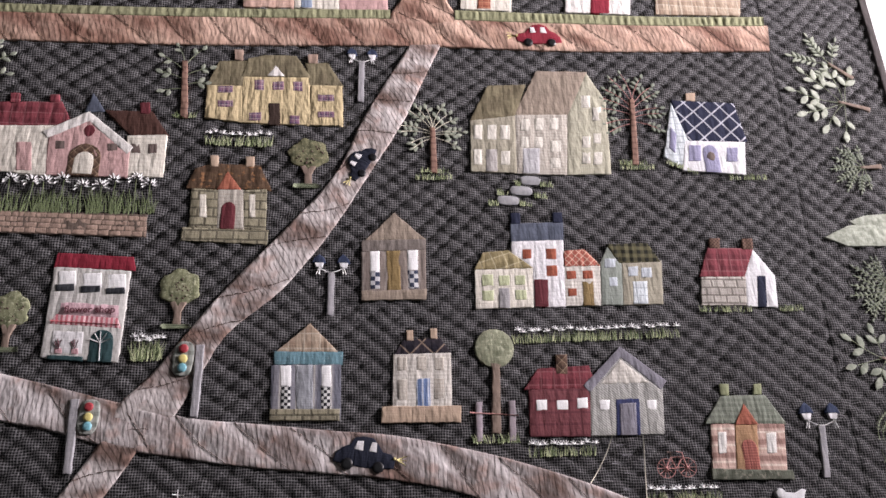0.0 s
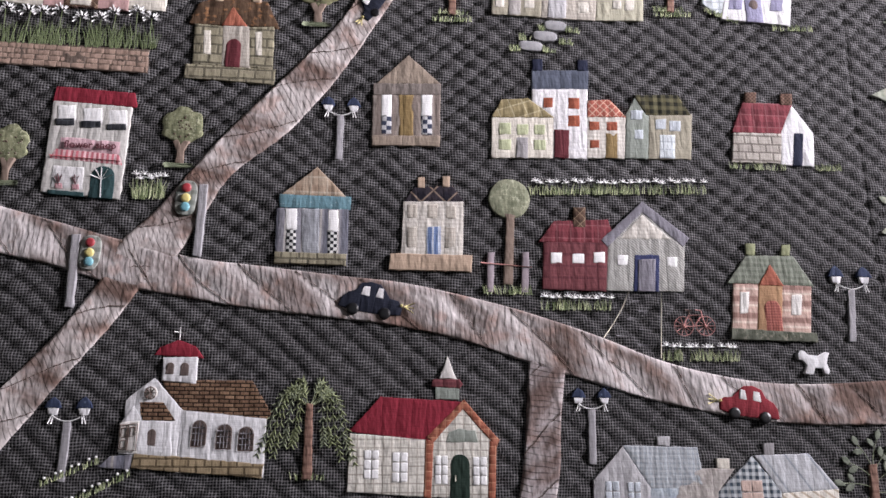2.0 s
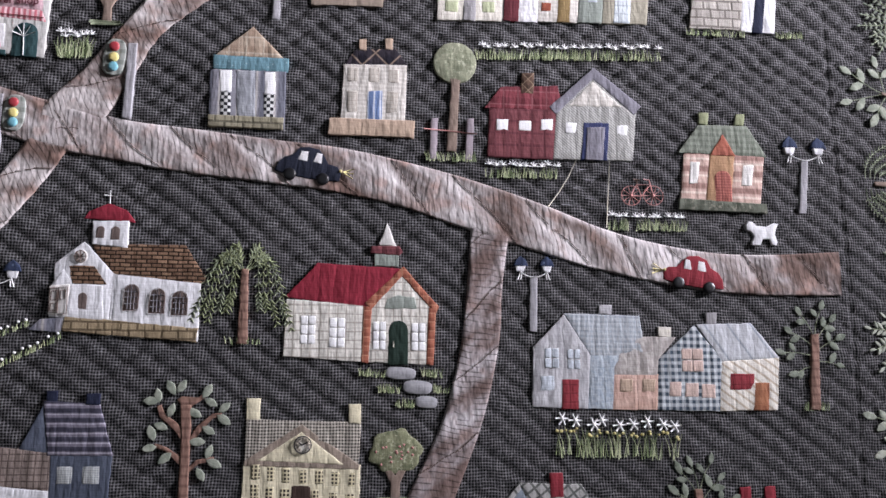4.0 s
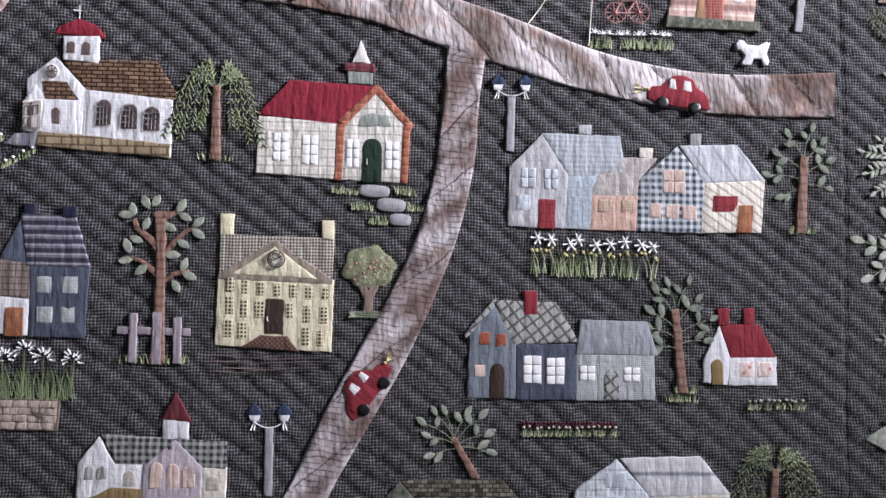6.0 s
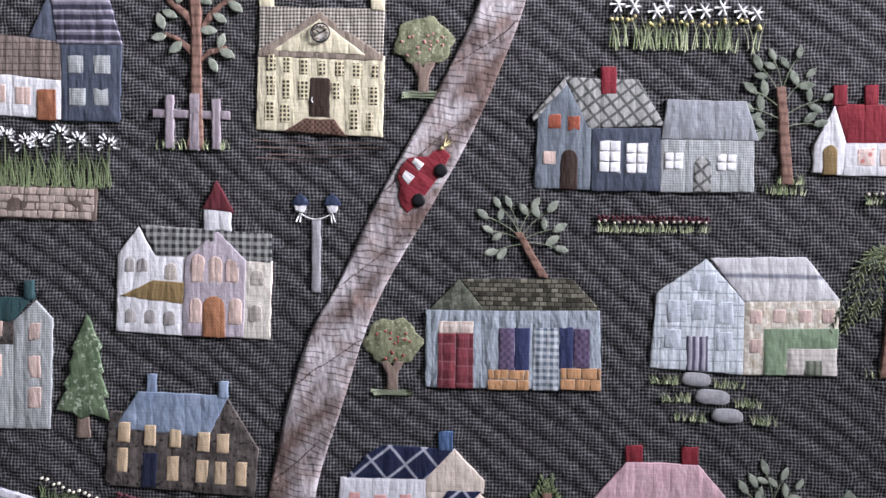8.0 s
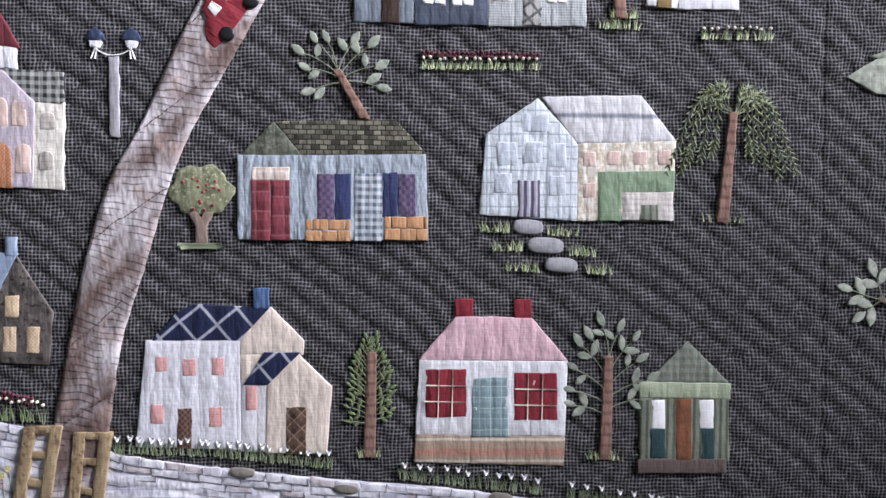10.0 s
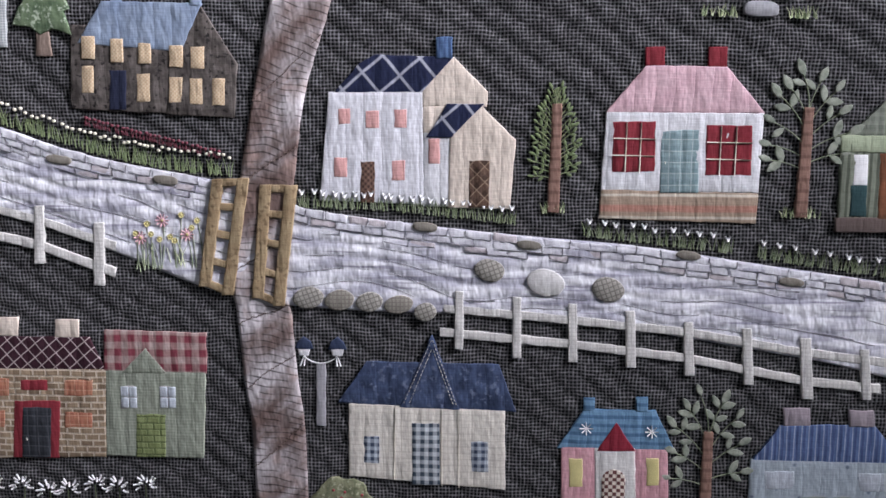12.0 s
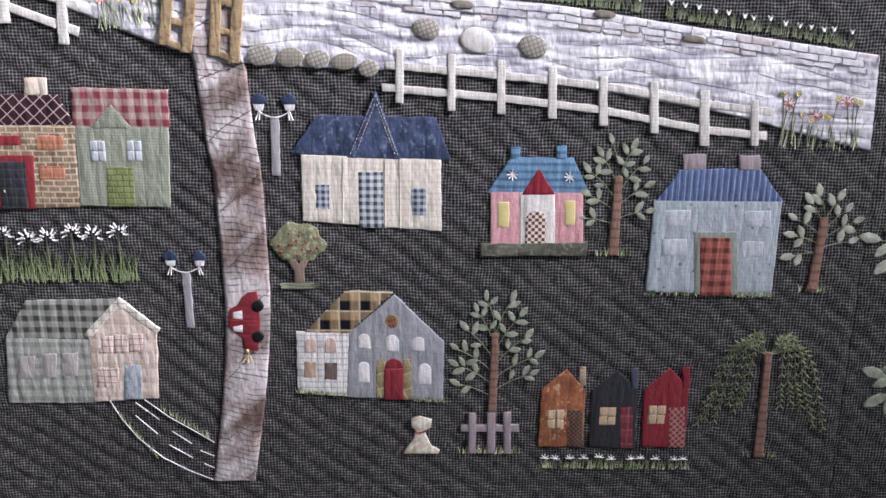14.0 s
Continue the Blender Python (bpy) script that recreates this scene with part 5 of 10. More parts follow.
patch("window", "lilac_door", h, [(22.8, 17.5), (37.3, 18), (41, 37.7), (26.3, 37.2)], 2)
patch("door", "lilac_door", h, arch(-5.4, 2.2, 14.1, 39.7), 2)
patch("wreath", "brown_window", h, oval(4.1, 23.9, 5.4, 6.3), 3)
patch("side_window", "lilac_door", h, [(-41, 64.1), (-34.6, 54), (-40.1, 27.1), (-46.8, 34.6)], 1)
h = thing("country_house", -60, 1792, "old yellow country house with olive roofs and purple plaid windows", "house", "village houses")
patch("wall", "yellow_old", h, [(-77.4, 51.1), (-37.9, 51.4), (-34.9, 2.2), (-76.5, 7.2)])
patch("wall", "yellow_old", h, [(-38.6, 64.7), (39.4, 66.9), (41.3, 1.4), (-34.9, 2.2)])
patch("wall", "yellow_old", h, [(39.7, 56.7), (77.9, 56.9), (79.3, 2.9), (41.3, 1.4)])
patch("roof", "olive_roof", h, [(-65.7, 84.6), (-32.1, 86.3), (-36.6, 51.5), (-78.5, 49.5)])
patch("roof", "olive_roof", h, [(-32.3, 89.5), (-13, 95.4), (23.3, 95.7), (40.1, 66.2), (-39.2, 63.9)], 1)
patch("roof", "olive_roof", h, [(33.5, 86.6), (60.1, 87.9), (79.2, 56.2), (39.1, 55.1)])
patch("chimney", "wall_brick", h, [(-48.4, 87.1), (-38.7, 87.6), (-39.6, 102), (-49.3, 101.5)])
patch("chimney", "wall_brick", h, [(36.9, 85.9), (48.1, 86.5), (47.8, 99.4), (36.5, 98.8)], 1)
patch("pediment", "off_white", h, [(-9.6, 65.3), (-0.5, 80.8), (10.6, 66.3)], 2)
patch("window", "purple_plaid", h, [(-64.5, 40.2), (-47.4, 41), (-48, 50.2), (-65.2, 49.4)], 1)
patch("window", "purple_plaid", h, [(-63.2, 21.3), (-46.2, 22), (-46.8, 31.1), (-63.8, 30.3)], 1)
patch("window", "purple_plaid", h, [(-23.4, 45.9), (-12.5, 46.4), (-13.2, 60.4), (-24.2, 59.9)], 1)
patch("window", "purple_plaid", h, [(-2.9, 46.9), (10, 47.5), (9.6, 59.2), (-3.4, 58.5)], 1)
patch("window", "purple_plaid", h, [(20.5, 46.4), (31.5, 46.9), (31.1, 60.2), (20, 59.7)], 1)
patch("window", "purple_plaid", h, [(-27.5, 4.7), (-13.7, 5.3), (-14.2, 15.8), (-28.1, 15.2)], 1)
patch("window", "purple_plaid", h, [(18.2, 2), (29.7, 2.5), (29.3, 13.8), (17.8, 13.3)], 1)
patch("window", "purple_plaid", h, [(49.5, 33.8), (69, 34.6), (68.9, 43.9), (49.2, 43)], 1)
patch("window", "purple_plaid", h, [(50, 11.6), (69.4, 12.4), (69.3, 20.8), (49.8, 20)], 1)
patch("door", "brown_door", h, [(-5.2, -0.4), (8.1, 0.1), (6.9, 29.6), (-6.5, 29)], 1)
h = thing("school_house", -273, 1720, "pink gabled school with white bargeboards, brown roofs and small spire", "house", "village houses")
patch("wall", "cream", h, [(-96.5, 59.7), (-20.8, 62.7), (-20.5, -0.4), (-87.2, 5.8)])
patch("wall", "cream", h, [(55.1, 52.6), (97.8, 55.6), (98, 1.7), (58.9, 2)])
patch("wall", "pink_wall", h, [(12, 76.3), (59.9, 35.6), (60.8, 0.6), (-23.6, 0.9), (-27.8, 49.5)], 1)
patch("roof", "red_plaid", h, [(-98.7, 89.9), (-19.2, 93.4), (-4.4, 64.1), (-96.3, 59)])
patch("roof", "brown_roof", h, [(27.3, 84.3), (79.1, 84.3), (99.1, 54.2), (59.4, 52)])
patch("bargeboard", "off_white", h, [(11.3, 81.4), (63.4, 37.2), (57.2, 28.4), (13, 68.4), (-27.7, 45.3), (-34.8, 53.5)], 2)
patch("porch", "brown_plaid", h, arch(-3.1, 0.7, 30.8, 40.3), 2)
patch("door", "cream", h, arch(3.3, 2.7, 23.7, 29.7), 3)
patch("roundel", "maroon", h, oval(14.5, 56.5, 5.9, 7.5), 2)
patch("spire", "blue_slate", h, [(12.4, 106), (28, 82.9), (5.9, 81.2)])
patch("chimney", "red_plaid", h, [(-73.4, 89.6), (-63.4, 90), (-65.3, 102.4), (-75.4, 102)], 1)
patch("chimney", "red_plaid", h, [(-32.1, 91.4), (-21.9, 91.8), (-23.4, 102.1), (-33.5, 101.7)], 1)
patch("chimney", "maroon", h, [(66, 80.8), (76.4, 81.2), (74.9, 96), (64.4, 95.6)], 1)
patch("window", "brown_window", h, [(61.8, 30), (71.3, 30.3), (70, 42.4), (60.4, 42)], 1)
patch("window", "brown_window", h, [(79.6, 30.6), (89.2, 30.9), (88.1, 43), (78.4, 42.7)], 1)
patch("window", "brown_window", h, [(-17.7, 32.2), (-7.8, 32.6), (-9.2, 43.1), (-19.2, 42.8)], 2)
patch("window", "brown_window", h, [(36.5, 32), (47.2, 32.3), (46.1, 41.5), (35.4, 41.2)], 2)
patch("door", "pink_wall", h, [(-54.1, 5.5), (-38.2, 5.9), (-43.4, 40.5), (-59.6, 39.9)], 1)
h = thing("stone_villa", -104, 1644, "small olive stone villa with orange gable, brown roof and stone plinth", "house", "village houses")
patch("wall", "stone_olive", h, [(-40.1, 65.5), (-11.1, 63.5), (-9.7, 17.5), (-38.6, 18.9)])
patch("wall", "stone_olive", h, [(15.4, 64.2), (40.9, 66.3), (42.1, 16.5), (18.1, 18)])
patch("wall", "greige", h, [(-11.9, 65.5), (15.4, 64.9), (19.4, 17.4), (-9.7, 17.5)])
patch("roof", "brown_blotch", h, [(-37.8, 89.9), (-20.1, 96.1), (32, 95.6), (45.8, 65.7), (-46, 64.6)])
patch("chimney", "tan_pane", h, [(-21.7, 92.5), (-13.2, 92.8), (-14.1, 106.3), (-22.7, 106)], 1)
patch("chimney", "tan_pane", h, [(16.8, 93), (26, 93.3), (25.3, 106.1), (16, 105.8)], 1)
patch("gable", "gable_orange", h, [(-2.4, 86.7), (13.6, 64.8), (-13, 64.1)], 1)
patch("window", "cream", h, [(-28.9, 30.4), (-21.3, 30.6), (-23.3, 57.7), (-31.1, 57.5)], 1)
patch("window", "cream", h, [(23.3, 31.6), (30.5, 31.7), (29.1, 59), (21.8, 58.8)], 1)
patch("door", "maroon", h, arch(-6.6, 17.1, 8.9, 49.3), 1)
patch("plinth", "stone_olive", h, [(-45.6, 18.8), (45.1, 16.6), (44.1, -0), (-45.9, 3)])
h = thing("flower_shop", -233, 1515, "narrow white flower shop with red roof, pink awning and sign", "shop", "village houses")
patch("wall", "shop_grey", h, [(-39.5, 100.8), (36.5, 96.8), (34.8, 0), (-39.5, 5.1)])
patch("roof", "red_bright", h, [(-38.4, 116.2), (37.6, 112.3), (40.8, 97.6), (-40, 100.1)])
patch("window", "pane_white", h, [(-32.5, 79.8), (-15.5, 80.5), (-17.5, 96.2), (-34.5, 95.5)], 1)
patch("window", "pane_white", h, [(-8.1, 77.2), (10, 78), (8.1, 94.3), (-10.2, 93.5)], 1)
patch("window", "pane_white", h, [(16.1, 75.8), (33.8, 76.5), (32, 92.9), (14.3, 92.1)], 1)
patch("sill", "charcoal_door", h, [(-33.8, 73.7), (-16.3, 74.5), (-17.2, 81.7), (-34.7, 80.9)], 2)
patch("sill", "charcoal_door", h, [(-9.7, 72.3), (8.9, 73.1), (8.1, 80.3), (-10.6, 79.5)], 2)
patch("sill", "charcoal_door", h, [(15.1, 70.9), (33.3, 71.7), (32.6, 78.3), (14.3, 77.5)], 2)
patch("sign_board", "pink", h, [(-27.5, 62.6), (29.3, 58.9), (30.8, 45.3), (-28.3, 49)], 1)
part_of = patch("awning", "pink_stripe", h, [(-30.5, 49.5), (29.7, 45.8), (33.1, 34.7), (-35.4, 39.3)], 1)
sewn("awning_seam", "thread_red", part_of, [[(-35.3, 42.2), (31.6, 38.2)]], 0.42, 3.6)
patch("shop_window", "pale_pane", h, [(-31.4, 32.4), (-1.8, 30.6), (-0.6, 8.1), (-30.8, 9.4)], 1)
part_of = patch("door", "dark_teal", h, arch(5.2, 0.1, 28.2, 33.5), 1)
sewn("door_stitching", "thread_white", part_of, [[(14.9, 31.7), (17, 0.6)], [(5.9, 23.3), (15.9, 19), (25.8, 24)], [(9.4, 29.2), (15.9, 19), (21, 29.6)]], 0.42, 3.6)
sewn("flower", "thread_maroon", h, [[(-27.7, 20.4), (-23.1, 13.1), (-21.2, 22.4)], [(-24.9, 23.4), (-22.5, 13.1)], [(-11.5, 20.4), (-7.5, 13), (-5.4, 21.7)], [(-9.2, 22.8), (-7.5, 13)]], 0.42, 3.6)
patch("flower_pot", "rose", h, [(-26.1, 8.4), (-19.4, 8.6), (-20.1, 14.3), (-26.8, 14.1)], 2)
patch("flower_pot", "rose", h, [(-10.4, 7.8), (-3.7, 8), (-4.4, 13.7), (-11.2, 13.5)], 2)
patch("plinth", "dark_teal", h, [(-32.7, 7.6), (0.7, 5.8), (0.8, 1.3), (-33.1, 3.1)], 1)
words("flower shop", h, 2.0, 50.6, 10.2, "thread_maroon", 4.9)
h = thing("pavilion", 76, 1581, "small taupe pavilion with gold door, checked windows and triangular roof", "pavilion", "village houses")
patch("wall", "taupe", h, [(-35.4, 57.3), (35.1, 60.6), (34.4, 2), (-34.7, 0.6)])
patch("roof", "beige_roof", h, [(1.1, 103.7), (34.6, 72.3), (-31.5, 69.1)])
patch("beam", "grey_brown", h, [(-34.5, 69), (35.2, 72.3), (35.7, 59.3), (-34.8, 56)], 1)
patch("window", "pane_white", h, [(-25.6, 32.8), (-15.2, 33.3), (-15.5, 56.9), (-26, 56.4)], 1)
patch("window", "navy_check", h, [(-25.2, 12.7), (-14.9, 13.2), (-15.2, 33.3), (-25.6, 32.8)], 1)
patch("window", "pane_white", h, [(15.1, 34.6), (26.3, 35.1), (26.3, 58.9), (15, 58.3)], 1)
patch("window", "navy_check", h, [(15.2, 13.8), (26.3, 14.2), (26.3, 35.1), (15.1, 34.6)], 1)
patch("door", "gold", h, [(-7.3, 11.6), (7.1, 12.2), (6.8, 58), (-7.9, 57.3)], 1)
patch("plinth", "beige_roof", h, [(-34.9, 11.1), (35, 13.3), (34.4, 2), (-34.7, -0)], 1)
h = thing("pavilion", -14, 1455, "small blue grey pavilion with teal beam and checked windows", "pavilion", "village houses")
patch("wall", "grey_stripe_soft", h, [(-35.5, 56.4), (34.6, 57.3), (35.3, 1.2), (-34.1, 3)])
patch("roof", "tan_plaid", h, [(2.5, 100.8), (32, 70.2), (-31.4, 70.6)])
patch("beam", "teal", h, [(-33.1, 71.1), (36.5, 70.3), (36.3, 56.8), (-32.8, 57.1)])
patch("window", "pane_white", h, [(-25.1, 34.8), (-14.3, 35.1), (-15.3, 55.9), (-26.2, 55.5)], 1)
patch("window", "black_white", h, [(-23.8, 10), (-14.2, 10.2), (-15.4, 35.1), (-25.1, 34.8)], 1)
patch("window", "pane_white", h, [(15.6, 34.2), (25.5, 34.4), (24.7, 55.9), (14.8, 55.6)], 1)
patch("window", "black_white", h, [(16, 10.3), (25.7, 10.5), (24.9, 34.4), (15.1, 34.2)], 1)
patch("door", "blue_grey_light", h, [(-8.8, 10.3), (7.9, 10.7), (6, 56.5), (-11, 56)], 1)
patch("plinth", "stone_olive", h, [(-34.6, 11.9), (34.4, 11.3), (34.2, 0), (-34.5, 0.8)], 2)
h = thing("townhouse", 102, 1452, "cream town house with navy plaid roof, two chimneys and blue door", "house", "village houses")
patch("wall", "cream_check", h, [(-27.4, 70.8), (32.7, 72.6), (31.5, 13.4), (-29.6, 13.2)])
patch("roof", "navy_brown_plaid", h, [(-27.4, 70.2), (-16.8, 86), (22, 88.5), (33.3, 72)])
patch("chimney", "tan_pane", h, [(-13.4, 85), (-6.6, 85.2), (-6.6, 96.6), (-13.5, 96.4)], 1)
patch("chimney", "tan_pane", h, [(11.7, 87), (18.6, 87.2), (18.6, 98.7), (11.7, 98.5)], 1)
patch("window", "greige", h, [(-23.9, 53.2), (-13.8, 53.5), (-13.9, 67.6), (-24, 67.3)], 1)
patch("window", "greige", h, [(-4.2, 53.7), (6.5, 54), (6.5, 68.2), (-4.3, 67.9)], 1)
patch("window", "greige", h, [(14.4, 53.7), (25.1, 54), (25.3, 67.6), (14.4, 67.3)], 1)
patch("window", "greige", h, [(-23.6, 23.1), (-13.6, 23.3), (-13.7, 44.1), (-23.8, 43.8)], 1)
patch("window", "greige", h, [(13.7, 23.9), (24.3, 24.2), (24.5, 45.1), (13.8, 44.8)], 1)
patch("door", "blue_door", h, [(-4.7, 13.8), (9.7, 14.1), (9.8, 45.3), (-4.8, 44.9)], 1)
patch("plinth", "tan_pane", h, [(-39.5, 16.4), (41, 16.5), (40.2, -0), (-40.9, -0)], 2)
h = thing("barn_house", 249, 1436, "dark red house with plaid roof and small white windows", "house", "village houses")
patch("wall", "dusty_red", h, [(-34.5, 48.8), (31.7, 50.4), (27.2, -0.2), (-36.5, 0.3)])
patch("roof", "red_plaid", h, [(-39.6, 48.6), (-23.1, 70.9), (32.7, 74.3), (38.7, 50)])
patch("chimney", "brown_plaid", h, [(-3.6, 64.9), (8.7, 65.2), (9.9, 86.3), (-2.5, 86)], 1)
patch("window", "pane_white", h, [(-28, 26.8), (-16.5, 27), (-16, 38.1), (-27.5, 37.8)], 1)
patch("window", "pane_white", h, [(-6.2, 27.3), (5.9, 27.5), (6.5, 37.4), (-5.7, 37.2)], 1)
patch("window", "pane_white", h, [(15.2, 28.3), (26.8, 28.6), (27.5, 39.7), (15.9, 39.4)], 1)
h = thing("gabled_house", 319, 1436, "grey herringbone gabled house with lilac roof edge and blue framed door", "house", "village houses")
patch("wall", "grey_herring", h, [(-38.9, 49.2), (-0.6, 88.7), (41.3, 54.8), (36.1, 1.2), (-42.8, 0.4)])
patch("pediment", "cream_check", h, [(-26.9, 54.2), (-1.8, 80.1), (27.6, 55)], 1)
patch("bargeboard", "grey_trim", h, [(-0.7, 94.8), (46.3, 56.7), (38.8, 47.5), (-1.6, 83.2), (-39.2, 45.1), (-45.7, 52.6)], 1)
patch("window", "pane_white", h, [(-30.6, 26.5), (-19.5, 26.8), (-18.7, 37.3), (-29.8, 37.1)], 1)
patch("window", "pane_white", h, [(20.3, 26.5), (30.9, 26.7), (31.8, 36.7), (21.2, 36.5)], 1)
patch("door_frame", "indigo", h, [(-15.2, 0.3), (10.4, 0.8), (13.7, 38.6), (-12.2, 38)], 1)
patch("door", "grey_trim", h, [(-11.1, 0.4), (6.3, 0.7), (9.1, 33.8), (-8.5, 33.4)], 2)
h = thing("row_house", 197, 1573, "cream row house with gold plaid roof and green windows", "house", "village houses")
patch("wall", "cream", h, [(-33.6, -0.4), (30.3, 1.9), (32.4, 48.5), (-32.6, 45.8)])
patch("roof", "gold_plaid", h, [(-33.2, 44.4), (-22.6, 65), (5.9, 68.2), (33.5, 47.3)], 1)
patch("window", "green_window", h, [(-25.4, 25.6), (-12.9, 26.1), (-12.5, 39.5), (-25, 39)], 1)
patch("window", "green_window", h, [(-6.9, 25.7), (5, 26.2), (5.4, 38.4), (-6.6, 37.9)], 1)
patch("window", "green_window", h, [(11, 27.1), (23, 27.6), (23.5, 39.1), (11.5, 38.6)], 1)
patch("window", "green_window", h, [(-26.4, 8.6), (-13.4, 9.1), (-13, 21), (-26.1, 20.5)], 1)
patch("window", "green_window", h, [(10.4, 10), (22.9, 10.4), (23.4, 21.9), (10.8, 21.4)], 1)
patch("door", "grey", h, [(-8.3, 0.5), (4.1, 0.9), (4.9, 23.7), (-7.6, 23.2)], 1)
h = thing("tower_house", 238, 1575, "tall white tower house with slate top and orange windows", "house", "village houses")
patch("wall", "white_lace", h, [(-30.4, 77.7), (29.3, 80.5), (25.2, 0.6), (-10.7, -0.1), (-8.7, 45.2), (-31, 61.8)])
patch("roof", "blue_slate", h, [(-30.2, 99), (31.1, 102.1), (29.8, 79.2), (-31.1, 76.3)])
patch("chimney", "navy", h, [(-29.7, 98.3), (-18.6, 98.9), (-18, 112.4), (-29.2, 111.9)], 1)
patch("chimney", "navy", h, [(19.2, 100.8), (30.5, 101.4), (31.2, 114.3), (19.9, 113.7)], 1)
patch("window", "orange_pane", h, [(-19.1, 55.8), (-8.8, 56.3), (-8.2, 68.1), (-18.6, 67.7)], 1)
patch("window", "orange_pane", h, [(7, 55.7), (19.3, 56.2), (20, 69.4), (7.7, 68.9)], 1)
patch("window", "orange_pane", h, [(6, 35.5), (18.8, 36.1), (19.5, 49.1), (6.7, 48.5)], 1)
patch("door", "maroon", h, [(-9.5, -0), (6, 0.5), (7.6, 32.4), (-8.1, 31.7)], 1)
h = thing("row_house", 285, 1576, "small cream row house with orange checked roof", "house", "village houses")
patch("wall", "cream_check", h, [(-22.4, 0.2), (18.2, 1.7), (21.7, 49.5), (-19.6, 47.8)])
patch("roof", "orange_red_plaid", h, [(-19.7, 46.4), (-18.6, 65.5), (5.7, 67.9), (22.2, 48.2)], 1)
patch("window", "orange_pane", h, [(-18.1, 31.6), (-7.1, 32.1), (-6.5, 41.8), (-17.5, 41.3)], 1)
patch("window", "orange_pane", h, [(0.2, 31.7), (11.9, 32.2), (12.6, 42.6), (0.9, 42.1)], 1)
patch("window", "orange_pane", h, [(-18.1, 11.8), (-8.4, 12.1), (-7.8, 21.1), (-17.5, 20.7)], 1)
patch("door", "gold", h, [(-2.4, 0.9), (10.3, 1.4), (12.3, 29.6), (-0.6, 29.1)], 1)
h = thing("row_house", 341, 1578, "grey green row house with dark green plaid roof", "house", "village houses")
patch("wall", "green_grey", h, [(-33.5, 50.2), (-22.7, 69.9), (-8.8, 48.6), (-12.7, 0.6), (-37.8, -0.3)])
patch("wall", "olive_wall", h, [(-12.8, -0), (33.5, 1.7), (38.6, 53.3), (-8.6, 51.3)])
patch("roof", "green_plaid", h, [(-24.4, 72.5), (24.2, 74.7), (37.2, 51.9), (-11.8, 49.8)], 1)
patch("window", "pale_blue_pane", h, [(-29, 43.8), (-16, 44.4), (-15.1, 54.9), (-28.2, 54.4)], 1)
patch("window", "pale_blue_pane", h, [(-26.4, 21.9), (-17.1, 22.2), (-16.3, 32.6), (-25.6, 32.2)], 1)
patch("window", "pale_blue_pane", h, [(-3.2, 33.8), (8.6, 34.3), (9.7, 46.1), (-2.2, 45.6)], 1)
patch("window", "pale_blue_pane", h, [(11.6, 32.5), (24.1, 33), (25.2, 44.8), (12.6, 44.3)], 1)
patch("door", "ice", h, [(-1.1, 1.1), (15.6, 1.7), (18, 28.2), (1.2, 27.5)], 1)
h = thing("farm_house", 466, 1577, "small stone farmhouse with red plaid roof and white gable", "house", "village houses")
patch("wall", "stone_block", h, [(-42.4, 35.1), (11.8, 36.6), (6.5, 1.8), (-47.6, 1.1)])
patch("wall", "white", h, [(26.1, 70), (46.7, 38), (43, -0.1), (6.3, 0.5), (10, 37.2)])
patch("roof", "red_plaid", h, [(-28.6, 71.6), (26.8, 70.7), (9.8, 35.9), (-44.3, 35.6)])
patch("chimney", "brown_check", h, [(-26.8, 70.3), (-13.9, 70.9), (-12.4, 83.2), (-25.4, 82.6)], 1)
patch("chimney", "brown_check", h, [(13, 69.4), (26.1, 70), (28, 83.7), (14.8, 83.1)], 1)
patch("door", "navy", h, [(18.9, -0.4), (29.7, 0), (35.1, 37.6), (24.1, 37.1)], 1)
h = thing("lodge", 446, 1389, "little lodge with green roof, orange gable and pink plaid walls", "house", "village houses")
patch("wall", "pink_bands", h, [(-39.1, 57.9), (-11.1, 57.9), (-18.2, 6.7), (-44.9, 8)])
patch("wall", "pink_bands", h, [(11.2, 58.3), (43.1, 57.1), (36, 5.1), (4.1, 5.8)])
patch("wall", "orange_gold", h, [(-12.8, 58.4), (12.3, 57.7), (5.7, 4.7), (-19.5, 5.5)], 1)
patch("roof", "green_roof", h, [(-45, 58.4), (-23, 87.7), (27.5, 88.3), (46.1, 57.2)])
patch("gable", "gable_orange", h, [(1.2, 78.8), (13.4, 56.6), (-13, 56.6)], 2)
patch("chimney", "lime_chimney", h, [(-22.9, 88.3), (-13.2, 88.6), (-11.7, 100.6), (-21.5, 100.4)])
patch("chimney", "lime_chimney", h, [(14.7, 88.6), (23.9, 88.8), (25.5, 100.3), (16.3, 100.1)])
patch("window", "off_white", h, [(-35.6, 27.4), (-26.2, 27.5), (-23.5, 49.5), (-33, 49.3)], 1)
patch("window", "off_white", h, [(17.7, 27.1), (28.5, 27.2), (31.5, 48.1), (20.6, 47.9)], 1)
patch("door", "rust_check", h, arch(-9.8, 10.3, 7.4, 41.8), 2)
patch("plinth", "green_moss", h, [(-45.6, 12.5), (42, 9.1), (42.4, 0.1), (-46.9, 1.3)], 2)
h = thing("church", -116, 1257, "white church with shingled brown roof, belfry and stone base", "church", "village houses")
patch("wall", "white", h, [(-6.6, 60.1), (69.6, 52.5), (69.5, 0.8), (-7.2, 4.9)])
patch("wall", "white", h, [(-32.7, 87.9), (-5.1, 59.2), (-7.6, 15.6), (-46.2, 17.5), (-55.9, 54.2), (-56.3, 67.7)])
patch("roof", "shingle", h, [(-26.3, 86), (54.5, 86.8), (73.2, 58.1), (71.1, 52), (-4.5, 58.7), (-20.4, 75)])
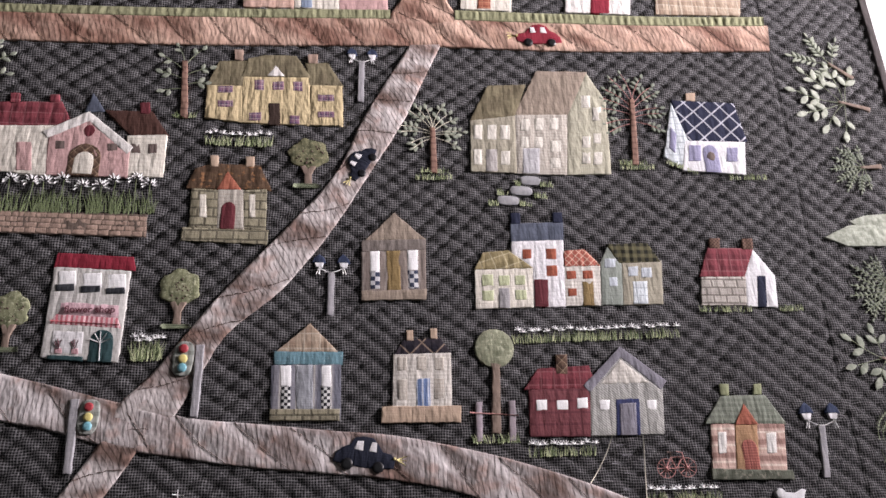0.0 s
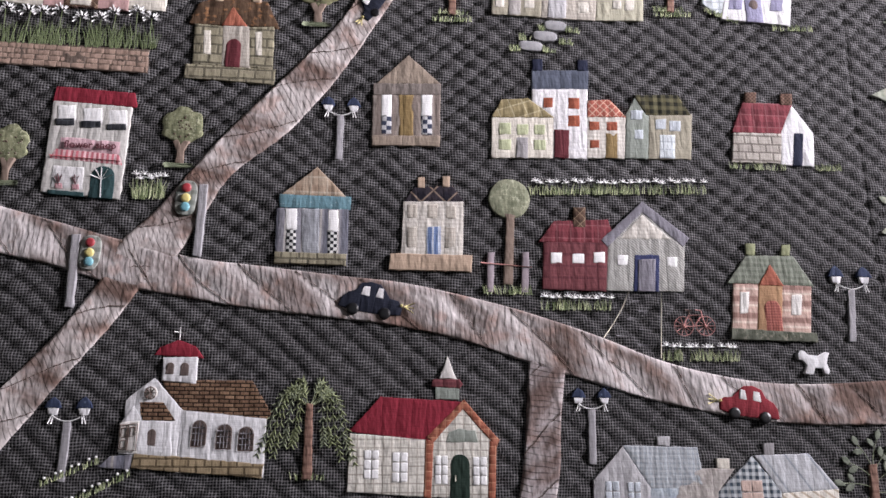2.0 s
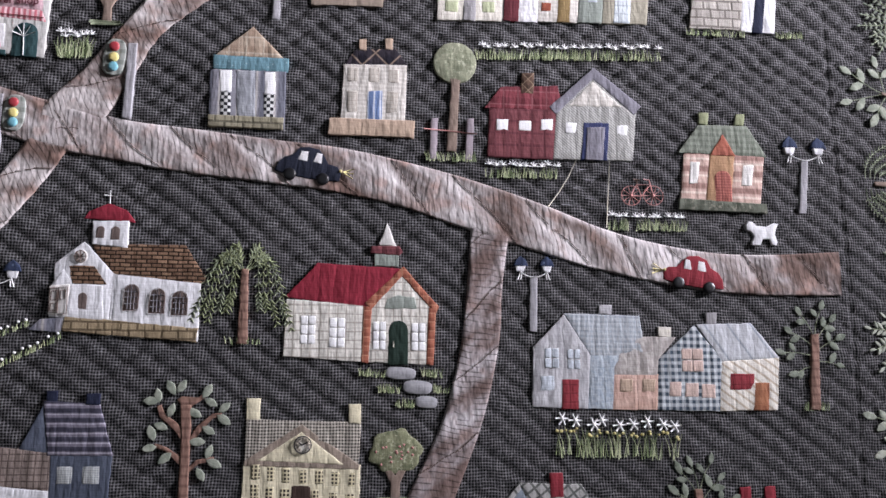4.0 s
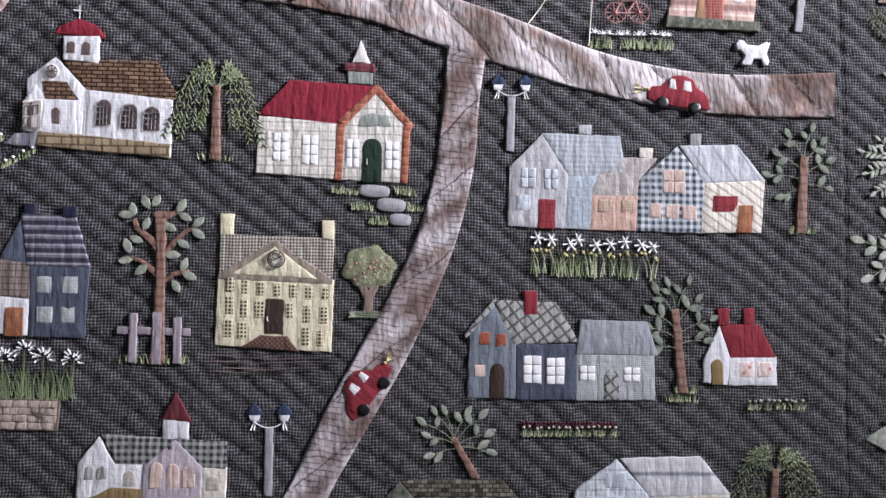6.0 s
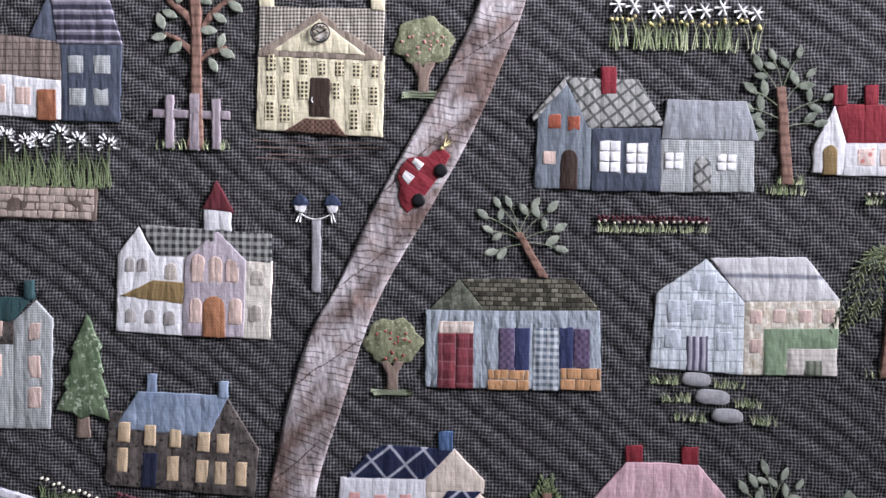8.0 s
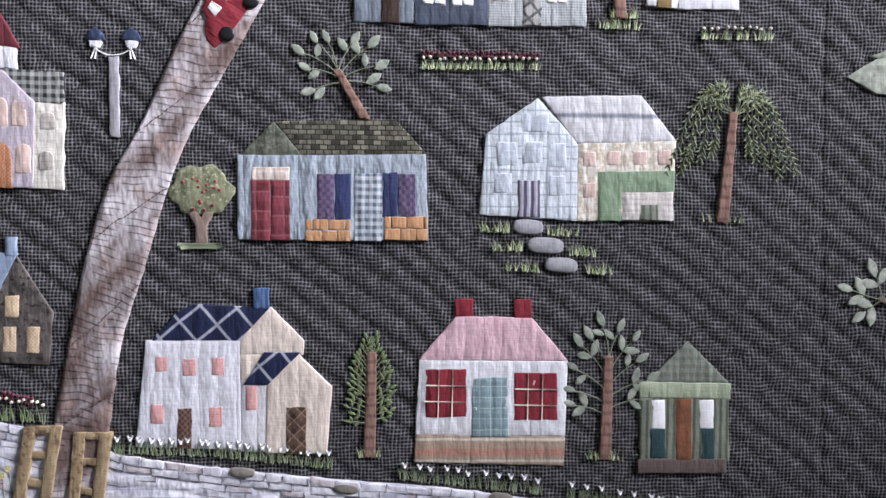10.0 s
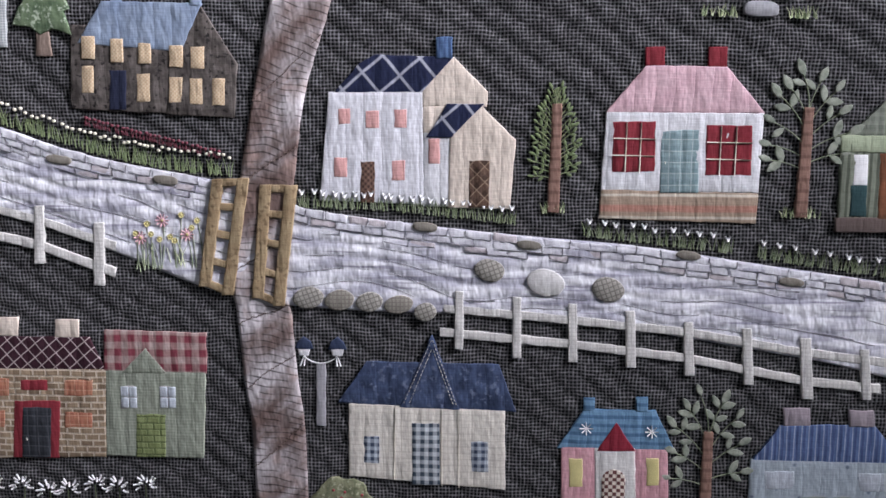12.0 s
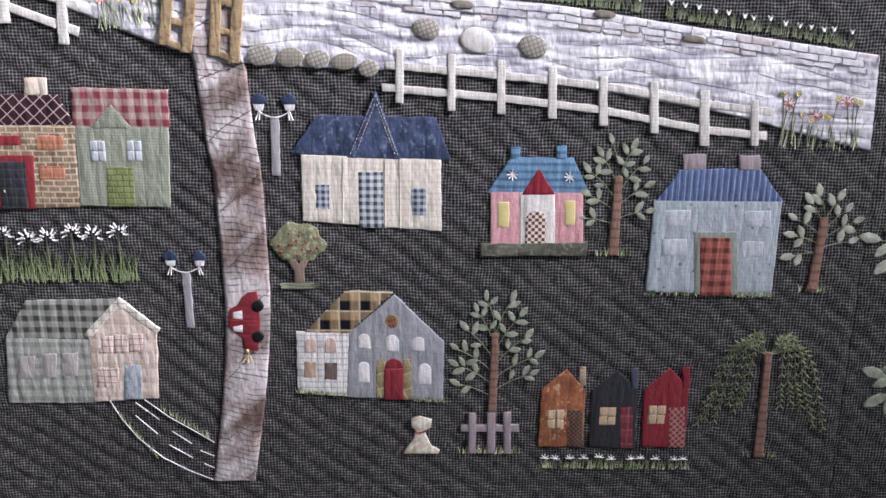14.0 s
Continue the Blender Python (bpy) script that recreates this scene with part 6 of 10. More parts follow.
patch("porch_wall", "white", h, [(-58.9, 46.2), (-48.2, 63.3), (-39.8, 50.5), (-14.3, 49), (-11.6, 18), (-57.3, 20.8)], 1)
patch("porch_roof", "shingle", h, [(-44.7, 66.4), (-22.1, 65.9), (-10.5, 49.6), (-40.7, 49.5)], 1)
patch("plinth", "tan_brick", h, [(-44.2, 21.9), (69.7, 12.6), (68.5, 0.3), (-45.8, 8.3)], 1)
patch("stairs", "grey_stripe_soft", h, [(-73.9, 9), (-64.6, 18.7), (-44.1, 20), (-46.6, 7.3)])
part_of = patch("window", "brown_window", h, arch(4.3, 27.1, 17.4, 50.4), 1)
sewn("window_stitching", "thread_grey", part_of, [[(8.0, 28.1), (8.0, 46.4)], [(10.8, 28.1), (10.8, 48.9)], [(13.7, 28.1), (13.7, 46.4)], [(5.3, 32.9), (16.4, 32.9)], [(5.3, 38.8), (16.4, 38.8)], [(5.3, 43.9), (16.4, 43.9)]], 0.35, 3.5)
sewn("window_edge", "thread_brown", part_of, [arch(4.3, 27.1, 17.4, 50.4) + [(4.3, 27.1)]], 0.25, 3.0)
part_of = patch("window", "brown_window", h, arch(26.3, 25, 39.9, 47.3), 1)
sewn("window_stitching", "thread_grey", part_of, [[(30.1, 26), (30.1, 43.3)], [(33.1, 26), (33.1, 45.8)], [(36.1, 26), (36.1, 43.3)], [(27.3, 30.6), (38.9, 30.6)], [(27.3, 36.1), (38.9, 36.1)], [(27.3, 41.1), (38.9, 41.1)]], 0.35, 3.5)
sewn("window_edge", "thread_brown", part_of, [arch(26.3, 25, 39.9, 47.3) + [(26.3, 25)]], 0.25, 3.0)
part_of = patch("window", "brown_window", h, arch(45.8, 23.7, 59.5, 45.1), 1)
sewn("window_stitching", "thread_grey", part_of, [[(49.6, 24.7), (49.6, 41.1)], [(52.6, 24.7), (52.6, 43.6)], [(55.7, 24.7), (55.7, 41.1)], [(46.8, 29.1), (58.5, 29.1)], [(46.8, 34.4), (58.5, 34.4)], [(46.8, 39.1), (58.5, 39.1)]], 0.35, 3.5)
sewn("window_edge", "thread_brown", part_of, [arch(45.8, 23.7, 59.5, 45.1) + [(45.8, 23.7)]], 0.25, 3.0)
patch("window", "brown_window", h, arch(-34.1, 27.5, -26.5, 42.3), 2)
part_of = patch("door", "off_white", h, [(-59.1, 47.7), (-42.1, 49.5), (-41.3, 21), (-58, 22.2)], 2)
sewn("door_stitching", "thread_brown", part_of, [[(-57.9, 45.3), (-42.9, 47), (-42.5, 23.4), (-57.3, 24.7), (-57.9, 45.3)], [(-50.4, 45.9), (-50.1, 23.8)], [(-56.2, 42.8), (-51.5, 43.4), (-51.7, 35.5), (-56.4, 35), (-56.2, 42.8)], [(-48.7, 43.5), (-44.5, 44), (-44.2, 36.6), (-48.4, 35.6), (-48.7, 43.5)], [(-56.1, 32), (-51.4, 32.6), (-51.7, 25.7), (-56.5, 26.1), (-56.1, 32)]], 0.42, 4.6)
part_of = patch("round_window", "off_white", h, oval(-34.6, 73.9, 6, 6.3), 1)
sewn("round_window_stitching", "thread_brown", part_of, [[(-39.7, 74), (-38.1, 78.1), (-34.9, 79.7), (-31.3, 77.8), (-29.6, 74.3), (-30.6, 70.2), (-33.9, 68.6), (-37.8, 70.1), (-39.7, 74), (-29.6, 74.3)], [(-34.9, 79.7), (-33.9, 68.6)], [(-38.5, 77.6), (-30.6, 70.2)], [(-31.3, 77.8), (-37.8, 70.1)]], 0.42, 4.6)
patch("belfry", "white", h, [(-26.6, 106.4), (4.2, 107.2), (4.6, 83.1), (-26.2, 85.5)], 1)
patch("belfry_roof", "red_bright", h, [(-35.1, 108.8), (-30.9, 115.6), (-14.9, 123.3), (1.4, 117.5), (9.1, 106.8)])
patch("window", "brown_window", h, arch(-23.3, 91.2, -16, 102), 2)
patch("window", "brown_window", h, arch(-10.6, 90, -2.8, 102.3), 2)
sewn("cross", "thread_white", h, [[(-13.9, 134.8), (-13.4, 122.8)], [(-18.9, 130.5), (-8, 129.2)]], 0.42, 1.6)
h = thing("schoolhouse", 97, 1239, "cream checked schoolhouse with bright red roof and orange plaid trim", "house", "village houses")
patch("wall", "cream_pane", h, [(-67.6, 58.1), (2.4, 53.6), (1.5, 2.4), (-69, 6.7)])
patch("wall", "cream_pane", h, [(36, 83), (67.4, 50.5), (64, 0.3), (3.5, 2.4), (4.5, 52.6)])
patch("roof", "red_bright", h, [(-40.5, 91.4), (36.5, 87.7), (3.5, 51.6), (-69.2, 59.6)])
patch("bargeboard", "orange_plaid", h, [(37, 89.8), (70, 53.1), (67.4, 46.4), (36, 80.9), (8.6, 49.6), (2.4, 55.1)], 1)
patch("pillar", "orange_plaid", h, [(1.4, 52.6), (9.1, 51.7), (7, 1.4), (0.5, 2.3)], 1)
patch("pillar", "orange_plaid", h, [(60.7, 52.4), (67.4, 51.5), (65.5, 0.3), (58.8, 0.8)], 1)
patch("attic_window", "green_grey", h, [(20.4, 50.8), (22.8, 60), (32.1, 63.3), (47.6, 61.5), (50.3, 50.7)], 1)
part_of = patch("door", "green_dark", h, arch(24.4, 0.1, 42.3, 40.3), 1)
sewn("door_handle", "thread_cream", part_of, [[(29, 21.5), (29.1, 16)]], 0.42, 3.6)
pane_grid(h, -54.5, 17.8, -40.5, 43.3, 2, 3, "pane_white", 1)
pane_grid(h, -28.9, 15.1, -14.3, 41.6, 2, 3, "pane_white", 1)
pane_grid(h, 10.1, 13.4, 22.3, 39, 2, 3, "pane_white", 1)
pane_grid(h, 44.8, 12.7, 58.2, 38, 2, 3, "pane_white", 1)
patch("steeple", "green_grey", h, [(10.5, 89.3), (32.8, 89.8), (32.6, 101.8), (10.2, 101.3)])
patch("steeple_band", "dusty_red", h, [(7.5, 108.1), (33.1, 108.2), (36.3, 104), (33.2, 100.2), (6.6, 101.2)], 1)
patch("spire", "off_white", h, [(21.8, 130.2), (30.5, 108.6), (13.7, 108.8)])
h = thing("clock_house", 48, 1089, "cream yellow clock house with houndstooth roof and dark door", "house", "village houses")
patch("wall", "yellow", h, [(-49.7, 66.2), (51, 63.2), (50.4, -0.5), (-50.8, 4.5)])
patch("roof", "houndstooth", h, [(-49.1, 102), (50.5, 99.7), (49.6, 61.8), (-49.2, 65.3)])
patch("pediment_trim", "beige_roof", h, [(-0.8, 98), (50, 63.2), (49.1, 59), (-49.6, 62.5), (-49.2, 66.7)], 1)
patch("pediment", "yellow", h, [(-0.7, 91.4), (36.4, 63.6), (-38.3, 66.8)], 2)
patch("clock_face", "cream_floral", h, oval(0.6, 80.4, 7.3, 7.3), 3)
sewn("clock_stitching", "thread_black", h, [[(7.9, 80.5), (7.6, 78.2), (6.6, 76.2), (5, 74.6), (3, 73.5), (0.7, 73.2), (-1.6, 73.5), (-3.6, 74.5), (-5.2, 76.1), (-6.3, 78.1), (-6.7, 80.4), (-6.4, 82.6), (-5.3, 84.7), (-3.8, 86.3), (-1.7, 87.3), (0.5, 87.7), (2.8, 87.3), (4.8, 86.3), (6.5, 84.7), (7.5, 82.7), (7.9, 80.5)], [(0.4, 80.2), (-3, 82.5)], [(0.4, 80.2), (4.6, 82.6)], [(5.6, 80.5), (6.5, 80.5)], [(4.9, 78), (5.7, 77.5)], [(3.2, 76.2), (3.7, 75.4)], [(0.7, 75.5), (0.7, 74.6)], [(-1.8, 76.1), (-2.3, 75.3)], [(-3.7, 77.9), (-4.4, 77.4)], [(-4.3, 80.4), (-5.3, 80.4)], [(-3.7, 82.9), (-4.5, 83.3)], [(-1.9, 84.7), (-2.4, 85.5)], [(0.6, 85.3), (0.5, 86.3)], [(3.1, 84.7), (3.5, 85.5)], [(4.9, 82.9), (5.7, 83.4)]], 0.6, 6.6)
patch("chimney", "yellow", h, [(-49.1, 101.1), (-37.3, 101.1), (-37.5, 119.9), (-49.4, 119.9)])
patch("chimney", "yellow", h, [(39.7, 98.7), (50.5, 98.7), (50.3, 115.6), (39.5, 115.5)], 1)
patch("window", "grille", h, [(-42.2, 51.5), (-35.3, 51.6), (-35.5, 63.5), (-42.4, 63.5)], 2)
patch("window", "grille", h, [(-29.4, 49.5), (-22.9, 49.6), (-23, 61.7), (-29.5, 61.7)], 1)
patch("window", "grille", h, [(-16.4, 48.3), (-9.9, 48.4), (-10, 60.3), (-16.5, 60.3)], 1)
patch("window", "grille", h, [(-2, 47.5), (4.4, 47.6), (4.3, 59.3), (-2.2, 59.2)], 1)
patch("window", "grille", h, [(12.2, 46.8), (19.1, 46.9), (18.9, 58.2), (12.1, 58.2)], 1)
patch("window", "grille", h, [(26.1, 45.4), (33.3, 45.5), (33.2, 57.2), (25.9, 57.2)], 1)
patch("window", "grille", h, [(40.5, 44.8), (46.2, 44.9), (46.1, 56.6), (40.4, 56.5)], 1)
patch("window", "grille", h, [(-42.3, 32.2), (-35.7, 32.2), (-35.8, 46.8), (-42.5, 46.8)], 1)
patch("window", "grille", h, [(-29.7, 29.2), (-23.2, 29.3), (-23.4, 45), (-29.9, 45)], 1)
patch("window", "grille", h, [(-17.1, 28.4), (-9.3, 28.5), (-9.5, 43.6), (-17.3, 43.6)], 1)
patch("window", "grille", h, [(9, 27.9), (15.9, 28), (15.7, 42.4), (8.8, 42.3)], 1)
patch("window", "grille", h, [(24.5, 25), (31.3, 25.1), (31.1, 39.8), (24.3, 39.8)], 1)
patch("window", "grille", h, [(38.3, 24.4), (46.1, 24.5), (45.9, 38.4), (38.1, 38.4)], 1)
patch("window", "grille", h, [(-43.9, 11.9), (-35.4, 11.9), (-35.6, 27.1), (-44, 27)], 1)
patch("window", "grille", h, [(-31.6, 10.2), (-23.7, 10.3), (-23.9, 25.1), (-31.8, 25.1)], 1)
patch("window", "grille", h, [(23.6, 5.3), (30.8, 5.4), (30.6, 20.6), (23.4, 20.5)], 1)
patch("window", "grille", h, [(36.7, 4.2), (42.7, 4.2), (42.6, 18.4), (36.5, 18.4)], 1)
patch("door", "brown_door", h, [(-8.2, 44.9), (-6.3, 45.9), (6.5, 45.5), (8.4, 44.1), (8.3, 14.1), (-8.7, 14.9)], 1)
sewn("door_knob", "thread_white", h, [[(-5.6, 30.5), (-6.2, 28), (-5.2, 26)]], 0.5, 3.6)
patch("stairs", "brown_check", h, [(-11.6, 13.9), (11.6, 13.2), (22.2, -0.3), (-28, 3.8)], 1)
h = thing("terrace_house", -247, 1105, "white terrace house with maroon plaid roof and brown windows", "house", "village houses")
patch("wall", "white", h, [(-27.5, 71.3), (26.4, 70.6), (26.2, -0), (-26.8, 2.3)])
patch("roof", "maroon_plaid", h, [(-28, 116.3), (14.2, 114.5), (27.4, 70.6), (-27.5, 70.8)])
patch("window", "brown_window", h, [(-0.3, 46.6), (14.4, 46.7), (14.3, 61.5), (-0.4, 61.4)], 1)
patch("window", "brown_window", h, [(1.6, 14.1), (14.8, 14.2), (14.6, 29.5), (1.4, 29.4)], 1)
h = thing("terrace_house", -191, 1100, "low white terrace house with brown checked roof and orange door", "house", "village houses")
patch("wall", "white", h, [(-29.7, 37.5), (30.3, 31.3), (29.6, 0.4), (-30.8, 4)])
patch("roof", "brown_pane", h, [(-28.1, 68.5), (28.4, 63.6), (30.3, 31.3), (-29.7, 37)])
patch("window", "pink_pane", h, [(-26.5, 13.6), (-15.3, 13.7), (-15.4, 28), (-26.7, 27.9)], 1)
patch("window", "pink_pane", h, [(-7.9, 11.9), (5.2, 12), (5, 26.3), (-8.1, 26.2)], 1)
patch("door", "orange_door", h, [(10.2, -0.3), (26.2, -0.2), (26, 24.6), (9.9, 24.4)], 1)
h = thing("terrace_house", -150, 1098, "slate grey terrace house with plaid roof and pale windows", "house", "village houses")
patch("wall", "navy_streak", h, [(-12, 63.2), (38.2, 63.1), (36.5, 0.5), (-10.9, 1.4)])
patch("wall", "blue_slate", h, [(-21.2, 104.5), (-13, 63.2), (-38.3, 67.3)])
patch("roof", "lilac_plaid", h, [(-21.3, 107.9), (25.2, 105.2), (38.7, 62.1), (-14, 62.3)], 1)
patch("chimney", "navy", h, [(-19.3, 107.4), (-10.1, 107.4), (-10.2, 116.5), (-19.4, 116.4)])
patch("chimney", "navy", h, [(14.1, 104.7), (25.2, 104.7), (25.1, 114.2), (14, 114.2)], 2)
patch("window", "grey_tweed", h, [(-5.5, 39), (7.1, 39.1), (7, 53.4), (-5.6, 53.3)], 1)
patch("window", "grey_tweed", h, [(15.3, 39.2), (29.3, 39.3), (29.2, 53.5), (15.2, 53.4)], 1)
patch("window", "grey_tweed", h, [(-4.2, 13.4), (9.3, 13.5), (9.2, 27.3), (-4.4, 27.2)], 1)
patch("window", "grey_tweed", h, [(15.6, 13.6), (28.2, 13.7), (28, 27.4), (15.5, 27.3)], 1)
h = thing("convent", -52, 927, "white and lilac convent with checked roof and maroon steeple", "house", "village houses")
patch("wall", "white", h, [(-45.6, 88.2), (-31.9, 65.6), (-7.8, 65.1), (-8.1, 1.1), (-63.5, 4.2), (-62.2, 66)])
patch("wall", "cream", h, [(38.1, 63), (63.3, 62.1), (61.7, -0.2), (36.9, 0.6)])
patch("roof", "black_check", h, [(-43.7, 90.1), (62.6, 83.8), (62.4, 60.2), (-30.9, 64.7)])
patch("wall", "lilac", h, [(19.2, 85.4), (42.4, 62.2), (40.7, 0.7), (-9, 1.5), (-7.8, 63.2)], 1)
patch("lean_to", "gold", h, [(-33.1, 45.7), (-7.6, 44.2), (-8.4, 26.7), (-60.4, 32.3)], 1)
patch("steeple", "white", h, [(7.7, 85.7), (29.7, 86.1), (29.5, 103.5), (7.5, 103.2)])
patch("steeple_roof", "maroon", h, [(17.8, 126), (31.9, 100.7), (6.6, 103.2)], 1)
patch("window", "grey_pane", h, arch(-56.3, 52, -48.1, 64.3), 1)
patch("window", "grey_pane", h, arch(-46.2, 52.2, -37.1, 63.6), 1)
patch("window", "grey_pane", h, arch(-55.9, 11.1, -46.7, 23), 1)
patch("window", "grey_pane", h, arch(-40, 11, -30.3, 22.4), 1)
patch("window", "grey_pane", h, arch(-24.5, 9.4, -14.9, 21.7), 1)
patch("window", "greige", h, arch(-24, 46.4, -13.5, 59.7), 1)
patch("window", "pink_pane", h, arch(-2, 44.5, 9, 67.2), 2)
patch("window", "pink_pane", h, arch(12.4, 44.7, 23.4, 65.5), 2)
patch("window", "pink_pane", h, arch(25.8, 45, 36.7, 63.9), 2)
patch("window", "pink_pane", h, arch(-3.5, 11.7, 7, 32.1), 2)
patch("window", "pink_pane", h, arch(28.5, 11.5, 39.5, 32.7), 2)
patch("door", "orange_check", h, arch(7.6, 0.7, 25.7, 34.3), 2)
patch("window", "greige", h, arch(45.9, 42.5, 56.8, 55.7), 1)
patch("window", "greige", h, arch(44.8, 13.7, 55.2, 27.8), 1)
h = thing("tall_house", -220, 848, "tall grey tweed house with dark green roof and tan windows", "house", "village houses")
patch("wall", "grey_tweed", h, [(-51.2, 0.1), (20.4, 2), (19.7, 71.8), (-51.9, 70.3)])
patch("attic", "stone_dark", h, [(-51.9, 69.3), (20.7, 70.9), (20.5, 91), (-52.1, 89.5)], 1)
patch("wall", "grey_tweed", h, [(20, 89.5), (38.3, 106.2), (52.6, 92.1), (50.7, 2.3), (19.4, 1.9)])
patch("roof", "dark_teal", h, [(-52.3, 107.8), (35.9, 109), (19.5, 89.5), (-52.1, 88.1)], 2)
patch("chimney", "dark_teal", h, [(29.6, 107.4), (36.9, 107.6), (36.7, 122.9), (29.4, 122.7)], 3)
patch("window", "pink_pane", h, [(-24.9, 75.2), (-12.6, 75.5), (-12.8, 88.9), (-25, 88.6)], 2)
patch("window", "pink_pane", h, [(0.1, 76.7), (11.8, 76.9), (11.7, 89.9), (-0.1, 89.6)], 2)
patch("window", "pink_pane", h, [(-26.6, 44.4), (-15.8, 44.7), (-15.9, 62.9), (-26.7, 62.7)], 1)
patch("window", "pink_pane", h, [(-1.1, 44.6), (10.7, 44.8), (10.5, 62.5), (-1.2, 62.3)], 1)
patch("window", "pink_pane", h, [(32.8, 74), (43.5, 74.3), (43.4, 88.6), (32.7, 88.4)], 1)
patch("window", "pink_pane", h, [(32.7, 43.4), (42.9, 43.7), (42.7, 61.8), (32.5, 61.6)], 1)
patch("window", "pink_pane", h, [(-1.3, 17.2), (9, 17.5), (8.8, 36.6), (-1.5, 36.4)], 1)
patch("window", "pink_pane", h, [(32.4, 19), (43.2, 19.3), (43, 36.5), (32.3, 36.2)], 1)
patch("door", "pink_tattersall", h, [(-30.5, 0.6), (-13.8, 1.1), (-14.2, 37.5), (-30.9, 37.1)], 1)
h = thing("stone_house", -61, 800, "dark stone house with slate blue roof and lit tan windows", "house", "village houses")
patch("wall", "stone_dark", h, [(-60.2, 66.3), (14.8, 64.6), (9.1, 2.4), (-62.6, 5.9)])
patch("wall", "stone_dark", h, [(36.7, 80), (62.4, 38), (59.6, -0.3), (9.1, 2), (13.3, 56.7)])
patch("roof", "blue_plain", h, [(-55.1, 53.1), (-36.2, 82.5), (38, 80.8), (22, 46.7)], 1)
patch("chimney", "blue_plain", h, [(-29.3, 81.7), (-21.4, 81.7), (-20.7, 97), (-28.5, 97.1)])
patch("chimney", "blue_plain", h, [(29.3, 79.2), (37.1, 79.2), (37.6, 92.6), (29.8, 92.6)], 2)
patch("window", "gold_window", h, [(-52.4, 41.5), (-42.4, 41.5), (-41.6, 57.9), (-51.5, 57.9)], 2)
patch("window", "gold_window", h, [(-30.9, 39.1), (-21.3, 39.1), (-20.6, 55.9), (-30.1, 55.9)], 2)
patch("window", "gold_window", h, [(-10.2, 38.3), (-0.7, 38.3), (-0.1, 52.7), (-9.5, 52.7)], 2)
patch("window", "gold_window", h, [(12.9, 35.9), (22.8, 35.9), (23.4, 51.1), (13.5, 51.1)], 2)
patch("window", "gold_window", h, [(28.1, 34.7), (38.4, 34.7), (39, 50.3), (28.7, 50.3)], 1)
patch("window", "gold_window", h, [(-53.6, 17.3), (-44.4, 17.3), (-43.5, 36.7), (-52.6, 36.7)], 1)
patch("window", "gold_window", h, [(-12.6, 10.9), (-2.6, 10.9), (-1.8, 31.1), (-11.7, 31.1)], 1)
patch("window", "gold_window", h, [(11.5, 10.1), (21.4, 10.2), (22.1, 28.7), (12.2, 28.7)], 1)
patch("window", "gold_window", h, [(26.8, 9.4), (36.3, 9.4), (37, 27.9), (27.5, 27.9)], 1)
patch("window", "gold_window", h, [(43.3, 8.6), (52.9, 8.6), (53.5, 27.9), (44, 27.9)], 1)
patch("door", "navy", h, [(-33.3, 5.1), (-20.8, 5.2), (-19.5, 33.9), (-32, 33.9)], 1)
h = thing("row_house", 307, 1201, "pale grey row house with checked roof and dark red door", "house", "village houses")
patch("wall", "grey_light", h, [(-52.7, 55.7), (-23.1, 86), (1.3, 48.6), (-2.2, 0.1), (-54, 1.5)])
patch("wall", "blue_floral", h, [(0.8, 49.1), (33.6, 49.4), (24.1, 30.9), (21.6, -0.4), (-2.7, 0.1)])
patch("roof", "grey_check", h, [(-23.6, 87), (49.1, 85.9), (53.2, 50.5), (50.9, 48.5), (1.3, 48.1)])
patch("chimney", "grey_light", h, [(9.9, 87), (22.4, 87.1), (22.8, 95.6), (10.2, 95.4)])
pane_grid(h, -42.4, 36.6, -28.6, 54.9, 2, 2, "pale_blue_pane", 1)
pane_grid(h, -21.2, 35.7, -8.4, 54.1, 2, 2, "pale_blue_pane", 1)
patch("window", "pale_blue_pane", h, [(-46.3, 16.4), (-33.7, 16.5), (-33.4, 29.5), (-46, 29.5)], 1)
patch("door", "red_window", h, [(-26.9, -0.4), (-11.2, -0.4), (-10.2, 26.6), (-26.1, 26.5)], 1)
h = thing("row_house", 357, 1200, "small peach row house with mottled beige roof", "house", "village houses")
patch("wall", "peach", h, [(-29.5, 0.1), (13.3, 0.2), (15.2, 33.1), (-28, 32.9)])
patch("roof", "beige_mottle", h, [(-12.3, 67.5), (33.7, 67.4), (16, 46.5), (14.5, 31.1), (-33.9, 31.8)])
patch("window", "tan_pane", h, [(-22.3, 16.7), (-10, 16.8), (-9.4, 28.4), (-21.7, 28.3)], 1)
patch("window", "tan_pane", h, [(-0.8, 16.8), (11.5, 16.8), (12.2, 28.5), (-0.2, 28.5)], 1)
patch("chimney", "cream", h, [(16.6, 67.2), (28.7, 67.4), (29.3, 76.8), (17.2, 76.7)])
h = thing("row_house", 431, 1199, "blue gingham row house with pale striped roof", "house", "village houses")
patch("wall", "blue_gingham", h, [(-21.9, 79.7), (3.5, 48), (-0.6, 0.3), (-60.7, 1.2), (-58, 47.5)])
patch("roof", "ice_stripe_slant", h, [(-20.2, 80.7), (34.3, 82.5), (60.7, 50), (3.4, 46.4)])
patch("chimney", "grey", h, [(-10.7, 80.9), (-0.1, 81), (0.8, 92.2), (-9.9, 92)])
pane_grid(h, -36.2, 36.4, -14.7, 58.1, 2, 2, "pink_pane", 1)
patch("window", "pink_pane", h, [(-49.2, 13.8), (-37.8, 13.9), (-36.9, 27.1), (-48.4, 27)], 1)
patch("window", "pink_pane", h, [(-34, 13.4), (-21, 13.4), (-20.1, 26.2), (-33.2, 26.1)], 1)
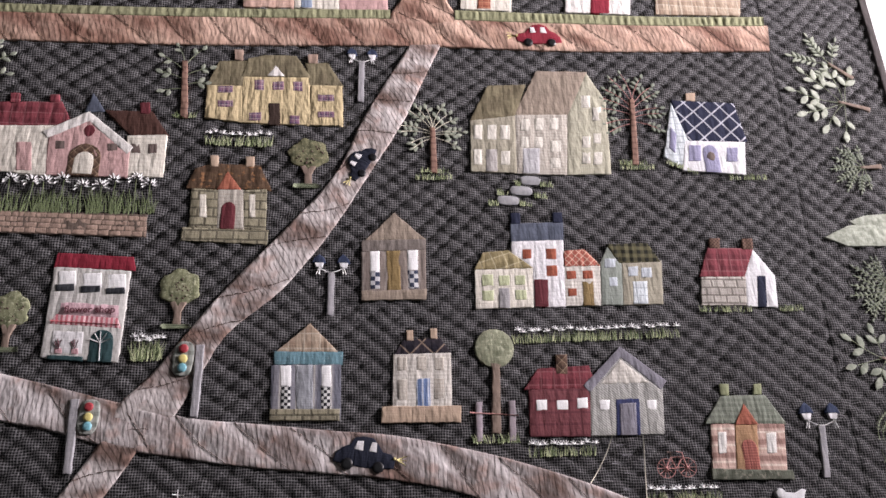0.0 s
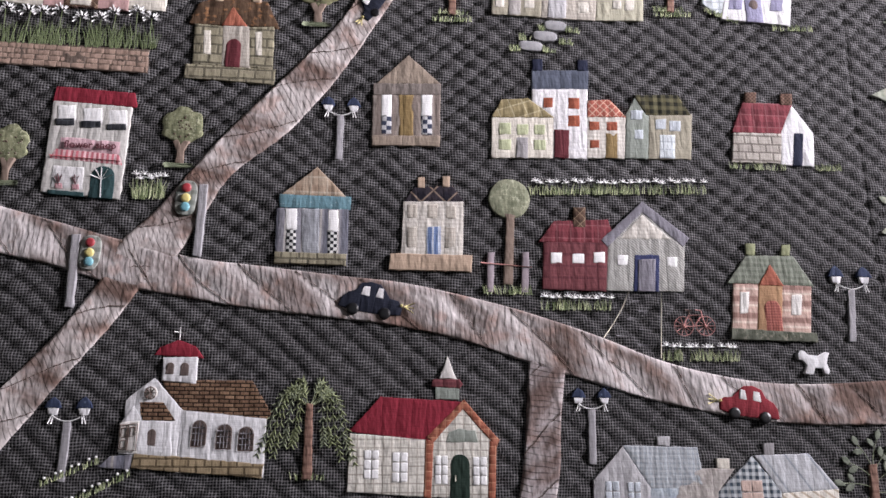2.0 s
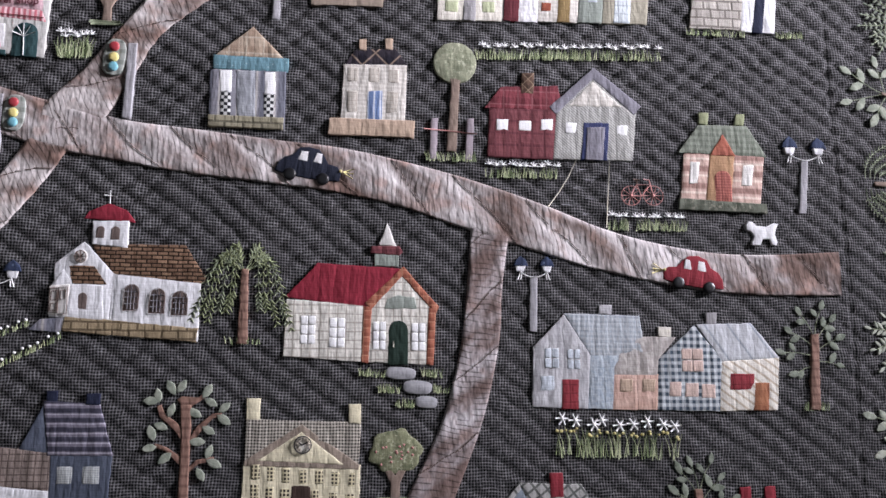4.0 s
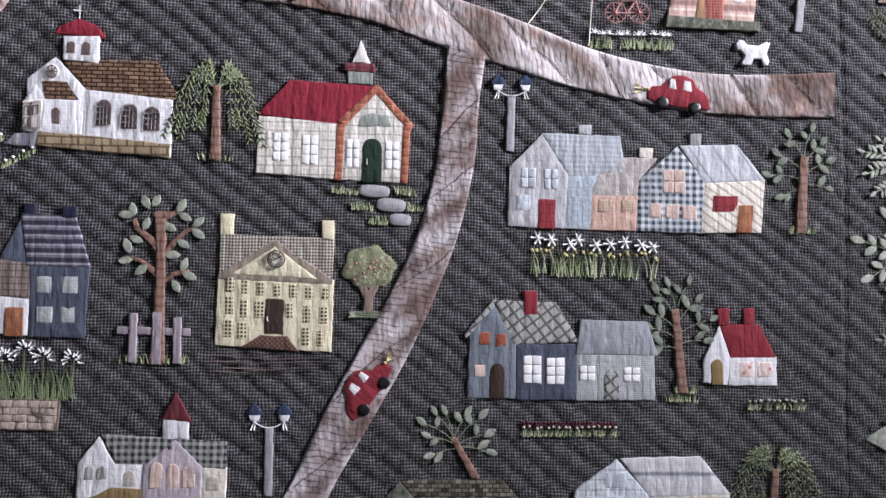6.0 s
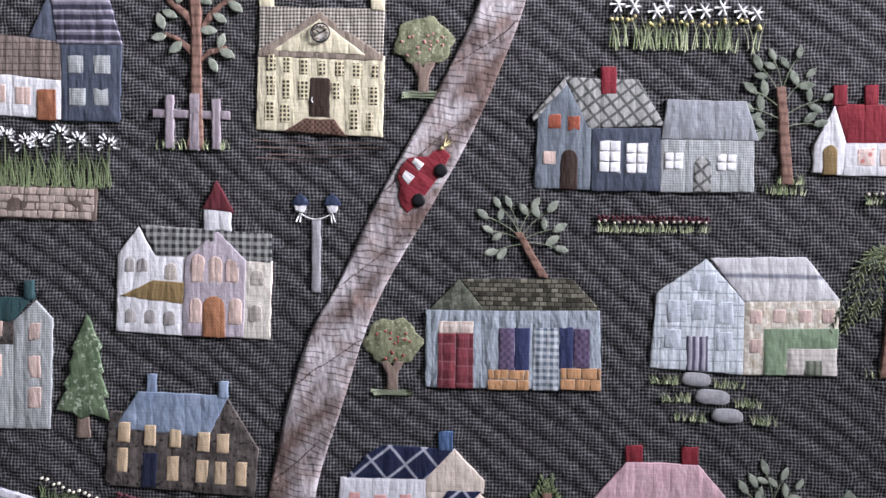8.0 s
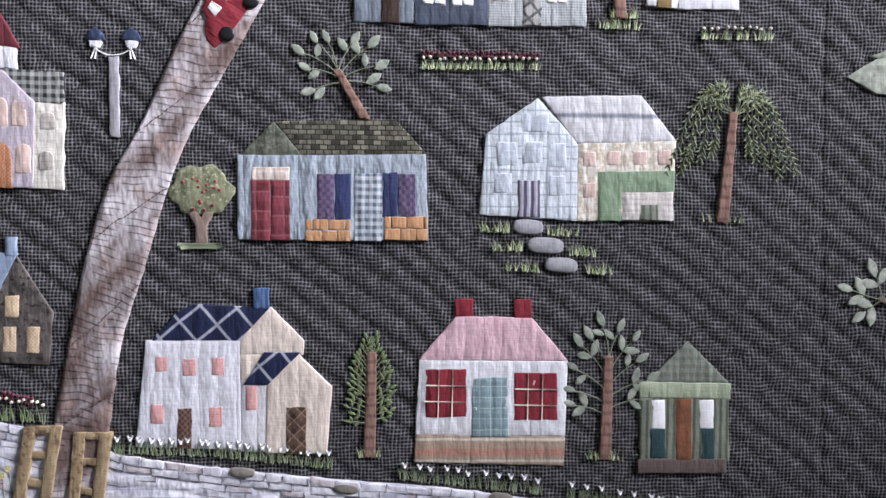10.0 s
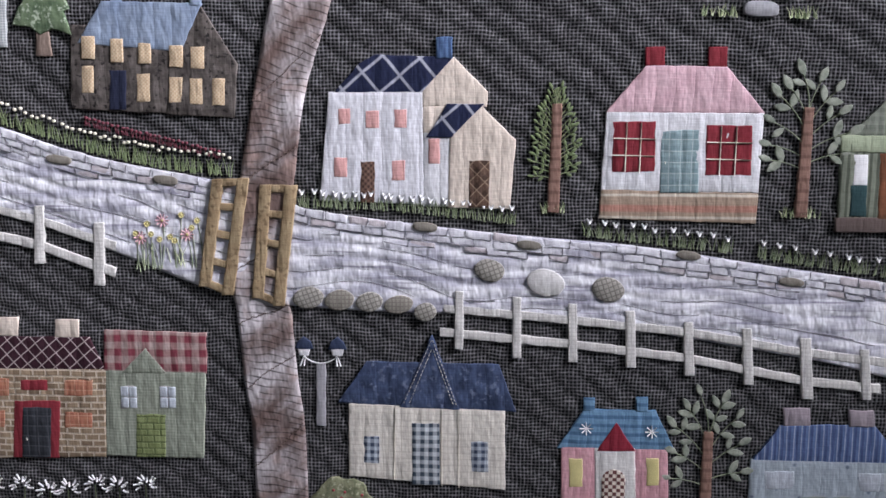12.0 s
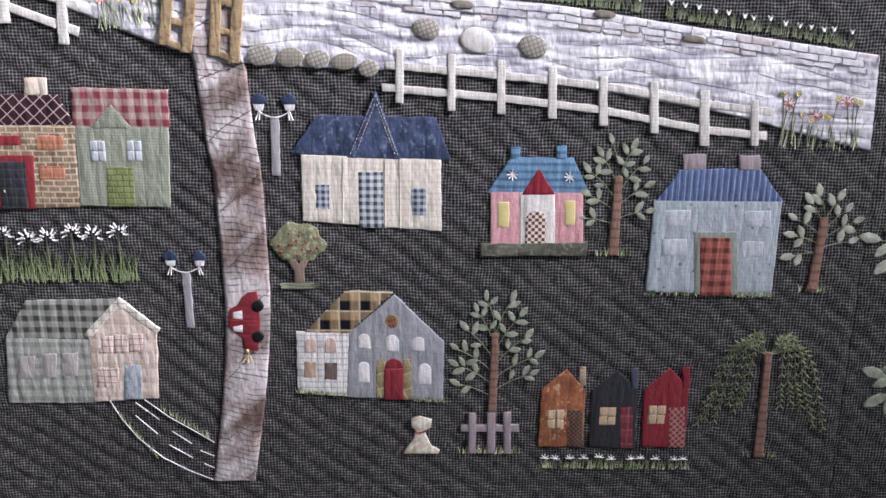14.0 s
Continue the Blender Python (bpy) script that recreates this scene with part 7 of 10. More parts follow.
patch("window", "pink_pane", h, [(-18.3, 12.4), (-4.7, 12.4), (-3.7, 25.2), (-17.4, 25.2)], 1)
h = thing("row_house", 460, 1199, "cream flowered row house with red window and orange door", "house", "village houses")
patch("wall", "cream_slant", h, [(-25.6, 46.4), (31.2, 50.5), (26.7, 1.9), (-30.2, 0.3)])
patch("window", "red_window", h, [(-19.3, 20.2), (4.4, 20.2), (5.7, 35.2), (-18.2, 35.1)], 1)
patch("door", "orange_door", h, [(2.8, 1.3), (17.7, 1.4), (20.1, 27), (5, 26.9)], 1)
h = thing("blue_cottage", 266, 1048, "slate blue cottage with grey plaid roof and red chimney", "house", "village houses")
patch("wall", "blue_grey", h, [(-25.5, 86.2), (-4.7, 49.3), (-4.9, 1.1), (-48.3, 1.5), (-46.3, 58.6)])
patch("wall", "navy_streak", h, [(-4, -0.2), (49.6, 0.5), (48.9, 49.5), (-4.7, 48.9)])
patch("roof", "grey_plaid", h, [(-25.5, 88.1), (31, 86.7), (52.1, 51.8), (-7.9, 48.4)])
patch("bargeboard", "grey_plaid", h, [(-25.5, 88.5), (-24.5, 82.5), (-49.5, 53.5), (-51.4, 57.7)], 1)
patch("chimney", "red", h, [(2.3, 75.3), (14.2, 75.5), (13.9, 96.7), (2, 96.6)], 1)
patch("window", "orange_pane", h, [(-38.3, 48.5), (-28.2, 48.6), (-28.3, 59.3), (-38.4, 59.2)], 1)
patch("window", "orange_pane", h, [(-23, 46.4), (-13.4, 46.5), (-13.5, 58.5), (-23.2, 58.4)], 1)
patch("window", "pink_pane", h, [(-41.6, 20.6), (-31.5, 20.7), (-31.6, 30.9), (-41.7, 30.8)], 1)
patch("door", "brown_door", h, arch(-28.2, 0.9, -14.8, 32), 1)
pane_grid(h, 1.6, 14.8, 18.1, 39.3, 2, 3, "pane_white", 1)
pane_grid(h, 22.3, 14.1, 38.8, 37.7, 2, 3, "pane_white", 1)
h = thing("pale_cottage", 352, 1048, "pale grey cottage with soft grey roof and plaid arched door", "house", "village houses")
patch("wall", "grey_tweed", h, [(-36.8, -0.4), (35, 0.6), (34.4, 42.9), (-37.4, 42.1)])
patch("roof", "blue_grey_light", h, [(-32.4, 71.7), (27.6, 70.4), (37.6, 40.2), (-36.9, 40.7)], 1)
pane_grid(h, -34, 17.7, -19.4, 30.7, 2, 2, "pane_white", 1)
pane_grid(h, 6.1, 16.9, 21.1, 29.8, 2, 2, "pane_white", 1)
patch("door", "grey_plaid", h, arch(-11.5, 0.5, 2.2, 27.2), 1)
h = thing("small_cottage", 465, 1062, "little white cottage with dark red roof and two chimneys", "house", "village houses")
patch("wall", "white", h, [(-18.2, 53.9), (-8.9, 25), (-11.3, 0.3), (-34.5, 2.4), (-33.1, 23.7)])
patch("wall", "white", h, [(-10.8, -0.2), (34.1, 0.4), (34, 26), (-10.9, 25.4)])
patch("roof", "red", h, [(-18.2, 55.3), (18.6, 54.4), (34, 25.1), (-8.9, 24.5)])
patch("chimney", "red", h, [(-19.6, 53.9), (-9.5, 54), (-9.5, 69.5), (-19.7, 69.4)], 1)
patch("chimney", "red", h, [(4.1, 54.2), (14.2, 54.3), (14.2, 69.8), (4, 69.7)])
patch("door", "gold", h, arch(-26.8, 0.7, -15.7, 23.4), 1)
patch("window", "pink_dots", h, [(-0.7, 7.7), (12.3, 7.9), (12.3, 21.4), (-0.7, 21.2)], 1)
patch("window", "pink_dots", h, [(16.2, 7.9), (28.8, 8.1), (28.7, 21.1), (16.2, 21)], 1)
h = thing("garage_house", 204, 891, "denim blue house with thatched roof, red doors and orange brick panels", "house", "village houses")
patch("wall", "blue_tweed", h, [(-69.8, 62.1), (66.7, 64), (68.9, 0.8), (-69.7, 0.5)])
patch("roof", "green_moss", h, [(-43.5, 86.2), (-22.4, 61.6), (-67.4, 62.1)])
patch("roof", "thatch", h, [(-43.1, 86.6), (44.7, 88.5), (67.2, 63.6), (-22.8, 61.6)])
patch("lintel", "peach_plaid", h, [(-59.5, 43.6), (-31.8, 43.8), (-31.8, 53.3), (-59.5, 53.1)], 1)
patch("door", "red_plaid", h, [(-59.7, 0.2), (-45.7, 0.3), (-45.8, 44.1), (-59.9, 44)], 1)
patch("door", "red_plaid", h, [(-45.7, 0.3), (-31.6, 0.4), (-31.8, 44.2), (-45.8, 44.1)], 1)
patch("window", "purple_check", h, [(-12.2, 15.4), (0.6, 15.5), (0.4, 49), (-12.4, 48.9)], 1)
patch("window", "indigo", h, [(0.6, 15.5), (12.6, 15.6), (12.4, 49.1), (0.4, 49)], 1)
patch("door", "blue_gingham_small", h, [(15.1, -0.1), (35.4, 0.1), (35.1, 49.7), (14.8, 49.6)], 1)
patch("window", "indigo", h, [(35.3, 17.9), (46.4, 18), (46.2, 50.6), (35.1, 50.5)], 1)
patch("window", "purple_check", h, [(46.4, 18), (59.7, 18.1), (59.4, 49.5), (46.2, 49.4)], 1)
brick_band(h, -20.5, -0.2, 12.6, 15.9, 2, 13, "orange_brick", 1)
brick_band(h, 36.6, 0.6, 68.4, 18.4, 2, 13, "orange_brick", 1)
h = thing("glass_house", 382, 907, "pale checked house with striped roof and green porch", "house", "village houses")
patch("wall", "ice", h, [(-29.6, 89.4), (0, 56.7), (-0.1, -0.3), (-72.1, 4.1), (-67.7, 62.8)])
patch("wall", "cream_floral", h, [(-0.4, 57.1), (72.1, 59.3), (70.1, 0.3), (-0.5, -0.3)])
patch("roof", "ice_stripe", h, [(-27.2, 90.2), (46.1, 92), (72.9, 58.5), (-0.4, 56.3)])
patch("window", "pale_blue_pane", h, [(-41.7, 64.6), (-21.9, 64.8), (-22.1, 78.8), (-41.9, 78.6)], 1)
patch("window", "pale_blue_pane", h, [(-59.6, 39.7), (-44.3, 39.9), (-44.5, 57.2), (-59.8, 57.1)], 1)
patch("window", "pale_blue_pane", h, [(-41.1, 41.5), (-25.8, 41.7), (-26, 57.3), (-41.2, 57.2)], 1)
patch("window", "pale_blue_pane", h, [(-22, 38.8), (-8.4, 38.9), (-8.7, 56.6), (-22.3, 56.5)], 1)
patch("window", "pale_blue_pane", h, [(-61.5, 19.9), (-48.3, 20), (-48.4, 34.5), (-61.6, 34.4)], 1)
patch("window", "pale_blue_pane", h, [(-21.4, 18.2), (-9, 18.3), (-9.2, 32.7), (-21.6, 32.6)], 1)
patch("door", "purple_stripe", h, [(-43.9, 2.3), (-27.4, 2.4), (-27.7, 29.7), (-44.2, 29.6)], 1)
patch("window", "pink_pane", h, [(3.9, 39.8), (13.4, 39.9), (13.3, 50.2), (3.8, 50.2)], 1)
patch("window", "pink_pane", h, [(21.7, 41.2), (31.1, 41.3), (31, 51.2), (21.5, 51.1)], 1)
patch("window", "pink_pane", h, [(41, 41.4), (50.9, 41.5), (50.8, 51.3), (40.9, 51.3)], 1)
patch("window", "pink_pane", h, [(58.8, 41.5), (68.3, 41.6), (68.1, 52.3), (58.6, 52.2)], 1)
patch("window", "pink_pane", h, [(4.2, 17.1), (13.3, 17.2), (13.2, 27.9), (4.1, 27.9)], 1)
patch("porch_wall", "cream_check", h, [(32.5, 0.4), (71, 0.7), (70.6, 21.8), (32.2, 21.5)], 1)
patch("porch_roof", "green_porch", h, [(14.7, 36.2), (72, 37.5), (71.5, 21.8), (33.1, 20.7), (32.5, 0.4), (15.2, -0.1)], 1)
patch("porch_window", "green_stripe", h, [(46.2, 0.9), (59.4, 1), (59.2, 12.6), (46, 12.5)], 2)
h = thing("long_house", 132, 735, "white ribbed house with navy plaid roof, beige gable and annexe", "house", "village houses")
patch("wall", "white_rib", h, [(-64.1, 82.9), (3.9, 83.4), (4.9, 2.4), (-71.7, 5)])
patch("wall", "beige", h, [(26, 107.6), (50.8, 83.3), (50, 72.8), (3.9, 72.5), (3.9, 83.8)])
patch("wall", "white", h, [(4.4, 1.1), (24.2, 1.2), (24.3, 54.9), (4.6, 54.8)])
patch("wall", "beige", h, [(4, 73.2), (34, 73.2), (25, 53.8), (4.4, 54.2)])
patch("wall", "beige", h, [(46, 73.6), (71, 49.4), (67.5, -0.4), (22.6, 0.4), (23.5, 50.8)], 1)
patch("roof", "navy_plaid_big", h, [(-59.8, 82.5), (-42.5, 102.6), (-30.2, 109.5), (26, 107.2), (3.5, 82.6)])
patch("roof", "navy_plaid_big", h, [(21.9, 74.6), (48.4, 74.8), (24.3, 50.8), (6.6, 50.7)], 2)
patch("chimney", "blue", h, [(13.6, 106.3), (25.2, 106.4), (25.2, 121.6), (13.6, 121.5)], 1)
patch("window", "pink_patch", h, [(-57.2, 60.1), (-48, 60.1), (-47.9, 71.4), (-57.1, 71.3)], 1)
patch("window", "pink_patch", h, [(-37.3, 57.4), (-27.3, 57.4), (-27.3, 69.9), (-37.2, 69.8)], 1)
patch("window", "pink_patch", h, [(-16.6, 57.5), (-7.4, 57.5), (-7.3, 70.8), (-16.5, 70.8)], 1)
patch("window", "pink_patch", h, [(-60.8, 22.1), (-50.8, 22.1), (-50.6, 36.3), (-60.6, 36.3)], 1)
patch("window", "pink_patch", h, [(-18.4, 19.8), (-8.7, 19.8), (-8.7, 34.5), (-18.3, 34.4)], 1)
patch("window", "pink_patch", h, [(8.2, 32.1), (16.6, 32.1), (16.7, 50), (8.2, 49.9)], 1)
patch("door", "brown_check", h, [(-41.7, 3.5), (-30.9, 3.5), (-30.7, 33.6), (-41.5, 33.5)], 1)
patch("door", "brown_plaid", h, [(37.5, 0.4), (52.5, 0.4), (52.5, 34.7), (37.5, 34.7)], 2)
h = thing("pink_house", 320, 725, "white house with pink hipped roof, red chimneys and windows", "house", "village houses")
patch("wall", "white", h, [(-53.2, 79.3), (56.3, 78.3), (54.9, 22.4), (-55.9, 23.7)])
patch("roof", "pink", h, [(-26.3, 111.4), (29.5, 110.6), (57.1, 78.3), (-54, 78.8)])
patch("chimney", "red", h, [(-27.1, 111), (-13.7, 111.1), (-13.9, 124), (-27.3, 123.9)])
patch("chimney", "red", h, [(16.4, 110.1), (29.1, 110.2), (28.8, 124), (16.2, 123.9)])
patch("window", "red", h, [(-48.3, 36.9), (-18.1, 37), (-18.5, 72.5), (-48.6, 72.4)], 1)
part_of = patch("window", "red", h, [(17.2, 34.7), (49.3, 34.8), (48.7, 70.1), (16.7, 69.9)], 1)
sewn("window_stitching", "thread_cream", part_of, [[(-38.9, 72), (-39.3, 36.9)], [(-28.7, 71.7), (-29.1, 36.5)], [(-48.1, 60.6), (-18.3, 59.9)], [(-48.8, 48.7), (-19, 48)]], 0.4, 2.9)
sewn("window_stitching", "thread_cream", part_of, [[(26.9, 69.5), (26.7, 34.7)], [(37.6, 69.2), (37.4, 34.3)], [(17.3, 58), (48.5, 57.4)], [(17.1, 46.2), (48.3, 45.5)]], 0.4, 2.9)
part_of = patch("door", "teal_door", h, [(-14.2, 22.2), (12.9, 22.3), (12.2, 66.6), (-14.8, 66.4)], 1)
sewn("door_knob", "thread_cream", part_of, [[(-11.6, 44.4), (-11.2, 42.8)]], 0.42, 3.6)
patch("plinth", "salmon_stripe", h, [(-55.9, 24.6), (54.9, 22), (54.1, 0.5), (-56.5, 3.2)])
h = thing("kiosk", 464, 720, "small green checked kiosk with rust door", "kiosk", "village houses")
patch("wall", "green_stripe", h, [(-33.1, 8.5), (34.2, 8.6), (32.7, 56.8), (-34.3, 56.5)])
patch("roof", "green_roof", h, [(1.9, 98.5), (33.2, 67.1), (-29.2, 68)])
patch("beam", "green_light", h, [(-34.6, 68.4), (34, 67.1), (33.9, 55.5), (-34.3, 56.5)], 1)
patch("window", "pane_white", h, [(-24.6, 33.4), (-14.6, 33.4), (-15.2, 54.9), (-25.1, 54.9)], 1)
patch("window", "dark_teal", h, [(-25.2, 11.4), (-14, 11.4), (-14.6, 33.4), (-25.8, 33.4)], 1)
patch("window", "pane_white", h, [(11.3, 33.5), (22.1, 33.5), (21.4, 55.1), (10.6, 55)], 1)
patch("window", "dark_teal", h, [(12.8, 10.7), (22.8, 10.7), (22.1, 33.5), (12.1, 33.5)], 1)
patch("door", "orange_roof", h, [(-6, 9), (6.1, 9), (4.8, 55.8), (-7.3, 55.8)], 1)
patch("plinth", "brown_window", h, [(-34.5, -0.2), (32, -0.2), (31.6, 10.7), (-34.8, 10.6)], 1)
h = thing("brick_house", -163, 536, "stone brick house with maroon roof and red framed door", "house", "village houses")
patch("wall", "stone_brick", h, [(-52.9, 72.4), (55.7, 73.6), (52.9, 3.9), (-56.7, -0.4)])
patch("roof", "maroon_pane", h, [(-36.9, 97.7), (44.2, 98.3), (55.7, 73.1), (-52, 71.9)])
patch("chimney", "beige", h, [(-30.2, 98.2), (-11.8, 98.5), (-10.7, 112.7), (-29, 112.5)])
patch("chimney", "beige", h, [(17.6, 97.9), (35.8, 98.2), (36.8, 111.9), (18.6, 111.7)])
patch("window", "brick_window", h, [(-46.7, 50.8), (-21.4, 51.2), (-20.3, 64.9), (-45.5, 64.5)], 1)
patch("window", "brick_window", h, [(22.3, 52), (45, 52.4), (45.8, 65), (23.2, 64.7)], 1)
patch("window", "brick_window", h, [(-49, 25.4), (-26.4, 25.9), (-25.3, 39.3), (-47.8, 38.9)], 1)
patch("window", "brick_window", h, [(21.5, 26.8), (43.4, 27.2), (44.2, 39.6), (22.4, 39.2)], 1)
patch("lintel", "red", h, [(-12.5, 55.6), (9.8, 56), (10.5, 64.5), (-11.8, 64.1)], 1)
patch("door_frame", "red", h, [(-21.2, 1.4), (15.9, 2.1), (19.2, 48.1), (-17.4, 47.5)], 1)
part_of = patch("door", "charcoal_door", h, [(-13.9, 2), (9.2, 2.5), (12.2, 42.8), (-10.7, 42.4)], 2)
sewn("door_knob", "thread_cream", part_of, [[(-8.3, 18.5), (-7.9, 16.6)]], 0.42, 4.6)
h = thing("green_house", -69, 540, "grey green house with red gingham roof and lime door", "house", "village houses")
patch("wall", "green_tweed", h, [(-37.9, 68.6), (39.8, 68.9), (36.2, 0.6), (-40.6, 0.9)])
patch("roof", "red_gingham", h, [(-37.8, 100.4), (41.4, 99.1), (40.7, 67.5), (-39.7, 68.6)])
patch("gable", "green_tweed", h, [(-6.1, 86.6), (10.1, 67.5), (-25.3, 67)], 1)
pane_grid(h, -26.9, 39.4, -13.8, 56.8, 2, 2, "pale_blue_pane", 1)
pane_grid(h, 3.6, 40, 16.7, 57.3, 2, 2, "pale_blue_pane", 1)
patch("door", "lime", h, [(-16.8, 0.4), (6.5, 0.9), (8.1, 35.2), (-14.9, 34.8)], 1)
h = thing("green_house", -248, 533, "grey green house with red gingham roof beside the brick house", "house", "village houses")
patch("wall", "green_tweed", h, [(-32.5, -0.1), (25.2, 1.1), (32.1, 74.9), (-24.4, 74)])
patch("roof", "red_gingham", h, [(-24.5, 73.1), (30.6, 73.9), (33.4, 104.6), (-21.2, 103.9)])
pane_grid(h, 0.2, 43.7, 13.7, 61.3, 2, 2, "pale_blue_pane", 1)
h = thing("villa", 139, 522, "cream villa with starry navy roof and gingham door", "house", "village houses")
patch("wall", "cream", h, [(-58.9, 64.6), (58.8, 62.1), (60, -0.2), (-59.3, 7.6)])
patch("roof", "navy_mottle", h, [(-45.2, 97.5), (53.8, 97.1), (67.3, 60.9), (-67.2, 65.4)])
part_of = patch("gable", "navy_mottle", h, [(4.1, 118.9), (25.1, 62), (-20.2, 63)], 1)
sewn("gable_stitching", "thread_cream", part_of, dashes((3.7, 107.5), (-13, 65.4)) + dashes((5.1, 107.5), (20.5, 65.1)) + dashes((3.9, 115), (-17.6, 65)) + dashes((4.6, 115), (23, 64.4)), 0.22, 2.8)
patch("window", "navy_gingham", h, [(-47.7, 18.3), (-35.7, 18.6), (-35.7, 39.9), (-47.6, 39.6)], 1)
patch("window", "navy_gingham", h, [(34.1, 13.5), (46.9, 13.8), (46.3, 37.7), (33.7, 37.5)], 1)
patch("door", "blue_gingham", h, [(-10.7, 2), (10.5, 2.5), (9.8, 51), (-11.1, 50.6)], 1)
sewn("panel_seam", "thread_cream", h, [[(-23.8, 62.5), (-24.1, 6.5)], [(11.5, 62.2), (11.9, 2)], [(24.1, 62.4), (24.8, 0.9)]], 0.25, 2.2)
h = thing("small_villa", 279, 500, "little pink house with blue roof, red gable and moss base", "house", "village houses")
patch("wall", "rose_plain", h, [(-37.8, 8.9), (-11, 9.2), (-12.7, 57.8), (-39, 57.5)])
patch("wall", "rose_plain", h, [(16.7, 11), (42.1, 11.3), (39.6, 57.3), (14.7, 57.1)])
patch("wall", "off_white", h, [(-12.5, 9.2), (17.8, 9.5), (15.6, 57.1), (-14.1, 56.8)], 1)
patch("roof", "blue_band", h, [(-22.2, 86.1), (29.9, 86.6), (44.9, 56.4), (-42.3, 55.5)])
patch("gable", "red_bright", h, [(1.4, 77.2), (15.7, 55.1), (-12.6, 54.8)], 2)
patch("chimney", "blue_band", h, [(-23.1, 85.1), (-14.6, 85.2), (-14.9, 95.2), (-23.4, 95.1)], 1)
patch("chimney", "blue_band", h, [(15.7, 85.5), (24.3, 85.6), (23.7, 96.5), (15.2, 96.4)], 1)
patch("window", "thread_yellow", h, [(-32.4, 26), (-22.2, 26.1), (-22.9, 48.4), (-33, 48.3)], 1)
patch("window", "thread_yellow", h, [(25.1, 28.6), (34.3, 28.7), (33.2, 49.9), (24.1, 49.8)], 1)
patch("door", "brown_checker", h, arch(-8.2, 9.8, 9.3, 41.2), 2)
patch("plinth", "green_moss", h, [(-46.7, 11.3), (45.9, 13.3), (45.1, 1.7), (-46.4, 0.2)], 3)
sewn("snow_stitching", "thread_white", h, [[(-25.6, 71.7), (-16, 71.8)], [(-21, 76.5), (-20.7, 66.9)], [(-24.2, 75.1), (-17.4, 68.4)], [(-17.6, 75.1), (-24, 68.3)]], 0.42, 2.6)
sewn("snow_stitching", "thread_white", h, [[(22.6, 70.2), (32.2, 70.3)], [(27.2, 75.1), (27.6, 65.5)], [(23.9, 73.6), (30.9, 66.9)], [(30.6, 73.7), (24.2, 66.9)]], 0.42, 2.6)
h = thing("blue_house", 434, 466, "slate blue knit house with striped blue roof and orange plaid door", "house", "village houses")
patch("wall", "blue_knot", h, [(-54.6, 85.1), (54, 85.2), (54.7, -0.2), (-55.6, 3.3)])
patch("roof", "blue_stripe", h, [(-34.2, 111), (32.1, 113.6), (55.6, 84.3), (-53, 84.1)])
patch("chimney", "lilac_post", h, [(-31.8, 111), (-12.8, 111.2), (-14.1, 124.6), (-33, 124.4)])
patch("chimney", "lilac_post", h, [(14.8, 111.5), (32.3, 111.7), (31, 124.1), (13.5, 123.9)], 1)
patch("window", "pale_blue_pane", h, [(-43.1, 62.5), (-21.8, 62.7), (-23, 76.6), (-44.2, 76.4)], 1)
patch("window", "pale_blue_pane", h, [(24.7, 62.7), (47, 62.9), (45.4, 76.8), (23.2, 76.6)], 1)
patch("window", "pale_blue_pane", h, [(-44.9, 36.3), (-22.9, 36.6), (-24.2, 51.2), (-46.1, 51)], 1)
patch("window", "pale_blue_pane", h, [(24.7, 35.5), (45.2, 35.8), (43.6, 49.9), (23.2, 49.7)], 1)
patch("door_frame", "green_grey", h, [(-13.3, 0.7), (25.3, 1.1), (19.4, 58.2), (-18.5, 57.8)], 1)
patch("door", "red_check", h, [(-8.3, 0.2), (19, 0.5), (13.6, 53.1), (-13.1, 52.8)], 2)
h = thing("farm_house", -122, 356, "grey plaid house with peach gabled front and white bargeboards", "house", "village houses")
patch("wall", "grey_plaid_soft", h, [(-66.8, 64.6), (12.7, 63.8), (6.9, 1.6), (-72.6, 0.2)])
patch("wall", "peach_plaid", h, [(37.2, 99.6), (68.2, 70.8), (65, 7.2), (6.5, 2.7), (7.7, 64.8)], 1)
patch("roof", "grey_plaid_dark", h, [(-44.9, 99.3), (36.4, 101.7), (11.1, 62.7), (-67.9, 63.5)])
patch("bargeboard", "cream_pane", h, [(37.6, 103.3), (71.9, 74.1), (68, 69.2), (36.8, 95.4), (8.6, 63.7), (4.2, 69.1)], 2)
patch("window", "grey_pane", h, [(-60.7, 24.8), (-45.4, 25), (-42.7, 47), (-58, 46.8)], 1)
patch("window", "grey_pane", h, [(-38.6, 26.2), (-25.8, 26.3), (-23.2, 49.3), (-35.9, 49.2)], 1)
patch("window", "grey_pane", h, [(-20.5, 28), (-6.2, 28.2), (-3.9, 50.1), (-18.1, 49.9)], 1)
patch("window", "pink_tattersall", h, [(14.8, 49.7), (28, 49.9), (29.6, 67.2), (16.5, 67)], 2)
patch("window", "pink_tattersall", h, [(28.5, 50.4), (41.7, 50.6), (43.3, 68.4), (30.2, 68.3)], 2)
patch("window", "pink_tattersall", h, [(42.4, 52.2), (55, 52.3), (56.5, 69.6), (43.9, 69.5)], 2)
patch("window", "pink_tattersall", h, [(10, 17.3), (29.5, 17.5), (31.3, 36.8), (11.9, 36.6)], 2)
patch("door", "blue_floral", h, [(33.5, 5.8), (50, 6), (52.9, 39.8), (36.6, 39.6)], 2)
h = thing("guild_house", 136, 363, "blue grey gabled house with tartan roof and red door", "house", "village houses")
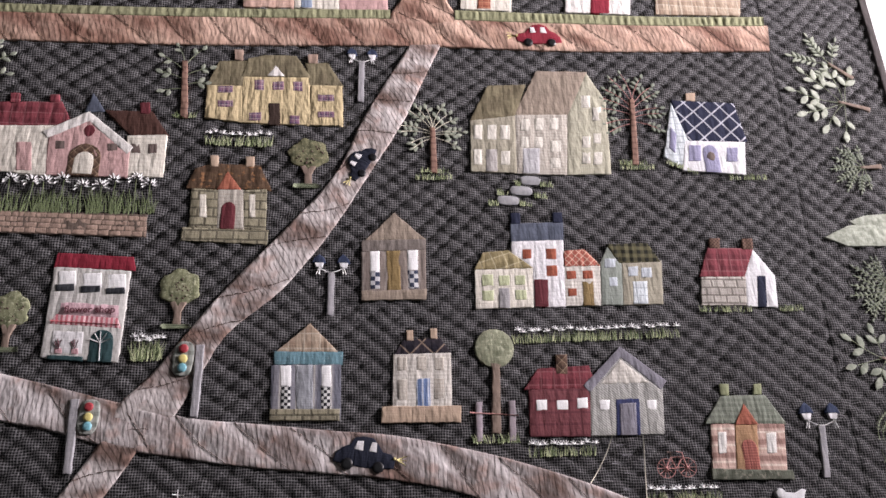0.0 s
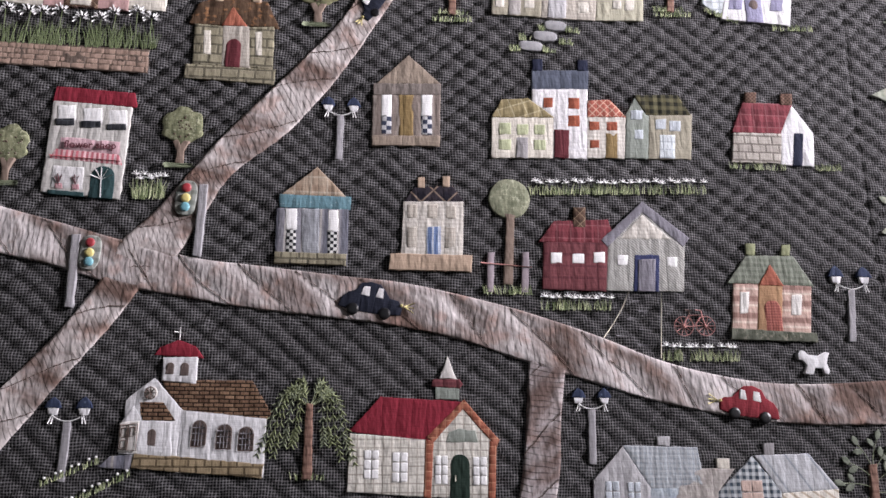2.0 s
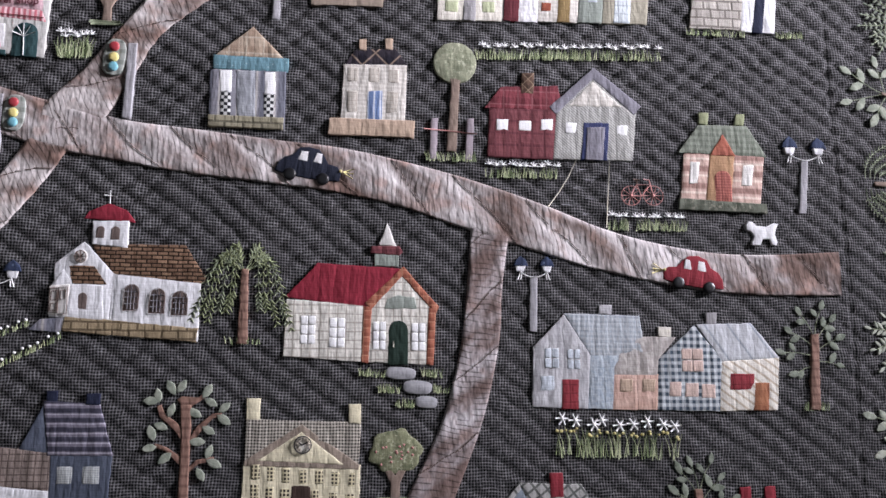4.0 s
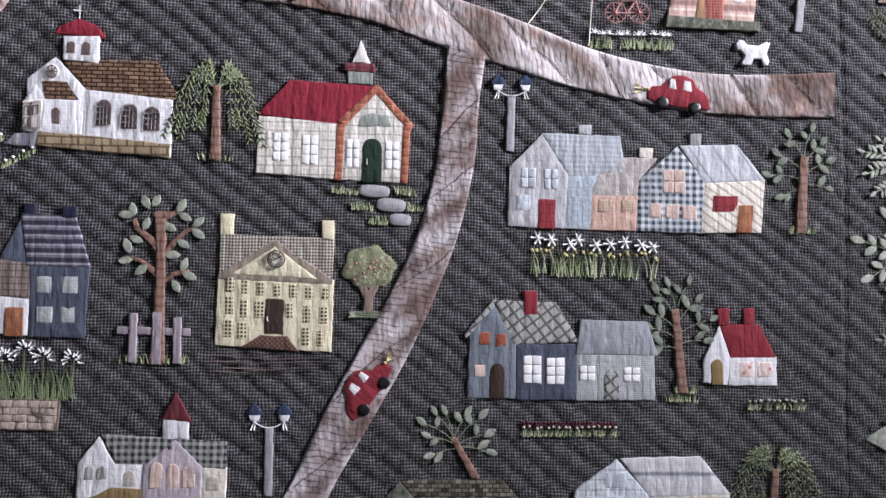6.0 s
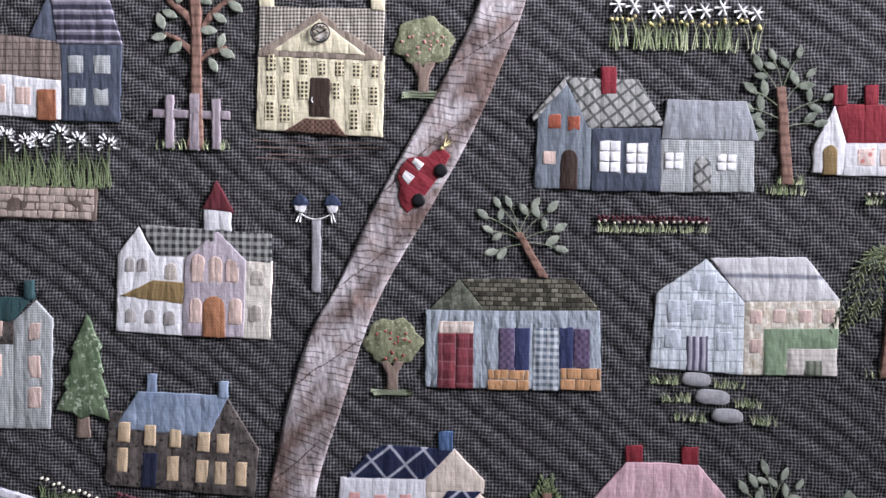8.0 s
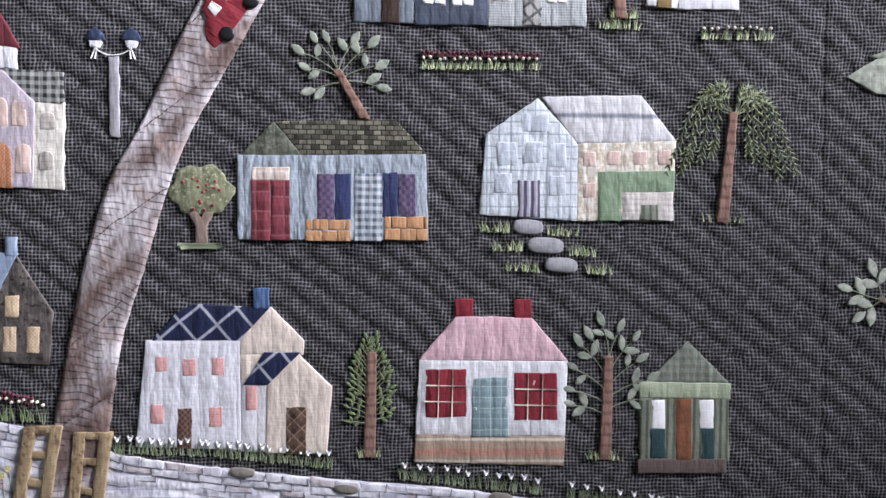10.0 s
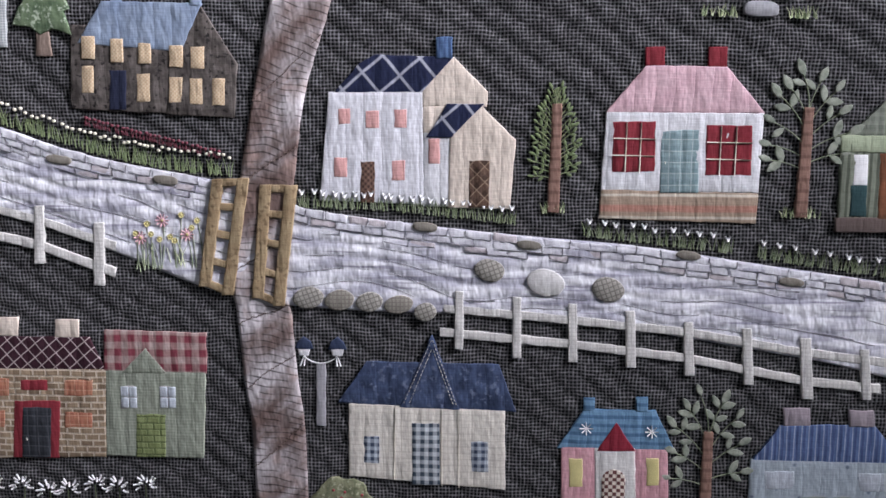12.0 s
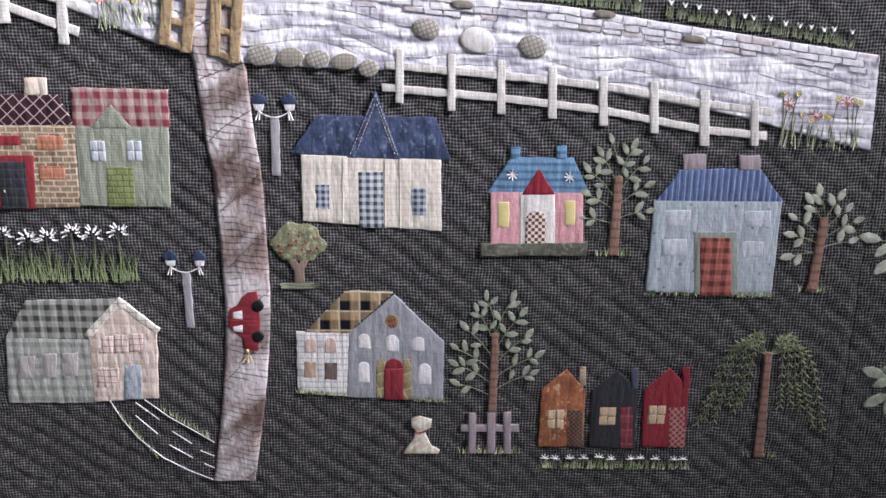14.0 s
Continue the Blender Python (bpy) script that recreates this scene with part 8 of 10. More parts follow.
patch("wall", "white_pane", h, [(-65.6, 65.7), (-18.9, 65.1), (-21.2, 3.2), (-66.3, 7.2)])
patch("wall", "blue_grey_light", h, [(22, 100.9), (66.1, 57.4), (65.6, 0.2), (-22.3, 2.6), (-18.9, 64.5)])
patch("roof", "tartan_gold", h, [(-20.6, 104.6), (20.5, 103), (-20, 63.5), (-58.6, 64.7)])
patch("window", "pink_pane", h, arch(-58, 45.8, -47.9, 60.4), 1)
patch("window", "pink_pane", h, arch(-40.4, 46, -29.8, 60.6), 1)
patch("window", "tan_pane", h, [(-60.1, 21.7), (-48.9, 21.8), (-48.4, 37.2), (-59.6, 37.1)], 1)
patch("window", "brown_window", h, [(-41.8, 19.7), (-30.1, 19.8), (-29.7, 36.8), (-41.3, 36.7)], 1)
patch("window", "pale_pane", h, arch(-11, 50.7, 0.6, 64.7), 1)
patch("window", "pale_pane", h, arch(13.7, 48.2, 25.8, 63.9), 1)
patch("window", "pale_pane", h, arch(37.4, 48.5, 48.4, 62.5), 1)
patch("window", "pale_pane", h, arch(-11.5, 17.8, -0.3, 37.6), 1)
patch("window", "pale_pane", h, arch(43, 15.7, 54.7, 36.6), 1)
patch("roundel", "gold", h, oval(19.6, 76.4, 6.3, 6.6), 1)
sewn("star", "thread_red", h, [[(16.9, 79.3), (22.3, 73.5)], [(22.4, 79.4), (16.8, 73.5)], [(19.4, 80.9), (19.3, 71.9)]], 0.42, 3.6)
patch("column", "gold_plaid", h, [(5, 2.4), (13.2, 2.5), (13.5, 41.7), (5.4, 41.6)], 1)
patch("column", "gold_plaid", h, [(29.1, 0.9), (37.3, 1), (37.4, 40.8), (29.2, 40.7)], 1)
patch("door", "red", h, [(12.2, 0.8), (29.6, 0.9), (29.7, 31.4), (12.4, 31.3)], 2)
patch("fanlight", "red", h, arch(13, 31.4, 29.7, 41.2), 1)
h = thing("tiny_house", 311, 317, "tiny orange house with swirly fabric and gold window", "house", "village houses")
patch("wall", "orange_swirl", h, [(-20.3, 57.8), (1.7, 77.9), (19.6, 58.2), (20.2, 0.9), (-21.1, 0.4)])
patch("chimney", "tan_plaid", h, [(14.2, 62.6), (19.9, 62.7), (18.9, 80.3), (13.3, 80.2)])
pane_grid(h, -14, 19.6, 1.6, 38.3, 2, 2, "gold_window", 1)
patch("door", "brown_check", h, [(5.5, 0.7), (20.2, 0.9), (18.1, 38.6), (3.7, 38.4)], 1)
h = thing("tiny_house", 358, 315, "tiny charcoal house with gold window and red door", "house", "village houses")
patch("wall", "charcoal_plain", h, [(-21.7, 59.2), (0.5, 79.3), (20.2, 60.7), (21.4, 0.5), (-21.1, 2.9)])
patch("chimney", "navy_streak", h, [(14, 62.3), (20.1, 62.4), (18.7, 81.7), (12.6, 81.6)], 1)
pane_grid(h, -13.6, 25.5, 1.9, 43.6, 2, 2, "gold_window", 1)
patch("door", "red_plaid", h, [(7.7, 2.1), (19.2, 2.2), (16.3, 43.9), (5, 43.8)], 1)
h = thing("tiny_house", 405, 318, "tiny dark red house with gold window", "house", "village houses")
patch("wall", "red", h, [(-21.2, 57.8), (1.2, 79), (19.3, 58.2), (20.3, -0.3), (-19.5, 0.4)])
patch("chimney", "red", h, [(13.5, 59.8), (20.2, 59.9), (18.3, 80.3), (11.7, 80.2)], 1)
pane_grid(h, -15.7, 24.1, -0.2, 42.8, 2, 2, "gold_window", 1)
patch("door", "red_lattice", h, [(5.6, 0.1), (20.2, 0.3), (16.7, 41.4), (2.2, 41.2)], 1)
h = thing("upper_house", -16, 1957, "base of a pink and cream house above the green verge", "house", "village houses")
patch("wall", "peach", h, [(-88.7, 23.5), (-27.4, 26), (-26.6, 1.9), (-87.3, -0.3)])
patch("wall", "cream", h, [(-27.4, 26), (27.9, 28), (28.3, 1.9), (-26.6, 1.9)])
patch("wall", "pink_wall", h, [(27.9, 28), (88.3, 30.3), (88.1, 2.3), (28.3, 1.9)])
patch("door", "blue_plain", h, [(-18.4, 2.4), (-4.7, 3.3), (-5.2, 18.8), (-18.9, 17.9)], 1)
h = thing("upper_house", 198, 1970, "base of a cream house with tan windows above the verge", "house", "village houses")
patch("wall", "cream", h, [(-32.8, 27.1), (33.3, 29.7), (31.4, 1), (-34, 0.3)])
patch("door", "orange_plaid", h, [(-12.3, 1.7), (4.5, 2.8), (5.5, 20.7), (-11.3, 19.6)], 1)
h = thing("upper_house", 345, 1974, "base of a cream house with red door above the verge", "house", "village houses")
patch("wall", "off_white", h, [(-42.6, 28.7), (45.4, 32.8), (41.4, 1.5), (-45.3, -0.4)])
patch("door", "red_bright", h, [(-11.6, -0.1), (13.4, 1.5), (16.2, 25.3), (-9.1, 23.6)], 1)
h = thing("upper_house", 483, 1978, "base of a beige house above the verge", "house", "village houses")
patch("wall", "tan_plaid", h, [(-57.5, 31.1), (61.7, 37.2), (55.8, 5.2), (-61.9, -0.4)])

# ---- lamps, cars, trees, flowers and small motifs ----
street_lamp(39.2, 1827.9, 55.7, 24.4, 1.1)
street_lamp(8.9, 1564.4, 48.3, 25.9, 0.1)
street_lamp(525.6, 1390.1, 53.9, 30.2, 5.8)
street_lamp(254.6, 1270.6, 50.6, 24.9, 1.2)
street_lamp(-220.5, 1253.7, 51.7, 26.8, -0.3)
street_lamp(46.7, 964.8, 58.3, 25.6, -0.7)
street_lamp(58.8, 568.5, 49.1, 25.3, 0.6)
street_lamp(-23.4, 431, 51.8, 25.2, -0.6)
car(48.6, 1741.2, 60, 47.3, "navy_car", "little dark navy car with black wheels driving down the road", -1, "thread_yellow")
car(43, 1408, -8, 59.9, "navy_car", "little navy car with pale windows on the main road", 1, "thread_yellow")
car(262, 1920.6, 2, 58.2, "red_bright", "little red car on the peach road below the verge", -1, "thread_yellow")
car(409.3, 1314.4, -8, 59.5, "red", "little red car with black button wheels on the main road", -1, "thread_yellow")
car(138.2, 1049.8, 54, 57, "red", "little red car with black button wheels driving up the road", 1, "thread_yellow")
car(39.7, 438.5, 88, 56.1, "red", "little red car with black button wheels driving down the road", -1, "thread_yellow")
leafy_tree(123.3, 1736.2, -0.2, 59.7, "leafy tree with brown trunk, fan of twigs and sage leaves", 37.8, leaf=(7.9, 4.2), limbs=13, cloth='leaf_sage', start=0.75, low=120.0, seed=11, stem='thread_cream')
leafy_tree(365.2, 1754.1, 6.9, 91.8, "tall tree with brown trunk and fine leafy twigs", 46.2, leaf=(7.9, 3.8), limbs=13, cloth='leaf_green', start=0.6, low=110.0, seed=12, stem='thread_rose')
leafy_tree(-159.4, 1798.3, -5.3, 76.3, "tree with brown trunk and pale leaves", 32.1, leaf=(9.7, 5.1), limbs=7, cloth='leaf_sage', start=0.45, seed=13)
leafy_tree(-373, 1817.2, -6, 52.3, "tree with pale leaves at the edge", 26.3, leaf=(9.7, 5.1), limbs=6, cloth='leaf_sage', seed=14)
leafy_tree(524, 1200.9, 4.5, 71.2, "tree with brown trunk and grey green leaves", 31.4, leaf=(11.4, 6.0), limbs=8, cloth='leaf_green', start=0.55, seed=15, width=10.0, low=95.0)
leafy_tree(412.2, 1054.9, -6.6, 74.7, "slender tree with curved brown trunk and grey green leaves", 32.5, leaf=(13.2, 6.0), limbs=9, cloth='leaf_green', start=0.5, seed=16, width=9.0, low=85.0)
leafy_tree(226.4, 979.8, -20.4, 35.2, "leaning tree with brown trunk and sage leaves behind the roof", 30.5, leaf=(12.3, 6.0), limbs=9, cloth='leaf_sage', start=0.72, seed=17, width=8.0, foot=False, low=100.0)
leafy_tree(405.1, 730.1, 1.5, 77.4, "tall tree with brown trunk and many sage leaves", 34, leaf=(12.3, 5.5), limbs=11, cloth='leaf_sage', start=0.4, seed=18, width=9.0, low=75.0)
leafy_tree(347.5, 501.9, 0.3, 69.3, "tree with brown trunk and sage leaves beside the pink house", 36.2, leaf=(11.4, 5.1), limbs=9, cloth='leaf_sage', start=0.35, seed=19, width=9.0, low=70.0)
leafy_tree(523.3, 470.9, 3.1, 66, "leaning tree with pale leaves beside the blue house", 31.0, leaf=(12.3, 6.0), limbs=9, cloth='leaf_pale', start=0.5, seed=20, width=9.0, low=85.0)
leafy_tree(246.2, 310.5, 1, 118.4, "tall tree with pale leaves inside a small lilac fence", 45, leaf=(12.3, 5.5), limbs=11, cloth='leaf_sage', start=0.45, seed=21, width=8.0, low=70.0)
leafy_tree(-248.9, 362.3, 0.9, 77.9, "dark tree with grey leaves beside the plaid farmhouse", 46.1, leaf=(13.2, 6.0), limbs=10, cloth='leaf_green', start=0.4, seed=22, width=9.0, low=75.0)
leafy_tree(230.4, 732.2, 1.6, 77.5, "narrow tree with brown trunk and green stitched leaves", 19.5, leaf=(5.4, 2.2), limbs=34, cloth='thread_green', stem='thread_willow', start=0.3, seed=23, width=9.0, low=70.0)
willow(-7.9, 1256.2, -0.5, 67.2, 83.3, 53.9, "willow with brown trunk and drooping stitched fronds beside the church", 31, 11)
willow(489.8, 906.8, 6.8, 80.9, 93, 51.6, "willow with brown trunk and drooping green fronds", 32, 11)
willow(494.7, 309.7, -2.4, 103.4, 112.6, 75.9, "willow with brown trunk and drooping dark green fronds", 33, 12)
fruit_tree(-18.9, 1714.3, 44.7, 60.5, "round olive tree with dark stitched fruit", "crown_olive", "thread_brown", 41)
fruit_tree(-146.1, 1550.9, 40.6, 63.4, "round green tree with dark stitched fruit on forked trunk", "crown_green", "thread_brown", 42)
fruit_tree(-307.4, 1527, 34.8, 61.4, "round green tree with dark stitched fruit beside the flower shop", "crown_green", "thread_brown", 43)
fruit_tree(129.6, 1120.5, 46.4, 62, "round apple tree with red stitched fruit beside the road", "crown_green", "thread_rose", 44)
fruit_tree(108.3, 885.6, 45.7, 60.2, "round apple tree with red fruit beside the denim blue house", "crown_green", "thread_red", 45)
fruit_tree(75, 470.4, 46.4, 57.7, "round apple tree with red fruit below the villa", "crown_green", "thread_red", 46)
t = thing("round_tree", 177.2, 1440.2, "tall round tree on a slim trunk between two fence posts", "tree", "trees")
patch("crown", "crown_pale", t, oval(3.7, 88.8, 21.2, 21.1), 0, thick=1.3, puff=1.6)
patch("trunk", "trunk_pale", t, [(-3.9, -0.1), (5.6, 0.1), (8.3, 68), (14.4, 80.1), (6.8, 76.9), (3.7, 87.6), (-0.1, 76.7), (-5.2, 81.3), (0.2, 67.8)], 1)
patch("post", "lilac_post", t, [(-20.3, -8.2), (-13.6, -8.1), (-12.1, 32.3), (-18.9, 32.1)], 1)
patch("post", "lilac_post", t, [(13.8, -7.6), (20.5, -7.5), (22.6, 33.1), (15.7, 33)], 1)
sewn("wire", "thread_rose", t, [[(-25.9, 21.1), (1.1, 19.4), (24.8, 17.6)]], 0.5, 2.8)
grass("grass", t, -26.4, -9.5, 24.9, -9.7, 9, 46, "thread_green", second="thread_lime")
t = thing("oak_tree", -51.3, 1078.3, "broad oak with brown branches and separate sage leaves behind a fence", "tree", "trees")
patch("trunk", "trunk", t, [(-6.7, -1), (6.7, -0.9), (4.3, 43.5), (3.6, 100.2), (2.8, 124.7), (-6.3, 124.7), (-4, 100.1), (-3.9, 43.4)], 1, thick=1.5)
patch("branch", "trunk", t, [(-4, 95.4), (-10.8, 103.9), (-23.4, 114.2), (-26.4, 123.6), (-22.5, 124.6), (-18.6, 116.1), (-8, 109.5), (-3.1, 103.9)], 0, thick=1.3, step=9)
patch("branch", "trunk", t, [(1.7, 95.4), (9.2, 107.3), (21.1, 116.8), (29.1, 118.2), (29.2, 114.4), (21.6, 113), (13.1, 104), (3.7, 90.7)], 0, thick=1.3, step=9)
patch("branch", "trunk", t, [(-3.8, 80.3), (-14.4, 88.3), (-26, 92.4), (-25.9, 88.7), (-16.3, 84.9), (-4.2, 74.1)], 0, thick=1.3, step=9)
patch("branch", "trunk", t, [(3.5, 71.8), (9.6, 78.5), (23.9, 81.4), (23.9, 77.7), (11.5, 74.7), (4, 67.1)], 0, thick=1.3, step=9)
patch("branch", "trunk", t, [(-5.3, 122.8), (-9.2, 129.4), (-5.4, 132.2), (9, 131.3), (12.7, 135.1), (13.7, 131.3), (10, 127.5), (2.4, 122.8)], 0, thick=1.3, step=9)
leaves = [leaf_mesh(k, k * 0.52, "leaf_sage", 1) for k in (13, 14.5)]
for i, (px, pz, turn) in enumerate([(-25.5, 132.5, 100), (-14.7, 139.3, 120), (-6, 140.5, 60), (15.9, 136.5, 60), (19.4, 127, -30), (-31.2, 127.9, 180), (-13.8, 120, 70), (5.8, 117.8, -25), (31, 122.5, 40), (31.1, 112.3, -35), (-21.7, 106.4, 160), (-29, 100.6, 110), (18.6, 103.2, -30), (9.5, 93.4, 0), (-30.3, 88.1, 190), (-16.8, 79.8, 40), (19.9, 85, 70), (24.6, 75.3, -25), (13.7, 66.1, -60)]):
    put_leaf(leaves[i % 2], t, px, pz, turn)
t = thing("fence", -54.1, 1076.9, "small lilac picket fence round the oak's trunk", "fence", "fences")
patch("rail", "lilac_post", t, [(-32, 25.7), (-32, 32.3), (30.2, 31), (30.3, 24.4)], 1, thick=0.9)
patch("post", "lilac_post", t, [(-21.6, 1.2), (-14.9, 1.2), (-15.4, 43.8), (-22.1, 43.8)], 2, thick=0.9)
patch("post", "lilac_post", t, [(-1.9, -0.5), (6.2, -0.4), (5.7, 45), (-2.4, 44.9)], 2, thick=0.9)
patch("post", "lilac_post", t, [(16.3, 0.7), (22.9, 0.7), (22.5, 40.4), (15.8, 40.3)], 2, thick=0.9)
grass("grass", t, -29.3, 1.1, 30.6, 0.8, 8, 44, "thread_green", second="thread_lime")
t = thing("fence", 245.1, 310.5, "small lilac picket fence round the tall tree", "fence", "fences")
patch("rail", "lilac_post", t, [(-27.1, 21.7), (-27.2, 28.5), (26.3, 29.1), (26.5, 22.2)], 1, thick=0.9)
patch("post", "lilac_post", t, [(-19.4, -0.2), (-12.6, -0.1), (-13.4, 40), (-20.1, 40)], 2, thick=0.9)
patch("post", "lilac_post", t, [(-2.1, -0), (5.2, 0.1), (4.1, 41.4), (-3.1, 41.3)], 2, thick=0.9)
patch("post", "lilac_post", t, [(13.1, 0.1), (19.9, 0.2), (18.6, 41.5), (11.9, 41.4)], 2, thick=0.9)
grass("grass", t, -27.8, -0.3, 28.3, 0.3, 8, 44, "thread_green", second="thread_lime")
t = thing("fence", 300.2, 619, "long white picket fence along the river bank", "fence", "fences")
patch("rail", "off_white_weave", t, [(-148.5, 38.8), (-148.4, 45.1), (-57.2, 37.9), (33.2, 29.7), (110.8, 16.8), (172.1, 10.1), (172.8, 3.6), (111.4, 10.4), (33.6, 23.4), (-57, 31.5)], 1, thick=0.9)
patch("rail", "off_white_weave", t, [(-151.4, 20.6), (-151.4, 27), (-56.7, 19.7), (27.4, 10.9), (112.8, -4.5), (168.2, -9.5), (169, -16.1), (113.4, -11), (27.8, 4.5), (-56.5, 13.3)], 1, thick=0.9)
patch("post", "off_white_weave", t, [(-140.3, 11.1), (-133.8, 11.1), (-133.7, 55), (-140.1, 55)], 2, thick=0.9)
patch("post", "off_white_weave", t, [(-97.4, 5.5), (-90.9, 5.6), (-91.5, 51.4), (-97.9, 51.4)], 2, thick=0.9)
patch("post", "off_white_weave", t, [(-56.3, 3.1), (-49.7, 3.2), (-51, 46.9), (-57.4, 46.9)], 2, thick=0.9)
patch("post", "off_white_weave", t, [(-14, -0.1), (-7, -0.1), (-9, 42), (-15.9, 41.9)], 2, thick=0.9)
patch("post", "off_white_weave", t, [(28.4, -5.3), (35.4, -5.2), (32.9, 34.7), (26, 34.6)], 2, thick=0.9)
patch("post", "off_white_weave", t, [(71.1, -11.4), (78.1, -11.3), (74.8, 30.6), (67.9, 30.5)], 2, thick=0.9)
patch("post", "off_white_weave", t, [(113.4, -21.3), (121.4, -21.3), (117.1, 24.2), (109.2, 24.1)], 2, thick=0.9)
patch("post", "off_white_weave", t, [(155.8, -20.9), (162.4, -20.9), (158.3, 16.4), (151.8, 16.3)], 2, thick=0.9)
t = thing("fence", -178.6, 699, "short white picket fence along the river bank by the bridge", "fence", "fences")
patch("rail", "off_white_weave", t, [(-77.9, 47.8), (-77.3, 54.7), (-15.4, 38.8), (26.4, 27.9), (85.3, 8.7), (84.1, 1.8), (26, 21.1), (-15.9, 31.9)], 1, thick=0.9)
patch("rail", "off_white_weave", t, [(-79.6, 27.9), (-79, 34.9), (-16.8, 18.1), (25.3, 9), (83.6, -11.2), (82.4, -18.2), (24.9, 2), (-17.3, 11.1)], 1, thick=0.9)
patch("post", "off_white_weave", t, [(-67.7, 16.7), (-60.4, 16.8), (-57.1, 59.1), (-64.3, 59)], 2, thick=0.9)
patch("post", "off_white_weave", t, [(-22.3, 5), (-14.1, 5.1), (-11.2, 48.2), (-19.3, 48.2)], 2, thick=0.9)
patch("post", "off_white_weave", t, [(20.7, -8.5), (28.3, -8.4), (30.8, 35.7), (23.3, 35.6)], 2, thick=0.9)
patch("post", "off_white_weave", t, [(66, -24.5), (74.1, -24.4), (76.3, 23.2), (68.3, 23.2)], 2, thick=0.9)
t = thing("bridge_railing", -31, 674.8, "ladder-shaped tan fabric railing of the bridge over the river", "bridge railing", "bridge")
patch("side", "mustard_frame", t, [(12.2, 80.2), (20.8, 80.2), (8.6, 0.1), (-0.5, 0)], 4.4, thick=1.4)
patch("side", "mustard_frame", t, [(31.2, 81.1), (39.9, 81.2), (25.8, -5.7), (16.8, -5.8)], 4.4, thick=1.4)
patch("rung", "mustard_frame", t, [(17, 80.2), (35, 81.2), (34.9, 75.3), (16.8, 74.4)], 3.7, thick=1.3)
patch("rung", "mustard_frame", t, [(13.9, 63), (31.6, 62.3), (31.5, 56.8), (13.8, 57.5)], 3.7, thick=1.3)
patch("rung", "mustard_frame", t, [(10.8, 43.1), (28.1, 40.7), (28, 35.2), (10.7, 37.6)], 3.7, thick=1.3)
patch("rung", "mustard_frame", t, [(7.7, 23), (24.6, 18.9), (24.4, 13.3), (7.5, 17.4)], 3.7, thick=1.3)
patch("rung", "mustard_frame", t, [(4.6, 6.1), (21.1, 0.3), (20.9, -5.8), (4.4, 0.1)], 3.7, thick=1.3)
t = thing("bridge_railing", 9.1, 666.7, "ladder-shaped tan fabric railing of the bridge over the river", "bridge railing", "bridge")
patch("side", "mustard_frame", t, [(7.6, 84.3), (16.2, 84.4), (8.4, 0.1), (-0.5, 0)], 4.4, thick=1.4)
patch("side", "mustard_frame", t, [(26.4, 84.4), (35, 84.5), (23.9, -5.7), (15.0, -5.8)], 4.4, thick=1.4)
patch("rung", "mustard_frame", t, [(12.3, 84.3), (30.2, 84.4), (30.2, 78.6), (12.2, 78.5)], 3.7, thick=1.3)
patch("rung", "mustard_frame", t, [(10.4, 66.1), (27.5, 64.8), (27.5, 59.3), (10.3, 60.6)], 3.7, thick=1.3)
patch("rung", "mustard_frame", t, [(8.4, 45.2), (24.8, 42.4), (24.7, 36.9), (8.3, 39.7)], 3.7, thick=1.3)
patch("rung", "mustard_frame", t, [(6.4, 24), (22, 19.7), (21.9, 14.1), (6.3, 18.5)], 3.7, thick=1.3)
patch("rung", "mustard_frame", t, [(4.5, 6.1), (19.2, 0.3), (19.1, -5.8), (4.4, 0.1)], 3.7, thick=1.3)
t = thing("pebble", 50.9, 667.4, "grey checked fabric stone on the river bank", "stone", "pebbles")
patch("pad", "pebble_check", t, oval(0, 0, 11.7, 8.2, 10, 20, 1.0), 2, thick=1.5, puff=1.6)
t = thing("pebble", 74.2, 666, "grey checked fabric stone on the river bank", "stone", "pebbles")
patch("pad", "pebble_plain", t, oval(0, 0, 11.2, 7.8, 10, 20, 1.0), 2, thick=1.5, puff=1.6)
t = thing("pebble", 96.5, 665, "grey checked fabric stone on the river bank", "stone", "pebbles")
patch("pad", "pebble_check", t, oval(0, 0, 10.3, 7.3, 10, 20, 1.0), 2, thick=1.5, puff=1.6)
t = thing("pebble", 118.3, 663.2, "grey checked fabric stone on the river bank", "stone", "pebbles")
patch("pad", "pebble_plain", t, oval(0, 0, 11.1, 6.8, 10, 20, 1.0), 2, thick=1.5, puff=1.6)
t = thing("pebble", 138, 658, "grey checked fabric stone on the river bank", "stone", "pebbles")
patch("pad", "pebble_check", t, oval(0, 0, 8.5, 6.8, 10, 20, 1.0), 2, thick=1.5, puff=1.6)
t = thing("pebble", 185.2, 689.7, "grey checked fabric stone lying in the river", "stone", "pebbles")
patch("pad", "pebble_check", t, oval(0, 0, 11.3, 8.4, -12, 20, 1.0), 2, thick=1.5, puff=1.6)
t = thing("pebble", 226.2, 681, "large white fabric stone lying in the river", "stone", "pebbles")
patch("pad", "pebble_white", t, oval(0, 0, 14.1, 10, -12, 20, 1.0), 2, thick=1.5, puff=1.6)
t = thing("pebble", 271.4, 676.6, "grey checked fabric stone lying in the river", "stone", "pebbles")
patch("pad", "pebble_check", t, oval(0, 0, 11.9, 9, -12, 20, 1.0), 2, thick=1.5, puff=1.6)
t = thing("bank_stone", 137.7, 721.1, "flat brown stone set in the river bank", "stone", "bank_stones")
